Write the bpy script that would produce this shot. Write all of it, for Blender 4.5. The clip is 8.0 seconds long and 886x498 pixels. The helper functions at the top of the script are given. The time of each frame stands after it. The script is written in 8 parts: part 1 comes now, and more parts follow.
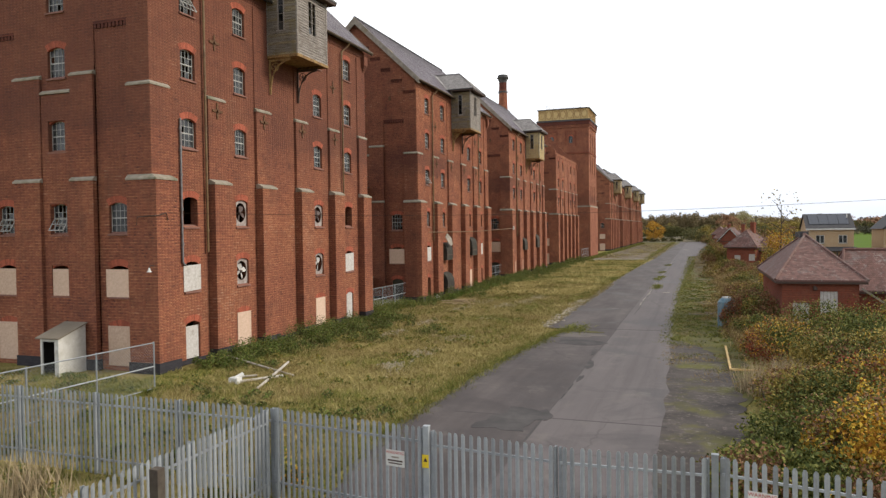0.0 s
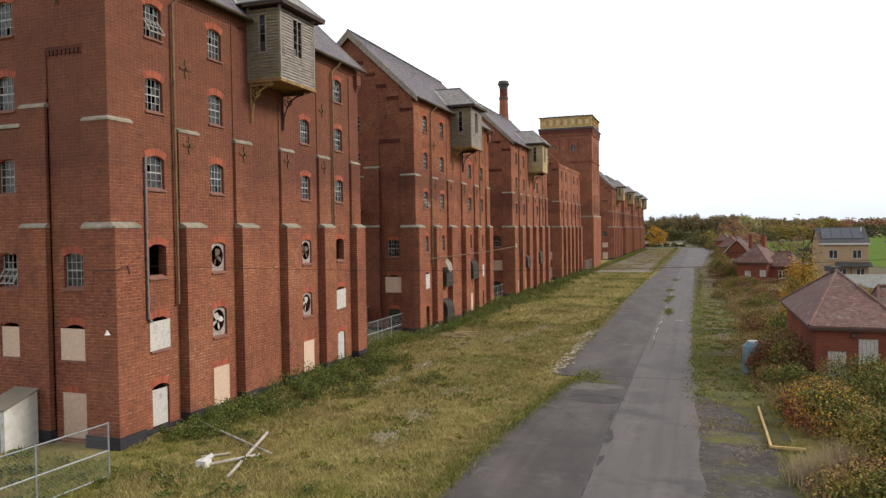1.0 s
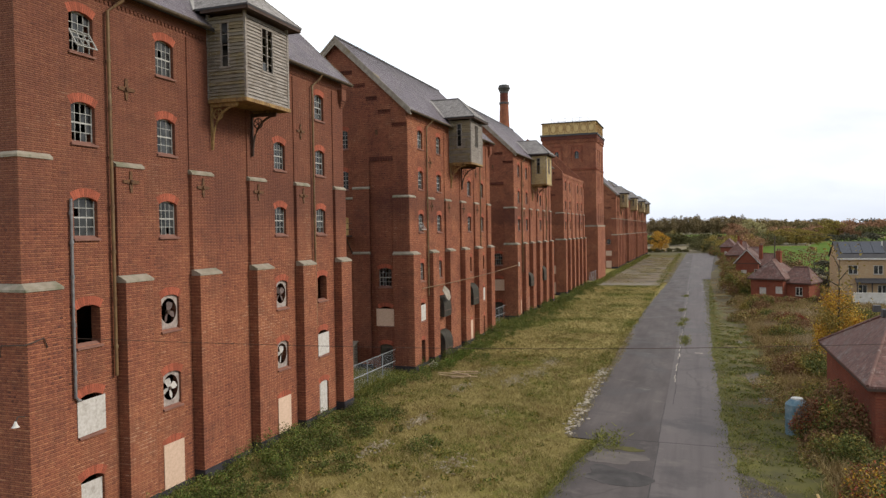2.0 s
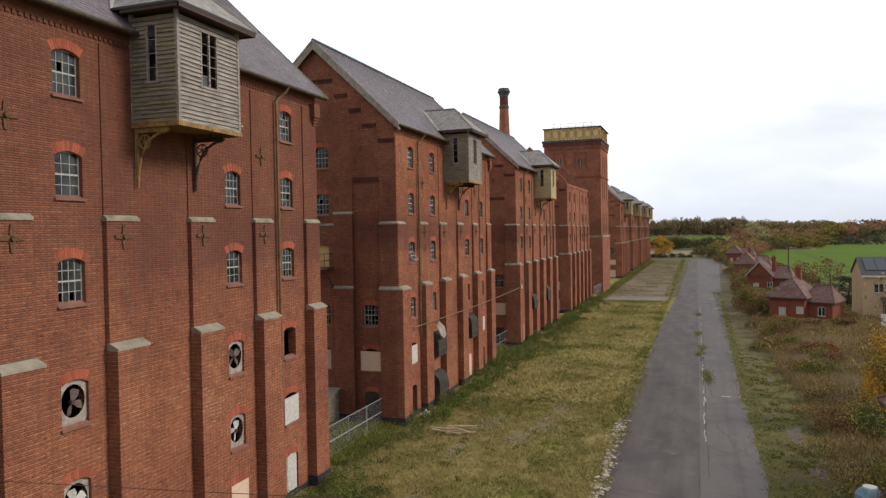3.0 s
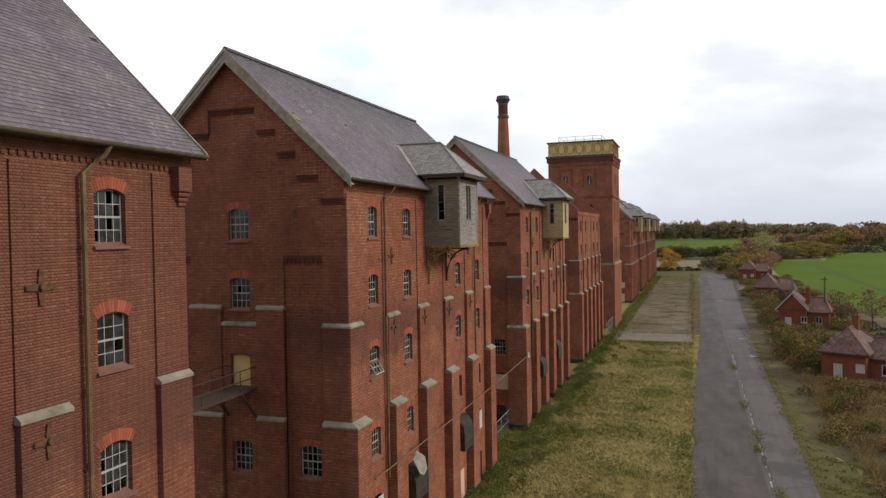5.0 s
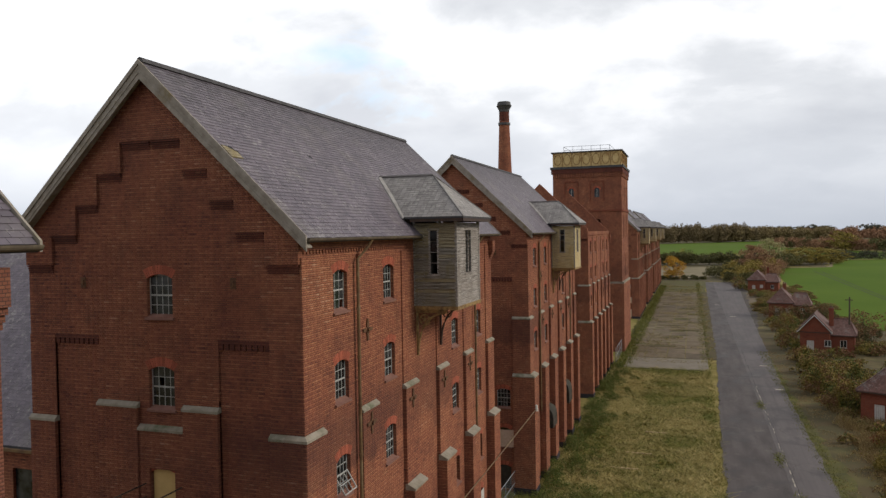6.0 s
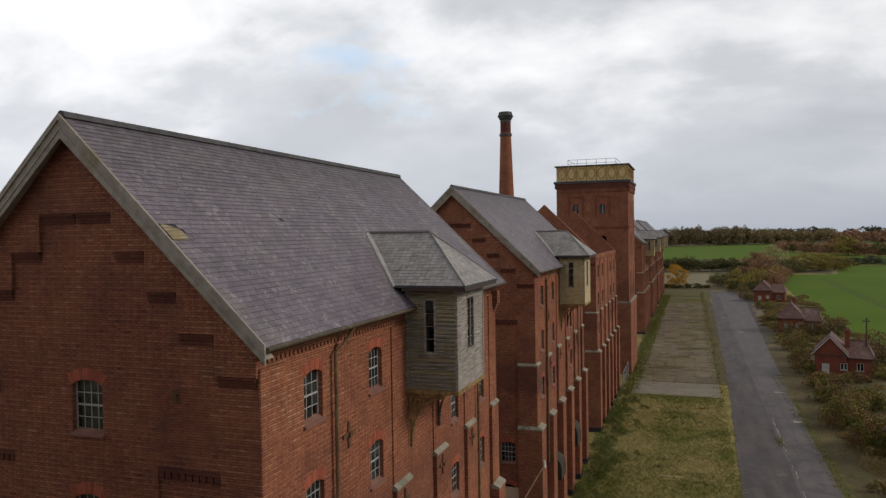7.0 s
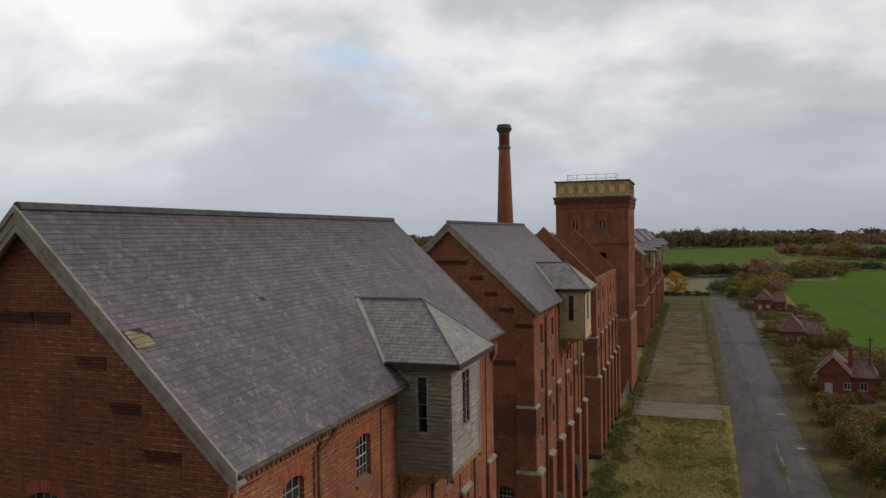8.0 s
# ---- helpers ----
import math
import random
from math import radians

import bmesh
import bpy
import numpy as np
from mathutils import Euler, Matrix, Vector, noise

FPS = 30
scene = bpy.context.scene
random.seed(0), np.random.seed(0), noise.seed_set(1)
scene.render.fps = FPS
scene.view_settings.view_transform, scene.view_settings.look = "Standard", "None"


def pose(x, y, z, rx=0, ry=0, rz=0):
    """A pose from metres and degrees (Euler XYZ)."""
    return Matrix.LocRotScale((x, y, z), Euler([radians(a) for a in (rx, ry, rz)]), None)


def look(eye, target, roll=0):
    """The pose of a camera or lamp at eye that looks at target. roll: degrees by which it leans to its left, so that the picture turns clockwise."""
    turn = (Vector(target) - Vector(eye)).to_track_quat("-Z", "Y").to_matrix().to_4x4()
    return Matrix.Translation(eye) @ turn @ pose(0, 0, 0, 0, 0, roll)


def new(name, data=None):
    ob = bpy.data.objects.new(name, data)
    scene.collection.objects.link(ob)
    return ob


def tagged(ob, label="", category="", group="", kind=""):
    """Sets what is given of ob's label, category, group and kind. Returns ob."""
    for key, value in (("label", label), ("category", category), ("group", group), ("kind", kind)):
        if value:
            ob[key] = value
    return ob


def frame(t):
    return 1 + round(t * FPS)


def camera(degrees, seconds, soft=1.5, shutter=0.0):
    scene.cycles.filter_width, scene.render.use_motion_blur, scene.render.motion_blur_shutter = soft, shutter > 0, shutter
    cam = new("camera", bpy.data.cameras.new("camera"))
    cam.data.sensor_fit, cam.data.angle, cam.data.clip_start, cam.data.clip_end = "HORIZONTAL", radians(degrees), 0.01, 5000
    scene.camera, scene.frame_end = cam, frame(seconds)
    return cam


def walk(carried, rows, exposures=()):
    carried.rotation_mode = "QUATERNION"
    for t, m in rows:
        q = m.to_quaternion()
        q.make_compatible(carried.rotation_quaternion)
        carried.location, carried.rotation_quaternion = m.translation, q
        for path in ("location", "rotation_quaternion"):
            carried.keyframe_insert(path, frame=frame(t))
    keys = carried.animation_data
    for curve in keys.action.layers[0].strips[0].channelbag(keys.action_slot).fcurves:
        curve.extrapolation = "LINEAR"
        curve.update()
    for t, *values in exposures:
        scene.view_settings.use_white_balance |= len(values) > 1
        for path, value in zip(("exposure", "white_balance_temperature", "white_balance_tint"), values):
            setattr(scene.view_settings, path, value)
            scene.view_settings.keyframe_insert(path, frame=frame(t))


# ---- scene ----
# ---- camera ----
cam = camera(63.175, 8.0, 1.4)
ROWS = [
    (0.0, 25.472, -27.830, 6.915, 19.57, -1.49, 0.73),
    (0.5, 24.855, -25.990, 8.123, 19.56, -1.46, 0.76),
    (1.0, 24.065, -23.718, 9.281, 19.54, -1.44, 0.81),
    (1.5, 23.184, -20.959, 10.377, 19.52, -1.42, 0.85),
    (3.0, 20.082, -10.521, 13.687, 19.42, -1.37, 0.95),
    (3.5, 19.023, -6.636, 14.825, 19.37, -1.36, 0.97),
    (4.0, 17.829, -2.489, 16.045, 19.31, -1.37, 0.98),
    (4.5, 16.629, 1.726, 17.375, 19.24, -1.37, 0.98),
    (6.0, 12.614, 14.935, 21.368, 19.08, -1.26, 0.93),
    (6.5, 11.574, 18.139, 22.779, 19.05, -1.23, 0.92),
    (7.0, 10.994, 19.945, 24.154, 19.04, -1.19, 0.90),
    (7.5, 10.861, 20.751, 25.484, 19.00, -1.17, 0.88),
    (8.0, 10.637, 21.716, 26.846, 18.95, -1.16, 0.86),
]
EXPOSURES = [(0, 0.13), (1.5, 0.02), (3, -0.16), (4.5, -0.30), (6.5, -0.72), (8, -1.10)]
walk(cam, [(t, pose(x, y, z, 90 + pitch, roll, yaw)) for t, x, y, z, yaw, pitch, roll in ROWS], EXPOSURES)


# ---- node helpers ----
class Nodes:
    """A small helper to write node trees in few lines."""

    def __init__(self, tree):
        self.t = tree
        self.n = tree.nodes
        self.l = tree.links

    def add(self, kind, **props):
        node = self.n.new(kind)
        for key, value in props.items():
            setattr(node, key, value)
        return node

    def put(self, socket, value):
        if isinstance(value, bpy.types.NodeSocket):
            self.l.new(value, socket)
        else:
            socket.default_value = value

    def math(self, op, a, b=0.0, c=0.0, clamp=False):
        node = self.add("ShaderNodeMath", operation=op, use_clamp=clamp)
        for i, v in enumerate((a, b, c)):
            self.put(node.inputs[i], v)
        return node.outputs[0]

    def mix(self, f, a, b, blend="MIX"):
        node = self.add("ShaderNodeMix", data_type="RGBA", blend_type=blend)
        self.put(node.inputs[0], f)
        self.put(node.inputs[6], a if isinstance(a, bpy.types.NodeSocket) else (*a, 1))
        self.put(node.inputs[7], b if isinstance(b, bpy.types.NodeSocket) else (*b, 1))
        return node.outputs[2]

    def noise(self, vec, scale, detail=4.0, rough=0.55, dist=0.0):
        node = self.add("ShaderNodeTexNoise")
        if vec is not None:
            self.put(node.inputs["Vector"], vec)
        self.put(node.inputs["Scale"], scale)
        self.put(node.inputs["Detail"], detail)
        self.put(node.inputs["Roughness"], rough)
        self.put(node.inputs["Distortion"], dist)
        return node.outputs[0]

    def ramp(self, f, stops):
        node = self.add("ShaderNodeValToRGB")
        els = node.color_ramp.elements
        while len(els) < len(stops):
            els.new(0.5)
        for e, (p, c) in zip(els, stops):
            e.position = p
            e.color = (c, c, c, 1) if isinstance(c, (int, float)) else (*c, 1)
        self.put(node.inputs[0], f)
        return node.outputs[0]

    def step(self, f, lo, hi):
        node = self.add("ShaderNodeMapRange", clamp=True)
        for i, v in enumerate((f, lo, hi, 0.0, 1.0)):
            self.put(node.inputs[i], v)
        return node.outputs[0]

    def coord(self, which="Object"):
        return self.add("ShaderNodeTexCoord").outputs[which]

    def world(self):
        return self.add("ShaderNodeNewGeometry").outputs["Position"]

    def xyz(self, vec):
        node = self.add("ShaderNodeSeparateXYZ")
        self.put(node.inputs[0], vec)
        return node.outputs

    def vec(self, x, y, z):
        node = self.add("ShaderNodeCombineXYZ")
        for i, v in enumerate((x, y, z)):
            self.put(node.inputs[i], v)
        return node.outputs[0]

    def rand(self):
        return self.add("ShaderNodeObjectInfo").outputs["Random"]

    def island(self):
        return self.add("ShaderNodeNewGeometry").outputs["Random Per Island"]

    def bump(self, height, strength=0.3, dist=0.01):
        node = self.add("ShaderNodeBump")
        self.put(node.inputs["Strength"], strength)
        self.put(node.inputs["Distance"], dist)
        self.put(node.inputs["Height"], height)
        return node.outputs[0]


def material(name):
    mat = bpy.data.materials.new(name)
    mat.use_nodes = True
    k = Nodes(mat.node_tree)
    k.n.clear()
    k.out = k.add("ShaderNodeOutputMaterial")
    k.b = k.add("ShaderNodeBsdfPrincipled")
    k.l.new(k.b.outputs[0], k.out.inputs[0])
    k.mat = mat
    return k


def finish(k, colour, rough=0.8, metal=0.0, normal=None, spec=0.3):
    k.put(k.b.inputs["Base Color"], colour if isinstance(colour, bpy.types.NodeSocket) else (*colour, 1))
    k.put(k.b.inputs["Roughness"], rough)
    k.put(k.b.inputs["Metallic"], metal)
    k.put(k.b.inputs["Specular IOR Level"], spec)
    if normal is not None:
        k.put(k.b.inputs["Normal"], normal)
    return k.mat


# ---- world and sun: a broken overcast sky, brightest towards the road side ----
def make_world():
    w = bpy.data.worlds.new("overcast_sky")
    scene.world = w
    w.use_nodes = True
    k = Nodes(w.node_tree)
    k.n.clear()
    out = k.add("ShaderNodeOutputWorld")
    sky = k.add("ShaderNodeTexSky", sky_type="NISHITA", sun_disc=False)
    sky.sun_elevation, sky.sun_rotation = radians(30), radians(77)
    clear = k.add("ShaderNodeBackground")
    k.put(clear.inputs[0], sky.outputs[0])
    k.put(clear.inputs[1], 0.42)
    ray = k.coord("Generated")
    d = k.xyz(ray)
    up = k.math("ADD", k.math("MAXIMUM", d[2], 0.0), 0.42)
    flat = k.vec(k.math("DIVIDE", d[0], up), k.math("MULTIPLY", k.math("DIVIDE", d[1], up), 1.25), 0.0)
    big = k.noise(flat, 1.25, 6.0, 0.46, 0.2)
    mid = k.noise(flat, 4.2, 7.0, 0.62, 0.25)
    fluff = k.math("ADD", k.math("MULTIPLY", big, 0.82), k.math("MULTIPLY", mid, 0.18))
    tone = k.ramp(fluff, [(0.40, (1.12, 1.12, 1.12)), (0.455, (0.94, 0.95, 0.975)), (0.51, (0.70, 0.72, 0.755)), (0.60, (0.54, 0.56, 0.605))])
    low = k.step(d[2], 0.26, 0.0)
    tone = k.mix(k.math("MULTIPLY", low, 0.60), tone, (0.76, 0.785, 0.835))
    tone = k.mix(k.math("MULTIPLY", k.step(d[2], 0.15, 0.0), 0.92), tone, (0.45, 0.485, 0.55))
    cloud = k.add("ShaderNodeBackground")
    k.put(cloud.inputs[0], tone)
    side = k.math("ADD", k.math("MULTIPLY", d[0], -0.42), k.math("SUBTRACT", k.math("MULTIPLY", d[1], 0.18), k.math("MULTIPLY", k.math("ABSOLUTE", d[1]), -0.18)))
    k.put(cloud.inputs[1], k.math("ADD", 1.42, k.math("SUBTRACT", side, k.math("MULTIPLY", k.math("MAXIMUM", d[2], 0.0), 0.35))))
    # one rift of blue between the clouds
    away = k.add("ShaderNodeVectorMath", operation="DISTANCE")
    k.put(away.inputs[0], ray)
    k.put(away.inputs[1], (-0.417, 0.879, 0.235))
    rift = k.math("ADD", away.outputs["Value"], k.math("MULTIPLY", k.math("SUBTRACT", mid, 0.5), 0.42))
    cover = k.step(rift, -0.07, 0.07)
    cover = k.math("MAXIMUM", cover, 0.12)
    both = k.add("ShaderNodeMixShader")
    k.put(both.inputs[0], cover)
    k.l.new(clear.outputs[0], both.inputs[1])
    k.l.new(cloud.outputs[0], both.inputs[2])
    k.l.new(both.outputs[0], out.inputs[0])


make_world()
sun = new("sun", bpy.data.lights.new("sun", "SUN"))
sun.data.energy, sun.data.angle, sun.data.color = 3.0, radians(16), (1.0, 0.91, 0.78)
sun.matrix_world = look((60, 14, 36), (0, 0, 0))


# ---- materials ----
def wall_uv(k):
    """Course coordinates for walls that face along x or y of their object."""
    p = k.xyz(k.coord("Object"))
    n = k.xyz(k.coord("Normal"))
    side = k.math("GREATER_THAN", k.math("ABSOLUTE", n[0]), 0.7)
    a = k.math("ADD", k.math("MULTIPLY", p[1], side), k.math("MULTIPLY", p[0], k.math("SUBTRACT", 1.0, side)))
    return k.vec(a, p[2], 0.0), p


def brick_material(name, tones, mortar, stain=0.5, unit=False, soot_and_shade=False):
    """Brickwork: tones runs from the darkest to the palest brick. unit: for bricks built one by one, without joints."""
    k = material(name)
    uv, p = wall_uv(k)
    w = k.world()
    patch = k.noise(w, 0.22, 5.0, 0.6)
    blotch = k.noise(w, 0.9, 6.0, 0.66)
    grain = k.noise(w, 38.0, 3.0, 0.6)
    if unit:
        tone = k.math("FRACT", k.math("ADD", k.island(), k.rand()))
    else:
        tex = k.add("ShaderNodeTexBrick", offset=0.5, offset_frequency=2, squash=0.5, squash_frequency=2)
        k.put(tex.inputs["Vector"], uv)
        k.put(tex.inputs["Color1"], (0, 0, 0, 1))
        k.put(tex.inputs["Color2"], (1, 1, 1, 1))
        k.put(tex.inputs["Mortar"], (0.5, 0.5, 0.5, 1))
        for key, v in (("Scale", 1.0), ("Mortar Size", 0.0095), ("Mortar Smooth", 0.25), ("Bias", 0.0), ("Brick Width", 0.23), ("Row Height", 0.076)):
            k.put(tex.inputs[key], v)
        tone = tex.outputs[0]
    # header courses fired a shade darker, and clamps of alike bricks laid in runs along a course
    course = k.math("DIVIDE", p[2], 0.152)
    header = k.step(k.math("ABSOLUTE", k.math("SUBTRACT", k.math("FRACT", course), 0.25)), 0.26, 0.24)
    batch = k.noise(k.vec(k.math("MULTIPLY", k.math("ADD", p[0], p[1]), 2.2), k.math("MULTIPLY", k.math("FLOOR", k.math("MULTIPLY", course, 2.0)), 3.7), 0.0), 1.0, 3.0, 0.6)
    tone = k.math("ADD", k.math("ADD", 0.11, k.math("MULTIPLY", tone, 0.36)), k.math("MULTIPLY", k.step(patch, 0.34, 0.66), 0.32))
    tone = k.math("ADD", tone, k.math("SUBTRACT", k.math("MULTIPLY", k.step(batch, 0.32, 0.68), 0.30), k.math("MULTIPLY", header, 0.20)))
    one = k.ramp(tone, list(zip((0.0, 0.13, 0.45, 0.80, 1.0), tones)))
    one = k.mix(k.math("MULTIPLY", k.step(blotch, 0.48, 0.72), stain), one, tones[0])
    lime = k.step(k.noise(w, 2.4, 6.0, 0.7), 0.62, 0.80)
    one = k.mix(k.math("MULTIPLY", lime, 0.35), one, tones[4])
    run = k.noise(w, 0.55, 3.0, 0.6)
    one = k.mix(k.math("MULTIPLY", k.step(run, 0.56, 0.74), 0.35), one, tones[1])
    one = k.mix(k.math("MULTIPLY", k.math("SUBTRACT", grain, 0.5), 0.6), one, tones[3])
    if soot_and_shade:
        high = k.math("ADD", k.xyz(w)[2], k.math("MULTIPLY", k.math("SUBTRACT", blotch, 0.5), 1.6))
        soot = k.math("MULTIPLY", k.step(high, 12.1, 12.5), k.step(high, 15.2, 14.2))
        soot = k.math("MULTIPLY", soot, k.step(k.noise(w, 0.09, 3.0, 0.5), 0.38, 0.60))
        one = k.mix(k.math("MULTIPLY", soot, 0.55), one, tones[0])
        # darker brown on the upper storeys of the end house, thinning in uneven runs
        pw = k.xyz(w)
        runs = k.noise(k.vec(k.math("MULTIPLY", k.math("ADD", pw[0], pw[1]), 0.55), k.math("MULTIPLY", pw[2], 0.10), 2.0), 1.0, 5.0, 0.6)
        upper_dark = k.step(k.math("ADD", pw[2], k.math("MULTIPLY", k.math("SUBTRACT", runs, 0.5), 14.0)), 8.0, 14.5)
        upper_dark = k.math("MULTIPLY", upper_dark, k.step(pw[1], 30.0, 27.0))
        one = k.mix(k.math("MULTIPLY", upper_dark, 0.60), one, (0.135, 0.058, 0.043))
        # shade put into the brick of the gable facing the narrow court between houses
        court_shade = k.math("MULTIPLY", k.math("MULTIPLY", k.step(pw[1], 35.9, 35.95), k.step(pw[1], 37.6, 37.4)), k.step(k.math("ADD", pw[0], k.math("MULTIPLY", k.math("SUBTRACT", blotch, 0.5), 0.3)), 0.03, -0.03))
        one = k.mix(k.math("MULTIPLY", court_shade, k.math("ADD", 0.13, k.math("MULTIPLY", k.step(runs, 0.35, 0.60), 0.17))), one, (0.085, 0.030, 0.028))
    if unit:
        return finish(k, one, 0.9, 0.0, k.bump(grain, 0.35, 0.008), 0.12)
    joint = k.math("MULTIPLY", tex.outputs[1], k.step(k.noise(w, 1.7, 4.0, 0.6), 0.20, 0.55))
    col = k.mix(k.math("MULTIPLY", joint, 0.95), one, mortar)
    h = k.math("SUBTRACT", k.math("MULTIPLY", grain, 0.25), tex.outputs[1])
    return finish(k, col, 0.92, 0.0, k.bump(h, 0.7, 0.010), 0.12)


REDS = ((0.085, 0.038, 0.033), (0.178, 0.063, 0.045), (0.282, 0.106, 0.062), (0.365, 0.158, 0.086), (0.45, 0.255, 0.165))
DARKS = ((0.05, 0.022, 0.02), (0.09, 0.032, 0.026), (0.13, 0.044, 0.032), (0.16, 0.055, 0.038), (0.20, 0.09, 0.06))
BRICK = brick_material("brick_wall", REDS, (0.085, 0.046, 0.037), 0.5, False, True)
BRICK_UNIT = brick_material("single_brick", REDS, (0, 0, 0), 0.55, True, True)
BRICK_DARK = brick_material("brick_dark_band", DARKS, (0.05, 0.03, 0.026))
BRICK_RED = brick_material("brick_red_cottage", ((0.09, 0.030, 0.022), (0.155, 0.042, 0.027), (0.205, 0.056, 0.034), (0.255, 0.08, 0.045), (0.32, 0.14, 0.09)), (0.16, 0.09, 0.065), 0.45)
BRICK_BUFF = brick_material("brick_buff_house", ((0.26, 0.17, 0.10), (0.36, 0.24, 0.13), (0.41, 0.28, 0.16), (0.46, 0.33, 0.19), (0.5, 0.4, 0.27)), (0.40, 0.34, 0.26), 0.2)
PLINTH = brick_material("brick_blue_plinth", ((0.02, 0.02, 0.024), (0.032, 0.031, 0.038), (0.04, 0.038, 0.046), (0.055, 0.05, 0.058), (0.09, 0.085, 0.09)), (0.05, 0.048, 0.05), 0.3)


def mottled(name, a, b, scale=3.0, rough=0.8, grain=30.0, metal=0.0, bump=0.2, third=None, per=None, spec=0.3, vary=0.44, spots=None, lichen=0.6, runs=None):
    """Two colours mixed by coarse noise, with fine grain; per: 'object' or 'island' shifts tone piece by piece."""
    k = material(name)
    w = k.coord("Object") if per == "object" else k.world()
    f = k.step(k.noise(w, scale, 5.0, 0.6), 0.34, 0.66)
    col = k.mix(f, a, b)
    if third:
        col = k.mix(k.step(k.noise(w, scale * 0.37, 5.0, 0.65), 0.54, 0.70), col, third)
    if spots:
        dots = k.math("MULTIPLY", k.step(k.noise(w, 5.0, 5.0, 0.75), 0.51, 0.58), k.step(k.noise(w, 0.55, 4.0, 0.6), 0.54, 0.62))
        flecks = k.step(k.noise(w, 3.4, 4.0, 0.85), 0.585, 0.625)
        col = k.mix(k.math("MULTIPLY", k.math("MAXIMUM", dots, flecks), lichen), col, spots)
    if runs:
        p = k.xyz(w)
        run = k.noise(k.vec(k.math("MULTIPLY", p[1], 2.4), k.math("MULTIPLY", p[2], 0.35), 0.0), 1.0, 5.0, 0.65)
        reach = k.step(k.math("ADD", p[2], k.math("MULTIPLY", run, 3.0)), 26.6, 29.4)
        col = k.mix(k.math("MULTIPLY", k.math("MAXIMUM", k.math("MULTIPLY", k.step(run, 0.52, 0.70), 0.35), reach), 0.7), col, runs)
    g = k.noise(w, grain, 3.0, 0.6)
    col = k.mix(k.math("MULTIPLY", g, 0.35), col, k.mix(0.5, col, (0.0, 0.0, 0.0)))
    if per:
        r = k.rand() if per == "object" else k.math("FRACT", k.math("ADD", k.island(), k.rand()))
        col = k.mix(k.math("MULTIPLY", r, 0.55), col, k.mix(0.55, col, a))
        hsv = k.add("ShaderNodeHueSaturation")
        k.put(hsv.inputs["Value"], k.math("ADD", 1.0 - vary / 2, k.math("MULTIPLY", r, vary)))
        k.put(hsv.inputs["Color"], col)
        col = hsv.outputs[0]
    return finish(k, col, rough, metal, k.bump(g, bump, 0.01), spec)


ARCH = mottled("rubbed_brick_arch", (0.37, 0.098, 0.055), (0.27, 0.075, 0.046), 6.0, 0.85, per="island")
STONE = mottled("weathered_stone_cap", (0.34, 0.305, 0.25), (0.24, 0.21, 0.16), 2.5, 0.85, 25.0, third=(0.13, 0.14, 0.085))
SILL = mottled("sandstone_sill", (0.25, 0.13, 0.10), (0.19, 0.09, 0.07), 2.5, 0.85, 25.0)
SLATE = mottled("roof_slate", (0.114, 0.096, 0.118), (0.158, 0.133, 0.157), 0.9, 0.55, 22.0, bump=0.2, third=(0.18, 0.16, 0.155), per="island", spec=0.34, vary=0.36, spots=(0.40, 0.38, 0.365), lichen=0.55, runs=(0.060, 0.052, 0.056))
SLATE_BED = mottled("slate_underlay", (0.05, 0.05, 0.055), (0.07, 0.068, 0.072), 2.0, 0.8)
SLATE_OLD = mottled("lichen_slate", (0.30, 0.283, 0.275), (0.195, 0.18, 0.178), 1.6, 0.7, 18.0, third=(0.36, 0.345, 0.32), per="island", spec=0.25, vary=0.22, spots=(0.46, 0.44, 0.41), lichen=0.7)
RIDGE = mottled("ridge_tile", (0.055, 0.053, 0.058), (0.085, 0.08, 0.082), 4.0, 0.7, per="object")
TILE = mottled("clay_roof_tile", (0.125, 0.066, 0.056), (0.165, 0.086, 0.072), 1.4, 0.75, 16.0, third=(0.185, 0.158, 0.15), per="island", spots=(0.34, 0.31, 0.29))
def board_material(name, pale, mid, dark, tint):
    """Weathered boards: streaks along the grain, a tone for each board, dark runs."""
    k = material(name)
    p = k.xyz(k.coord("Object"))
    a = k.math("ADD", p[0], p[1])
    r = k.rand()
    streak = k.noise(k.vec(k.math("MULTIPLY", a, 1.1), k.math("ADD", k.math("MULTIPLY", p[2], 26.0), k.math("MULTIPLY", r, 40.0)), 0.0), 1.0, 6.0, 0.7)
    blot = k.noise(k.vec(k.math("MULTIPLY", a, 1.4), k.math("MULTIPLY", p[2], 0.7), 3.0), 1.0, 5.0, 0.65)
    col = k.mix(k.step(streak, 0.40, 0.60), dark, pale)
    col = k.mix(k.math("MULTIPLY", r, 0.65), col, mid)
    col = k.mix(k.math("MULTIPLY", k.step(blot, 0.50, 0.68), 0.75), col, tint)
    return finish(k, col, 0.88, 0.0, k.bump(streak, 0.5, 0.02), 0.15)


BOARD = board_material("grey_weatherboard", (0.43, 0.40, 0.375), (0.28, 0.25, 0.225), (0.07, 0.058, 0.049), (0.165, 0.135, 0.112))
BOARD_DARK = board_material("dark_mossy_weatherboard", (0.30, 0.27, 0.23), (0.22, 0.195, 0.15), (0.06, 0.051, 0.04), (0.17, 0.14, 0.075))
BOARD_OCHRE = board_material("ochre_weatherboard", (0.64, 0.53, 0.33), (0.50, 0.39, 0.20), (0.13, 0.095, 0.05), (0.40, 0.29, 0.11))
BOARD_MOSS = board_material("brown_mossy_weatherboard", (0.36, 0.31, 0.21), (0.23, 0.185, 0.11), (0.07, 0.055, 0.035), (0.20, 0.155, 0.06))
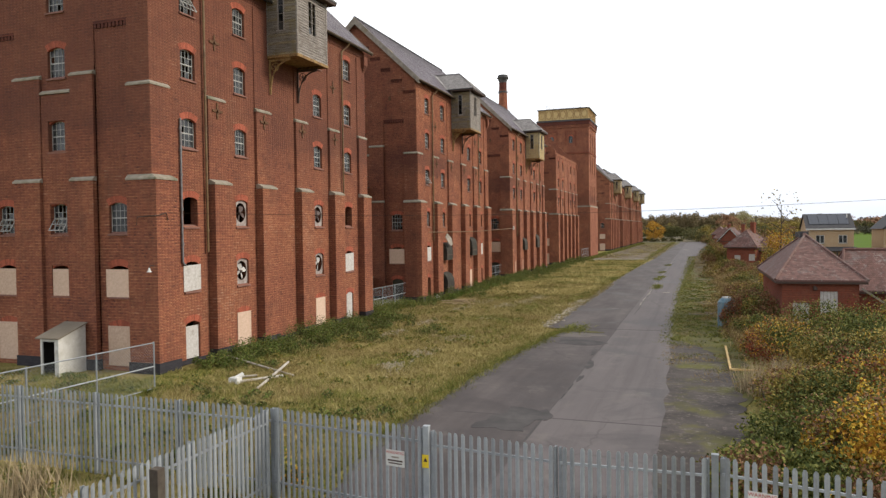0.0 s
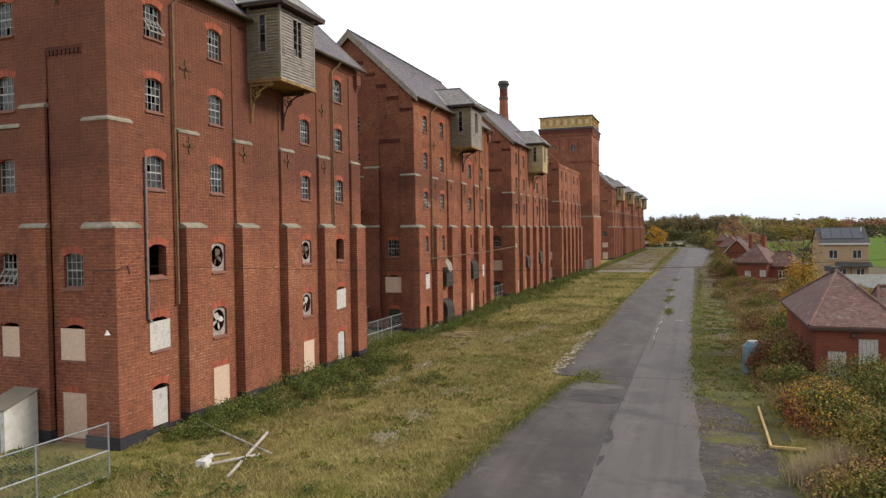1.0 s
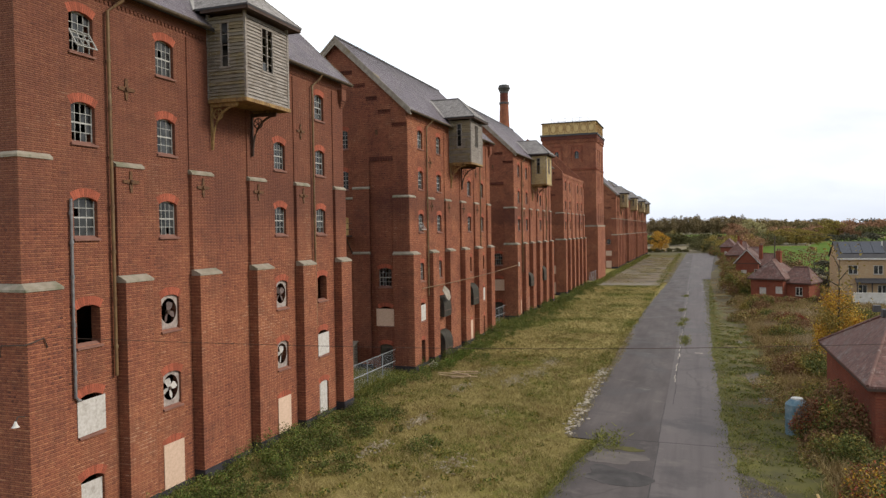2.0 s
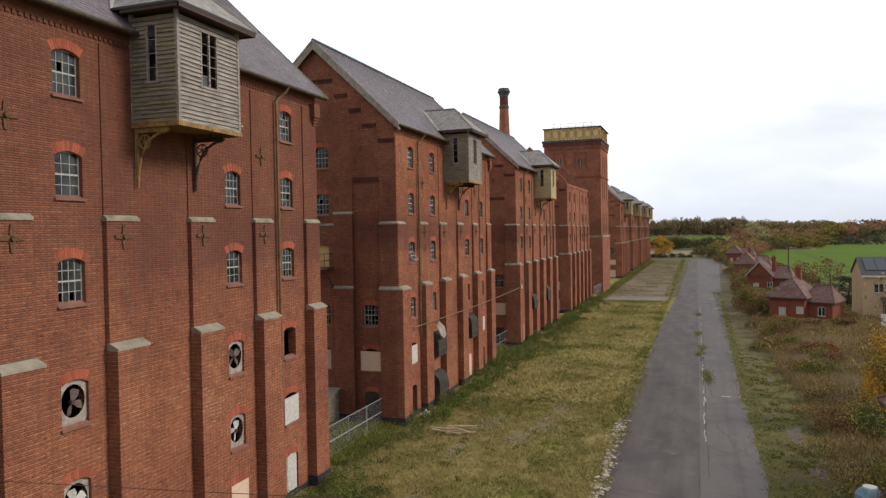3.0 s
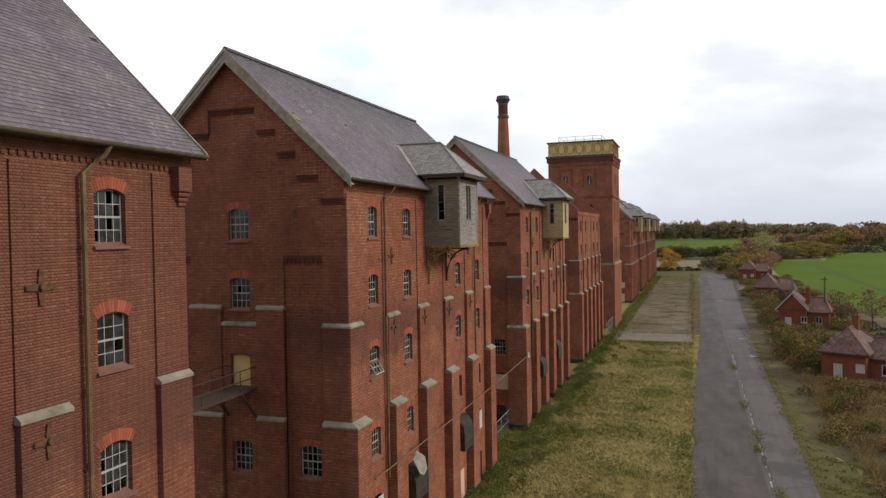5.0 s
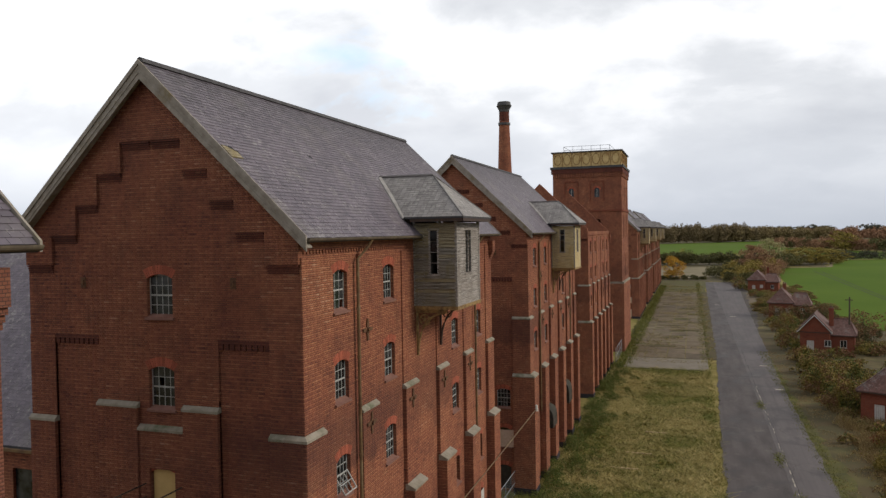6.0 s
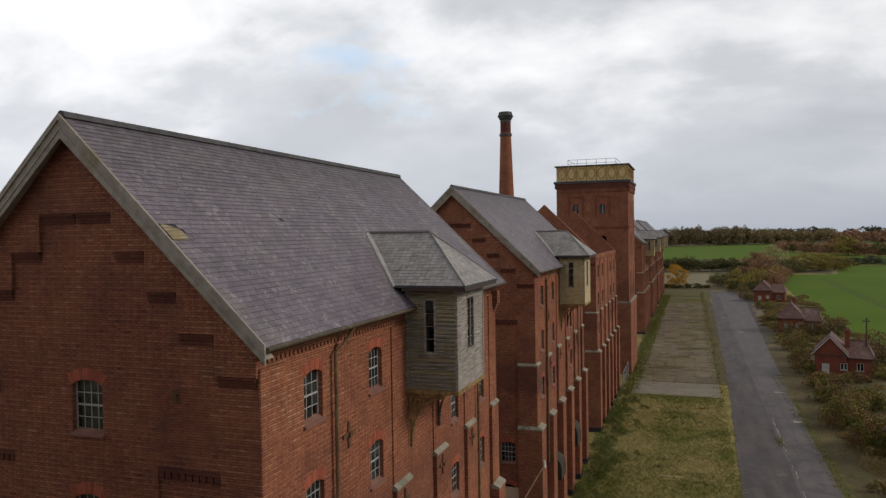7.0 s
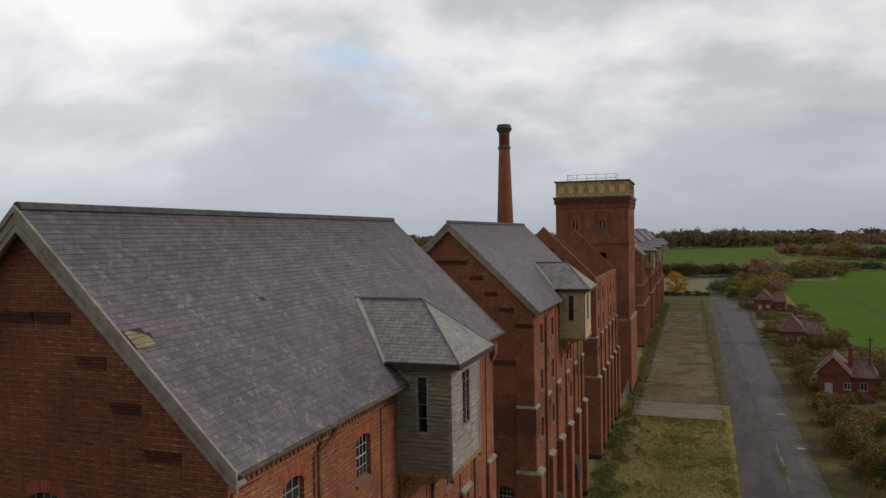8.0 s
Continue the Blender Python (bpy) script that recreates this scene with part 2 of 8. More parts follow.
BARGE = mottled("grey_bargeboard", (0.35, 0.315, 0.27), (0.23, 0.20, 0.165), 3.0, 0.8, 30.0, third=(0.21, 0.17, 0.10))
TIMBER = mottled("flaking_yellow_timber", (0.36, 0.235, 0.09), (0.18, 0.10, 0.045), 6.0, 0.8, 30.0, third=(0.09, 0.055, 0.035))
PLANK = mottled("bare_plank", (0.56, 0.43, 0.29), (0.40, 0.29, 0.185), 5.0, 0.8, 30.0, per="object")
SASH = mottled("flaking_white_sash", (0.46, 0.46, 0.445), (0.32, 0.32, 0.305), 7.0, 0.7, 40.0)
OSB = mottled("strand_board", (0.64, 0.475, 0.37), (0.50, 0.36, 0.27), 9.0, 0.85, 45.0, per="object", vary=0.2)
WHITE_BOARD = mottled("white_hoarding", (0.60, 0.585, 0.57), (0.45, 0.42, 0.39), 9.0, 0.8, 45.0, third=(0.38, 0.35, 0.32))
FAN_METAL = mottled("grimy_fan_plate", (0.42, 0.37, 0.345), (0.24, 0.19, 0.175), 5.0, 0.7, 30.0, third=(0.34, 0.32, 0.29))
FAN_DARK = mottled("rust_stained_blade", (0.15, 0.108, 0.10), (0.075, 0.052, 0.05), 5.0, 0.7, 30.0, third=(0.21, 0.17, 0.155))
RUST = mottled("rusted_wrought_iron", (0.17, 0.085, 0.04), (0.075, 0.04, 0.026), 9.0, 0.85, 40.0)
IRON = mottled("rusty_dark_iron", (0.06, 0.045, 0.04), (0.10, 0.06, 0.045), 8.0, 0.75, 30.0, metal=0.2)
PIPE = mottled("brown_downpipe", (0.20, 0.125, 0.055), (0.12, 0.065, 0.035), 2.5, 0.6, 30.0, third=(0.24, 0.18, 0.10))
GUTTER = mottled("weathered_gutter", (0.15, 0.12, 0.085), (0.085, 0.065, 0.048), 3.0, 0.75, 30.0, third=(0.20, 0.165, 0.11))
GALV = mottled("galvanised_steel", (0.34, 0.365, 0.385), (0.25, 0.27, 0.29), 4.0, 0.55, 30.0, metal=0.3, per="object", vary=0.35)
SHEET = mottled("grey_green_sheet_iron", (0.062, 0.056, 0.046), (0.036, 0.033, 0.028), 2.0, 0.85, 30.0, third=(0.085, 0.08, 0.055), spec=0.15)
WHITE_PAINT = mottled("dirty_white_paint", (0.70, 0.70, 0.68), (0.55, 0.54, 0.50), 2.5, 0.7, 30.0)
CREAM = mottled("flaking_cream_panel", (0.66, 0.47, 0.20), (0.54, 0.36, 0.14), 0.9, 0.7, 20.0, third=(0.33, 0.21, 0.10))
PIPE_WHITE = mottled("grimy_white_pipe", (0.52, 0.49, 0.44), (0.33, 0.29, 0.24), 3.0, 0.75, 30.0, third=(0.24, 0.22, 0.13))
TANK_CREAM = mottled("flaking_cream_iron", (0.62, 0.47, 0.23), (0.52, 0.37, 0.155), 1.1, 0.75, 12.0, third=(0.34, 0.20, 0.085), spots=(0.30, 0.16, 0.07), lichen=0.4)
TANK_RUST = mottled("rust_stained_iron", (0.38, 0.25, 0.11), (0.24, 0.135, 0.06), 2.0, 0.8, 12.0, third=(0.42, 0.30, 0.13))
SOIL_PIPE = mottled("grey_soil_pipe", (0.22, 0.22, 0.23), (0.14, 0.14, 0.145), 4.0, 0.6, 30.0)
HIP = mottled("grey_hip_roll", (0.21, 0.20, 0.195), (0.14, 0.13, 0.128), 2.0, 0.7, 20.0)
ZINC = mottled("pale_zinc_flashing", (0.40, 0.38, 0.36), (0.27, 0.25, 0.24), 2.0, 0.6, 20.0)
LEAD = mottled("dark_lead_cornice", (0.055, 0.055, 0.06), (0.085, 0.083, 0.085), 1.0, 0.7, 20.0)
# near-black that puts the shade of interiors into the colour
BLACK = mottled("interior_shade_black", (0.012, 0.011, 0.011), (0.02, 0.018, 0.017), 1.0, 0.9)
BARK = mottled("bark", (0.10, 0.085, 0.065), (0.065, 0.05, 0.04), 4.0, 0.9, 25.0)
CONCRETE = mottled("cracked_concrete", (0.23, 0.20, 0.16), (0.17, 0.145, 0.11), 0.6, 0.85, 14.0, third=(0.13, 0.12, 0.065))
YARD = mottled("mossy_yard_concrete", (0.165, 0.126, 0.082), (0.085, 0.065, 0.040), 0.5, 0.9, 5.0, third=(0.11, 0.105, 0.035), per="object", vary=0.3)
RUBBLE = mottled("pale_rubble", (0.44, 0.40, 0.34), (0.31, 0.275, 0.225), 3.0, 0.9, 20.0, per="island")
GRAVEL = mottled("dull_gravel", (0.33, 0.285, 0.21), (0.22, 0.19, 0.13), 3.0, 0.9, 20.0, per="island")
BLUE = mottled("faded_blue_plastic", (0.07, 0.16, 0.22), (0.22, 0.29, 0.33), 3.0, 0.6, 20.0)
SOLAR = mottled("solar_panel", (0.025, 0.03, 0.045), (0.03, 0.035, 0.05), 1.0, 0.15, 20.0, spec=0.6)
YELLOW_SIGN = mottled("yellow_sign", (0.75, 0.55, 0.03), (0.68, 0.50, 0.03), 5.0, 0.6)
RED_SIGN = mottled("red_sign_ink", (0.45, 0.04, 0.03), (0.40, 0.04, 0.03), 5.0, 0.6)


def glass_material():
    k = material("old_window_glass")
    w = k.world()
    g = k.noise(w, 1.3, 4.0, 0.6)
    col = k.mix(k.step(g, 0.40, 0.68), (0.012, 0.013, 0.014), (0.060, 0.064, 0.067))
    rough = k.math("ADD", 0.06, k.math("MULTIPLY", g, 0.28))
    return finish(k, col, rough, 0.0, k.bump(k.noise(w, 6.0, 2.0), 0.06, 0.02), 0.38)


GLASS = glass_material()


def asphalt_material():
    k = material("worn_asphalt")
    w = k.world()
    p = k.xyz(w)
    fine = k.noise(w, 22.0, 4.0, 0.7)
    lane = k.step(k.math("ADD", p[0], k.math("MULTIPLY", k.noise(w, 0.8, 3.0), 0.08)), 20.16, 20.20)
    streak = k.noise(k.vec(k.math("MULTIPLY", p[0], 1.6), k.math("MULTIPLY", p[1], 0.05), 0.0), 1.0, 4.0, 0.6)
    wide = k.noise(k.vec(k.math("MULTIPLY", p[0], 0.5), k.math("MULTIPLY", p[1], 0.12), 0.0), 1.0, 5.0, 0.6)
    col = k.mix(k.step(wide, 0.35, 0.65), (0.070, 0.060, 0.059), (0.125, 0.108, 0.105))
    col = k.mix(k.math("MULTIPLY", lane, 0.6), col, (0.158, 0.140, 0.142))
    col = k.mix(k.math("MULTIPLY", k.step(streak, 0.48, 0.70), 0.35), col, (0.058, 0.051, 0.051))
    # the older, unpatched half of the road before the overlay
    old = k.math("MULTIPLY", k.math("SUBTRACT", 1.0, lane), k.step(p[1], 21.9, 21.7))
    col = k.mix(k.math("MULTIPLY", old, k.math("ADD", 0.10, k.math("MULTIPLY", k.step(k.noise(w, 0.45, 6.0, 0.7), 0.42, 0.60), 0.45))), col, (0.058, 0.051, 0.053))
    crack = k.add("ShaderNodeTexVoronoi", feature="DISTANCE_TO_EDGE")
    k.put(crack.inputs["Vector"], k.vec(k.math("ADD", p[0], k.math("MULTIPLY", k.noise(w, 1.3, 3.0), 0.8)), k.math("MULTIPLY", p[1], 0.5), 0.0))
    k.put(crack.inputs["Scale"], 0.33)
    line = k.math("MULTIPLY", k.step(crack.outputs[0], 0.018, 0.004), k.step(k.noise(w, 0.12, 3.0), 0.46, 0.60))
    col = k.mix(k.math("MULTIPLY", line, 0.35), col, (0.04, 0.04, 0.035))
    wet = k.step(k.noise(w, 0.22, 6.0, 0.62, 0.5), 0.52, 0.62)
    col = k.mix(k.math("MULTIPLY", wet, 0.72), col, (0.040, 0.034, 0.034))
    pale = k.step(k.noise(w, 0.55, 6.0, 0.68), 0.57, 0.72)
    col = k.mix(k.math("MULTIPLY", pale, 0.5), col, (0.19, 0.168, 0.15))
    col = k.mix(k.math("MULTIPLY", fine, 0.3), col, (0.045, 0.042, 0.042))
    rough = k.math("SUBTRACT", 0.72, k.math("MULTIPLY", wet, 0.18))
    return finish(k, col, rough, 0.0, k.bump(fine, 0.35, 0.01), 0.12)


ASPHALT = asphalt_material()
TAR = mottled("dark_tar_patch", (0.040, 0.037, 0.038), (0.075, 0.069, 0.068), 0.9, 0.85, 12.0, third=(0.10, 0.092, 0.088))


def ground_material():
    k = material("rough_grassland")
    w = k.world()
    p = k.xyz(w)
    a = k.noise(w, 0.13, 6.0, 0.62)
    b = k.noise(w, 0.55, 6.0, 0.68)
    c = k.noise(w, 6.0, 5.0, 0.75)
    col = k.mix(k.step(b, 0.36, 0.64), (0.185, 0.155, 0.045), (0.34, 0.275, 0.11))
    col = k.mix(k.step(a, 0.50, 0.66), col, k.mix(k.step(b, 0.40, 0.60), (0.10, 0.108, 0.024), (0.195, 0.185, 0.042)))
    col = k.mix(k.math("MULTIPLY", k.step(k.noise(w, 0.33, 6.0, 0.72), 0.56, 0.70), 0.8), col, (0.130, 0.092, 0.045))
    col = k.mix(k.math("MULTIPLY", k.step(k.noise(w, 1.6, 6.0, 0.72), 0.60, 0.74), 0.6), col, (0.30, 0.25, 0.13))
    col = k.mix(k.math("MULTIPLY", k.step(c, 0.42, 0.72), 0.55), col, k.mix(0.7, col, (0.014, 0.016, 0.004)))
    return finish(k, col, 0.95, 0.0, k.bump(c, 0.9, 0.10), 0.1)


GROUND = ground_material()
FIELD = mottled("winter_crop_field", (0.070, 0.122, 0.011), (0.088, 0.140, 0.015), 0.02, 0.9, 0.6, bump=0.3, third=(0.098, 0.118, 0.03), spec=0.05)
DRY = mottled("dry_sandy_scrub", (0.21, 0.17, 0.10), (0.145, 0.12, 0.065), 0.15, 0.95, 2.0, third=(0.12, 0.11, 0.045))
SILT = mottled("dried_silt", (0.145, 0.125, 0.115), (0.10, 0.088, 0.082), 1.2, 0.85, 14.0)
GRIT = mottled("mossy_grit", (0.095, 0.082, 0.076), (0.052, 0.045, 0.043), 0.9, 0.9, 7.0, third=(0.115, 0.112, 0.03), bump=0.6, spec=0.15, spots=(0.24, 0.21, 0.18), lichen=0.5)
MOSS = mottled("mossy_ground", (0.118, 0.110, 0.024), (0.060, 0.058, 0.022), 0.8, 0.95, 6.0, third=(0.105, 0.082, 0.05))
HEATH = mottled("brown_scrub_ground", (0.100, 0.070, 0.032), (0.062, 0.058, 0.022), 0.3, 0.95, 4.0, third=(0.15, 0.125, 0.045))
# brown heath tone with a slight haze mixed into the colour
MOOR = mottled("hazy_rough_land", (0.085, 0.072, 0.042), (0.11, 0.098, 0.05), 0.008, 0.95, 0.3, third=(0.075, 0.085, 0.03), spec=0.05)
TYRE_TRACK = mottled("field_tramline", (0.03, 0.046, 0.012), (0.042, 0.055, 0.016), 0.3, 0.95, 2.0)


def leaf_material(name, a, b, c):
    k = material(name)
    r = k.island()
    col = k.ramp(r, [(0.0, a), (0.5, b), (1.0, c)])
    col = k.mix(k.math("MULTIPLY", k.noise(k.world(), 0.8, 3.0), 0.5), col, k.mix(0.55, col, (0.02, 0.02, 0.01)))
    m = finish(k, col, 0.75, 0.0, None, 0.2)
    return m


LEAF_GREEN = leaf_material("bramble_leaf", (0.042, 0.062, 0.015), (0.10, 0.122, 0.03), (0.22, 0.215, 0.055))
LEAF_AUTUMN = leaf_material("autumn_leaf", (0.36, 0.15, 0.025), (0.56, 0.30, 0.035), (0.66, 0.47, 0.06))
LEAF_OCHRE = leaf_material("ochre_leaf", (0.16, 0.135, 0.03), (0.29, 0.22, 0.05), (0.40, 0.30, 0.08))
LEAF_WILLOW = leaf_material("pale_willow_leaf", (0.30, 0.28, 0.12), (0.42, 0.38, 0.18), (0.54, 0.49, 0.27))
LEAF_THORN = leaf_material("red_brown_leaf", (0.22, 0.115, 0.065), (0.33, 0.18, 0.10), (0.44, 0.26, 0.15))
LEAF_BROWN = leaf_material("russet_twig", (0.12, 0.062, 0.036), (0.22, 0.108, 0.055), (0.30, 0.18, 0.085))
BERRY = leaf_material("crimson_leaf", (0.14, 0.022, 0.014), (0.24, 0.045, 0.025), (0.32, 0.09, 0.04))
NETTLE = leaf_material("nettle_leaf", (0.045, 0.082, 0.014), (0.095, 0.150, 0.026), (0.18, 0.215, 0.05))
LEAF_NETTLE = leaf_material("bright_nettle_leaf", (0.075, 0.15, 0.015), (0.13, 0.24, 0.03), (0.20, 0.31, 0.05))
# distance haze put into the far leaf colour by paling it
LEAF_FAR = leaf_material("haze_paled_wood_leaf", (0.16, 0.12, 0.055), (0.24, 0.18, 0.085), (0.33, 0.25, 0.12))
LEAF_POPLAR = leaf_material("half_bare_poplar_twig", (0.15, 0.115, 0.06), (0.22, 0.165, 0.09), (0.30, 0.225, 0.12))
LEAF_HEDGE = leaf_material("hedge_leaf", (0.055, 0.06, 0.022), (0.10, 0.10, 0.034), (0.17, 0.145, 0.05))
# dark leaf lifted towards grey: skyline haze is in the colour
LEAF_DARK = leaf_material("hazy_conifer_leaf", (0.055, 0.058, 0.042), (0.085, 0.084, 0.058), (0.125, 0.115, 0.078))
GRASS = leaf_material("dry_grass_blade", (0.185, 0.15, 0.046), (0.315, 0.255, 0.092), (0.47, 0.385, 0.18))
# paler version of the dry grass, used beyond y 46
GRASS_PALE = leaf_material("pale_grass_blade", (0.28, 0.235, 0.075), (0.42, 0.345, 0.125), (0.56, 0.46, 0.21))
GRASS_GREEN = leaf_material("green_weed_blade", (0.075, 0.095, 0.017), (0.16, 0.168, 0.034), (0.28, 0.265, 0.063))
GRASS_RUSSET = leaf_material("russet_grass_blade", (0.16, 0.105, 0.042), (0.29, 0.205, 0.085), (0.44, 0.335, 0.165))
REED = leaf_material("straw_reed", (0.27, 0.205, 0.12), (0.39, 0.305, 0.19), (0.50, 0.41, 0.27))


# ---- mesh helpers ----
class Mesh:
    """Collects faces; box and prism add closed pieces."""

    def __init__(self):
        self.v = []
        self.f = []

    def poly(self, pts):
        i = len(self.v)
        self.v += [tuple(p) for p in pts]
        self.f.append(tuple(range(i, i + len(pts))))
        return self

    def box(self, x0, y0, z0, x1, y1, z1):
        i = len(self.v)
        self.v += [(x0, y0, z0), (x1, y0, z0), (x1, y1, z0), (x0, y1, z0), (x0, y0, z1), (x1, y0, z1), (x1, y1, z1), (x0, y1, z1)]
        self.f += [(i + a, i + b, i + c, i + d) for a, b, c, d in ((3, 2, 1, 0), (4, 5, 6, 7), (0, 1, 5, 4), (1, 2, 6, 5), (2, 3, 7, 6), (3, 0, 4, 7))]
        return self

    def prism(self, pts, shift):
        """A closed prism: the polygon pts, in its order, swept by the vector shift."""
        n, i = len(pts), len(self.v)
        s = Vector(shift)
        self.v += [tuple(p) for p in pts] + [tuple(Vector(p) + s) for p in pts]
        nor = Vector((0, 0, 0))
        for a in range(n):
            p, q = Vector(pts[a]), Vector(pts[(a + 1) % n])
            nor += p.cross(q)
        base, top = tuple(range(i, i + n)), tuple(range(i + n, i + 2 * n))
        if nor.dot(s) > 0:
            self.f += [base[::-1], top] + [(i + a, i + (a + 1) % n, i + n + (a + 1) % n, i + n + a) for a in range(n)]
        else:
            self.f += [base, top[::-1]] + [(i + (a + 1) % n, i + a, i + n + a, i + n + (a + 1) % n) for a in range(n)]
        return self

    def tube(self, pts, r, sides=8, r2=None):
        """A round bar along a line of points, tapering from r to r2."""
        pts = [Vector(p) for p in pts]
        n, start = len(pts), len(self.v)
        for j, p in enumerate(pts):
            d = (pts[min(j + 1, n - 1)] - pts[max(j - 1, 0)]).normalized()
            u = d.cross(Vector((0, 0, 1)) if abs(d.z) < 0.9 else Vector((1, 0, 0))).normalized()
            w = d.cross(u)
            rr = r if r2 is None else r + (r2 - r) * j / max(n - 1, 1)
            self.v += [tuple(p + rr * (math.cos(6.28319 * s / sides) * u + math.sin(6.28319 * s / sides) * w)) for s in range(sides)]
        for j in range(n - 1):
            for s in range(sides):
                a, b = start + j * sides + s, start + j * sides + (s + 1) % sides
                self.f.append((b, a, a + sides, b + sides))
        self.f.append(tuple(start + s for s in range(sides)))
        self.f.append(tuple(start + (n - 1) * sides + s for s in reversed(range(sides))))
        return self

    def data(self, name, mat, smooth=False):
        me = bpy.data.meshes.new(name)
        me.from_pydata(self.v, [], self.f)
        me.materials.append(mat)
        if smooth:
            me.polygons.foreach_set("use_smooth", [True] * len(me.polygons))
        me.update()
        return me


def part(name, mesh, mat, parent=None, label="", m=None, smooth=False):
    """One mesh object under a thing or under a part. mesh: a Mesh, or mesh data to share."""
    me = mesh.data(name, mat, smooth) if isinstance(mesh, Mesh) else mesh
    ob = new(name, me)
    if parent is not None:
        ob.parent = parent
    if m is not None:
        ob.matrix_local = m
    if label:
        ob["label"] = label
    return ob


def thing(name, label, category, group="", m=None, kind=""):
    ob = new(name)
    ob.empty_display_size = 0.3
    if m is not None:
        ob.matrix_world = m
    return tagged(ob, label, category, group, kind)


def single(name, mesh, mat, label, category, group="", kind="", m=None, smooth=False):
    ob = part(name, mesh, mat, None, "", m, smooth)
    return tagged(ob, label, category, group, kind)


def panel(a0, a1, z0, z1, holes, out, thick):
    """A wall facing -y of its object between a0 and a1, z0 and z1, with rectangular holes right through; out: how far its face stands out."""
    me = Mesh()
    xs = sorted({a0, a1, *[h[0] for h in holes], *[h[1] for h in holes]})
    zs = sorted({z0, z1, *[h[2] for h in holes], *[h[3] for h in holes]})
    xs = [x for x in xs if a0 <= x <= a1]
    zs = [z for z in zs if z0 <= z <= z1]
    f, b = -out, -out + thick

    def solid(i, j):
        if i < 0 or j < 0 or i >= len(xs) - 1 or j >= len(zs) - 1:
            return False
        x, z = (xs[i] + xs[i + 1]) / 2, (zs[j] + zs[j + 1]) / 2
        return not any(h[0] < x < h[1] and h[2] < z < h[3] for h in holes)

    for i in range(len(xs) - 1):
        for j in range(len(zs) - 1):
            if not solid(i, j):
                continue
            l, r, d, u = xs[i], xs[i + 1], zs[j], zs[j + 1]
            me.poly([(l, f, d), (r, f, d), (r, f, u), (l, f, u)])
            me.poly([(r, b, d), (l, b, d), (l, b, u), (r, b, u)])
            if not solid(i - 1, j):
                me.poly([(l, b, d), (l, f, d), (l, f, u), (l, b, u)])
            if not solid(i + 1, j):
                me.poly([(r, f, d), (r, b, d), (r, b, u), (r, f, u)])
            if not solid(i, j - 1):
                me.poly([(l, b, d), (r, b, d), (r, f, d), (l, f, d)])
            if not solid(i, j + 1):
                me.poly([(l, f, u), (r, f, u), (r, b, u), (l, b, u)])
    return me


FACE_EAST = pose(0, 0, 0, 0, 0, 90)


# ---- windows of the malthouses: shared pieces, each in its own elevation with x along the wall and -y outwards ----
WW, WH = 1.14, 1.58


def arch_data(w, rise, depth, name="arch"):
    """A segmental arch of rubbed bricks, one wedge a brick, over an opening w wide whose square head it fills."""
    me = Mesh()
    half = w / 2
    r = (half * half + rise * rise) / (2 * rise)
    cz = rise - r
    a = math.asin(half / r)
    n = 13
    for s in range(n):
        p, q = -a + 2 * a * s / n, -a + 2 * a * (s + 1) / n
        g = 0.006 / r
        pts = []
        for ang, rad in ((p + g, r), (q - g, r), (q - g, r + 0.34), (p + g, r + 0.34)):
            pts.append((rad * math.sin(ang), -0.012, cz + rad * math.cos(ang)))
        me.prism(pts, (0, depth, 0))
    # brick filling above the curve, up to the square head
    k = 8
    for s in range(k):
        p, q = -a + 2 * a * s / k, -a + 2 * a * (s + 1) / k
        x0, x1 = r * math.sin(p), r * math.sin(q)
        zz = [cz + r * math.cos(p), cz + r * math.cos(q)]
        me.prism([(x0, 0.004, zz[0]), (x1, 0.004, zz[1]), (x1, 0.004, rise + 0.02), (x0, 0.004, rise + 0.02)], (0, depth, 0))
    return me.data(name, ARCH)


def pane_cells(cols, rows):
    t, w, h = 0.05, WW, WH
    for i in range(cols):
        for j in range(rows):
            x0 = -w / 2 + t + (w - 2 * t) * i / cols + (0.011 if i else 0)
            x1 = -w / 2 + t + (w - 2 * t) * (i + 1) / cols - (0.011 if i < cols - 1 else 0)
            z0 = 0.07 + (h - 0.13) * j / rows + ((0.03 if 2 * j == rows else 0.012) if j else 0)
            z1 = 0.07 + (h - 0.13) * (j + 1) / rows - ((0.03 if 2 * (j + 1) == rows else 0.012) if j < rows - 1 else 0)
            yield x0, x1, z0, z1


def sash_data(cols, rows):
    """A timber sash: frame, meeting rail and glazing bars in one piece; its foot stands at z 0."""
    return panel(-WW / 2, WW / 2, 0, WH, list(pane_cells(cols, rows)), -0.15, 0.045).data("sash", SASH)


def pane_data(x0, x1, z0, z1, d):
    return Mesh().prism([(x0, 0.168 + d, z0), (x1, 0.168 - d, z0), (x1, 0.168 - d, z1), (x0, 0.168 + d, z1)], (0, 0.005, 0)).data("pane", GLASS)


def sill_data():
    me = Mesh()
    w = WW
    me.prism([(-w / 2 - 0.07, -0.10, -0.10), (-w / 2 - 0.07, -0.10, -0.03), (-w / 2 - 0.07, 0.0, 0.0), (-w / 2 - 0.07, 0.0, -0.10)], (w + 0.14, 0, 0))
    me.prism([(-w / 2, 0.0, -0.09), (-w / 2, 0.0, 0.0), (-w / 2, 0.20, 0.12), (-w / 2, 0.20, -0.09)], (w, 0, 0))
    return me.data("sill", SILL)


ARCH_ME = arch_data(WW, 0.16, 0.16)
SILL_ME = sill_data()
rp = random.Random(12)
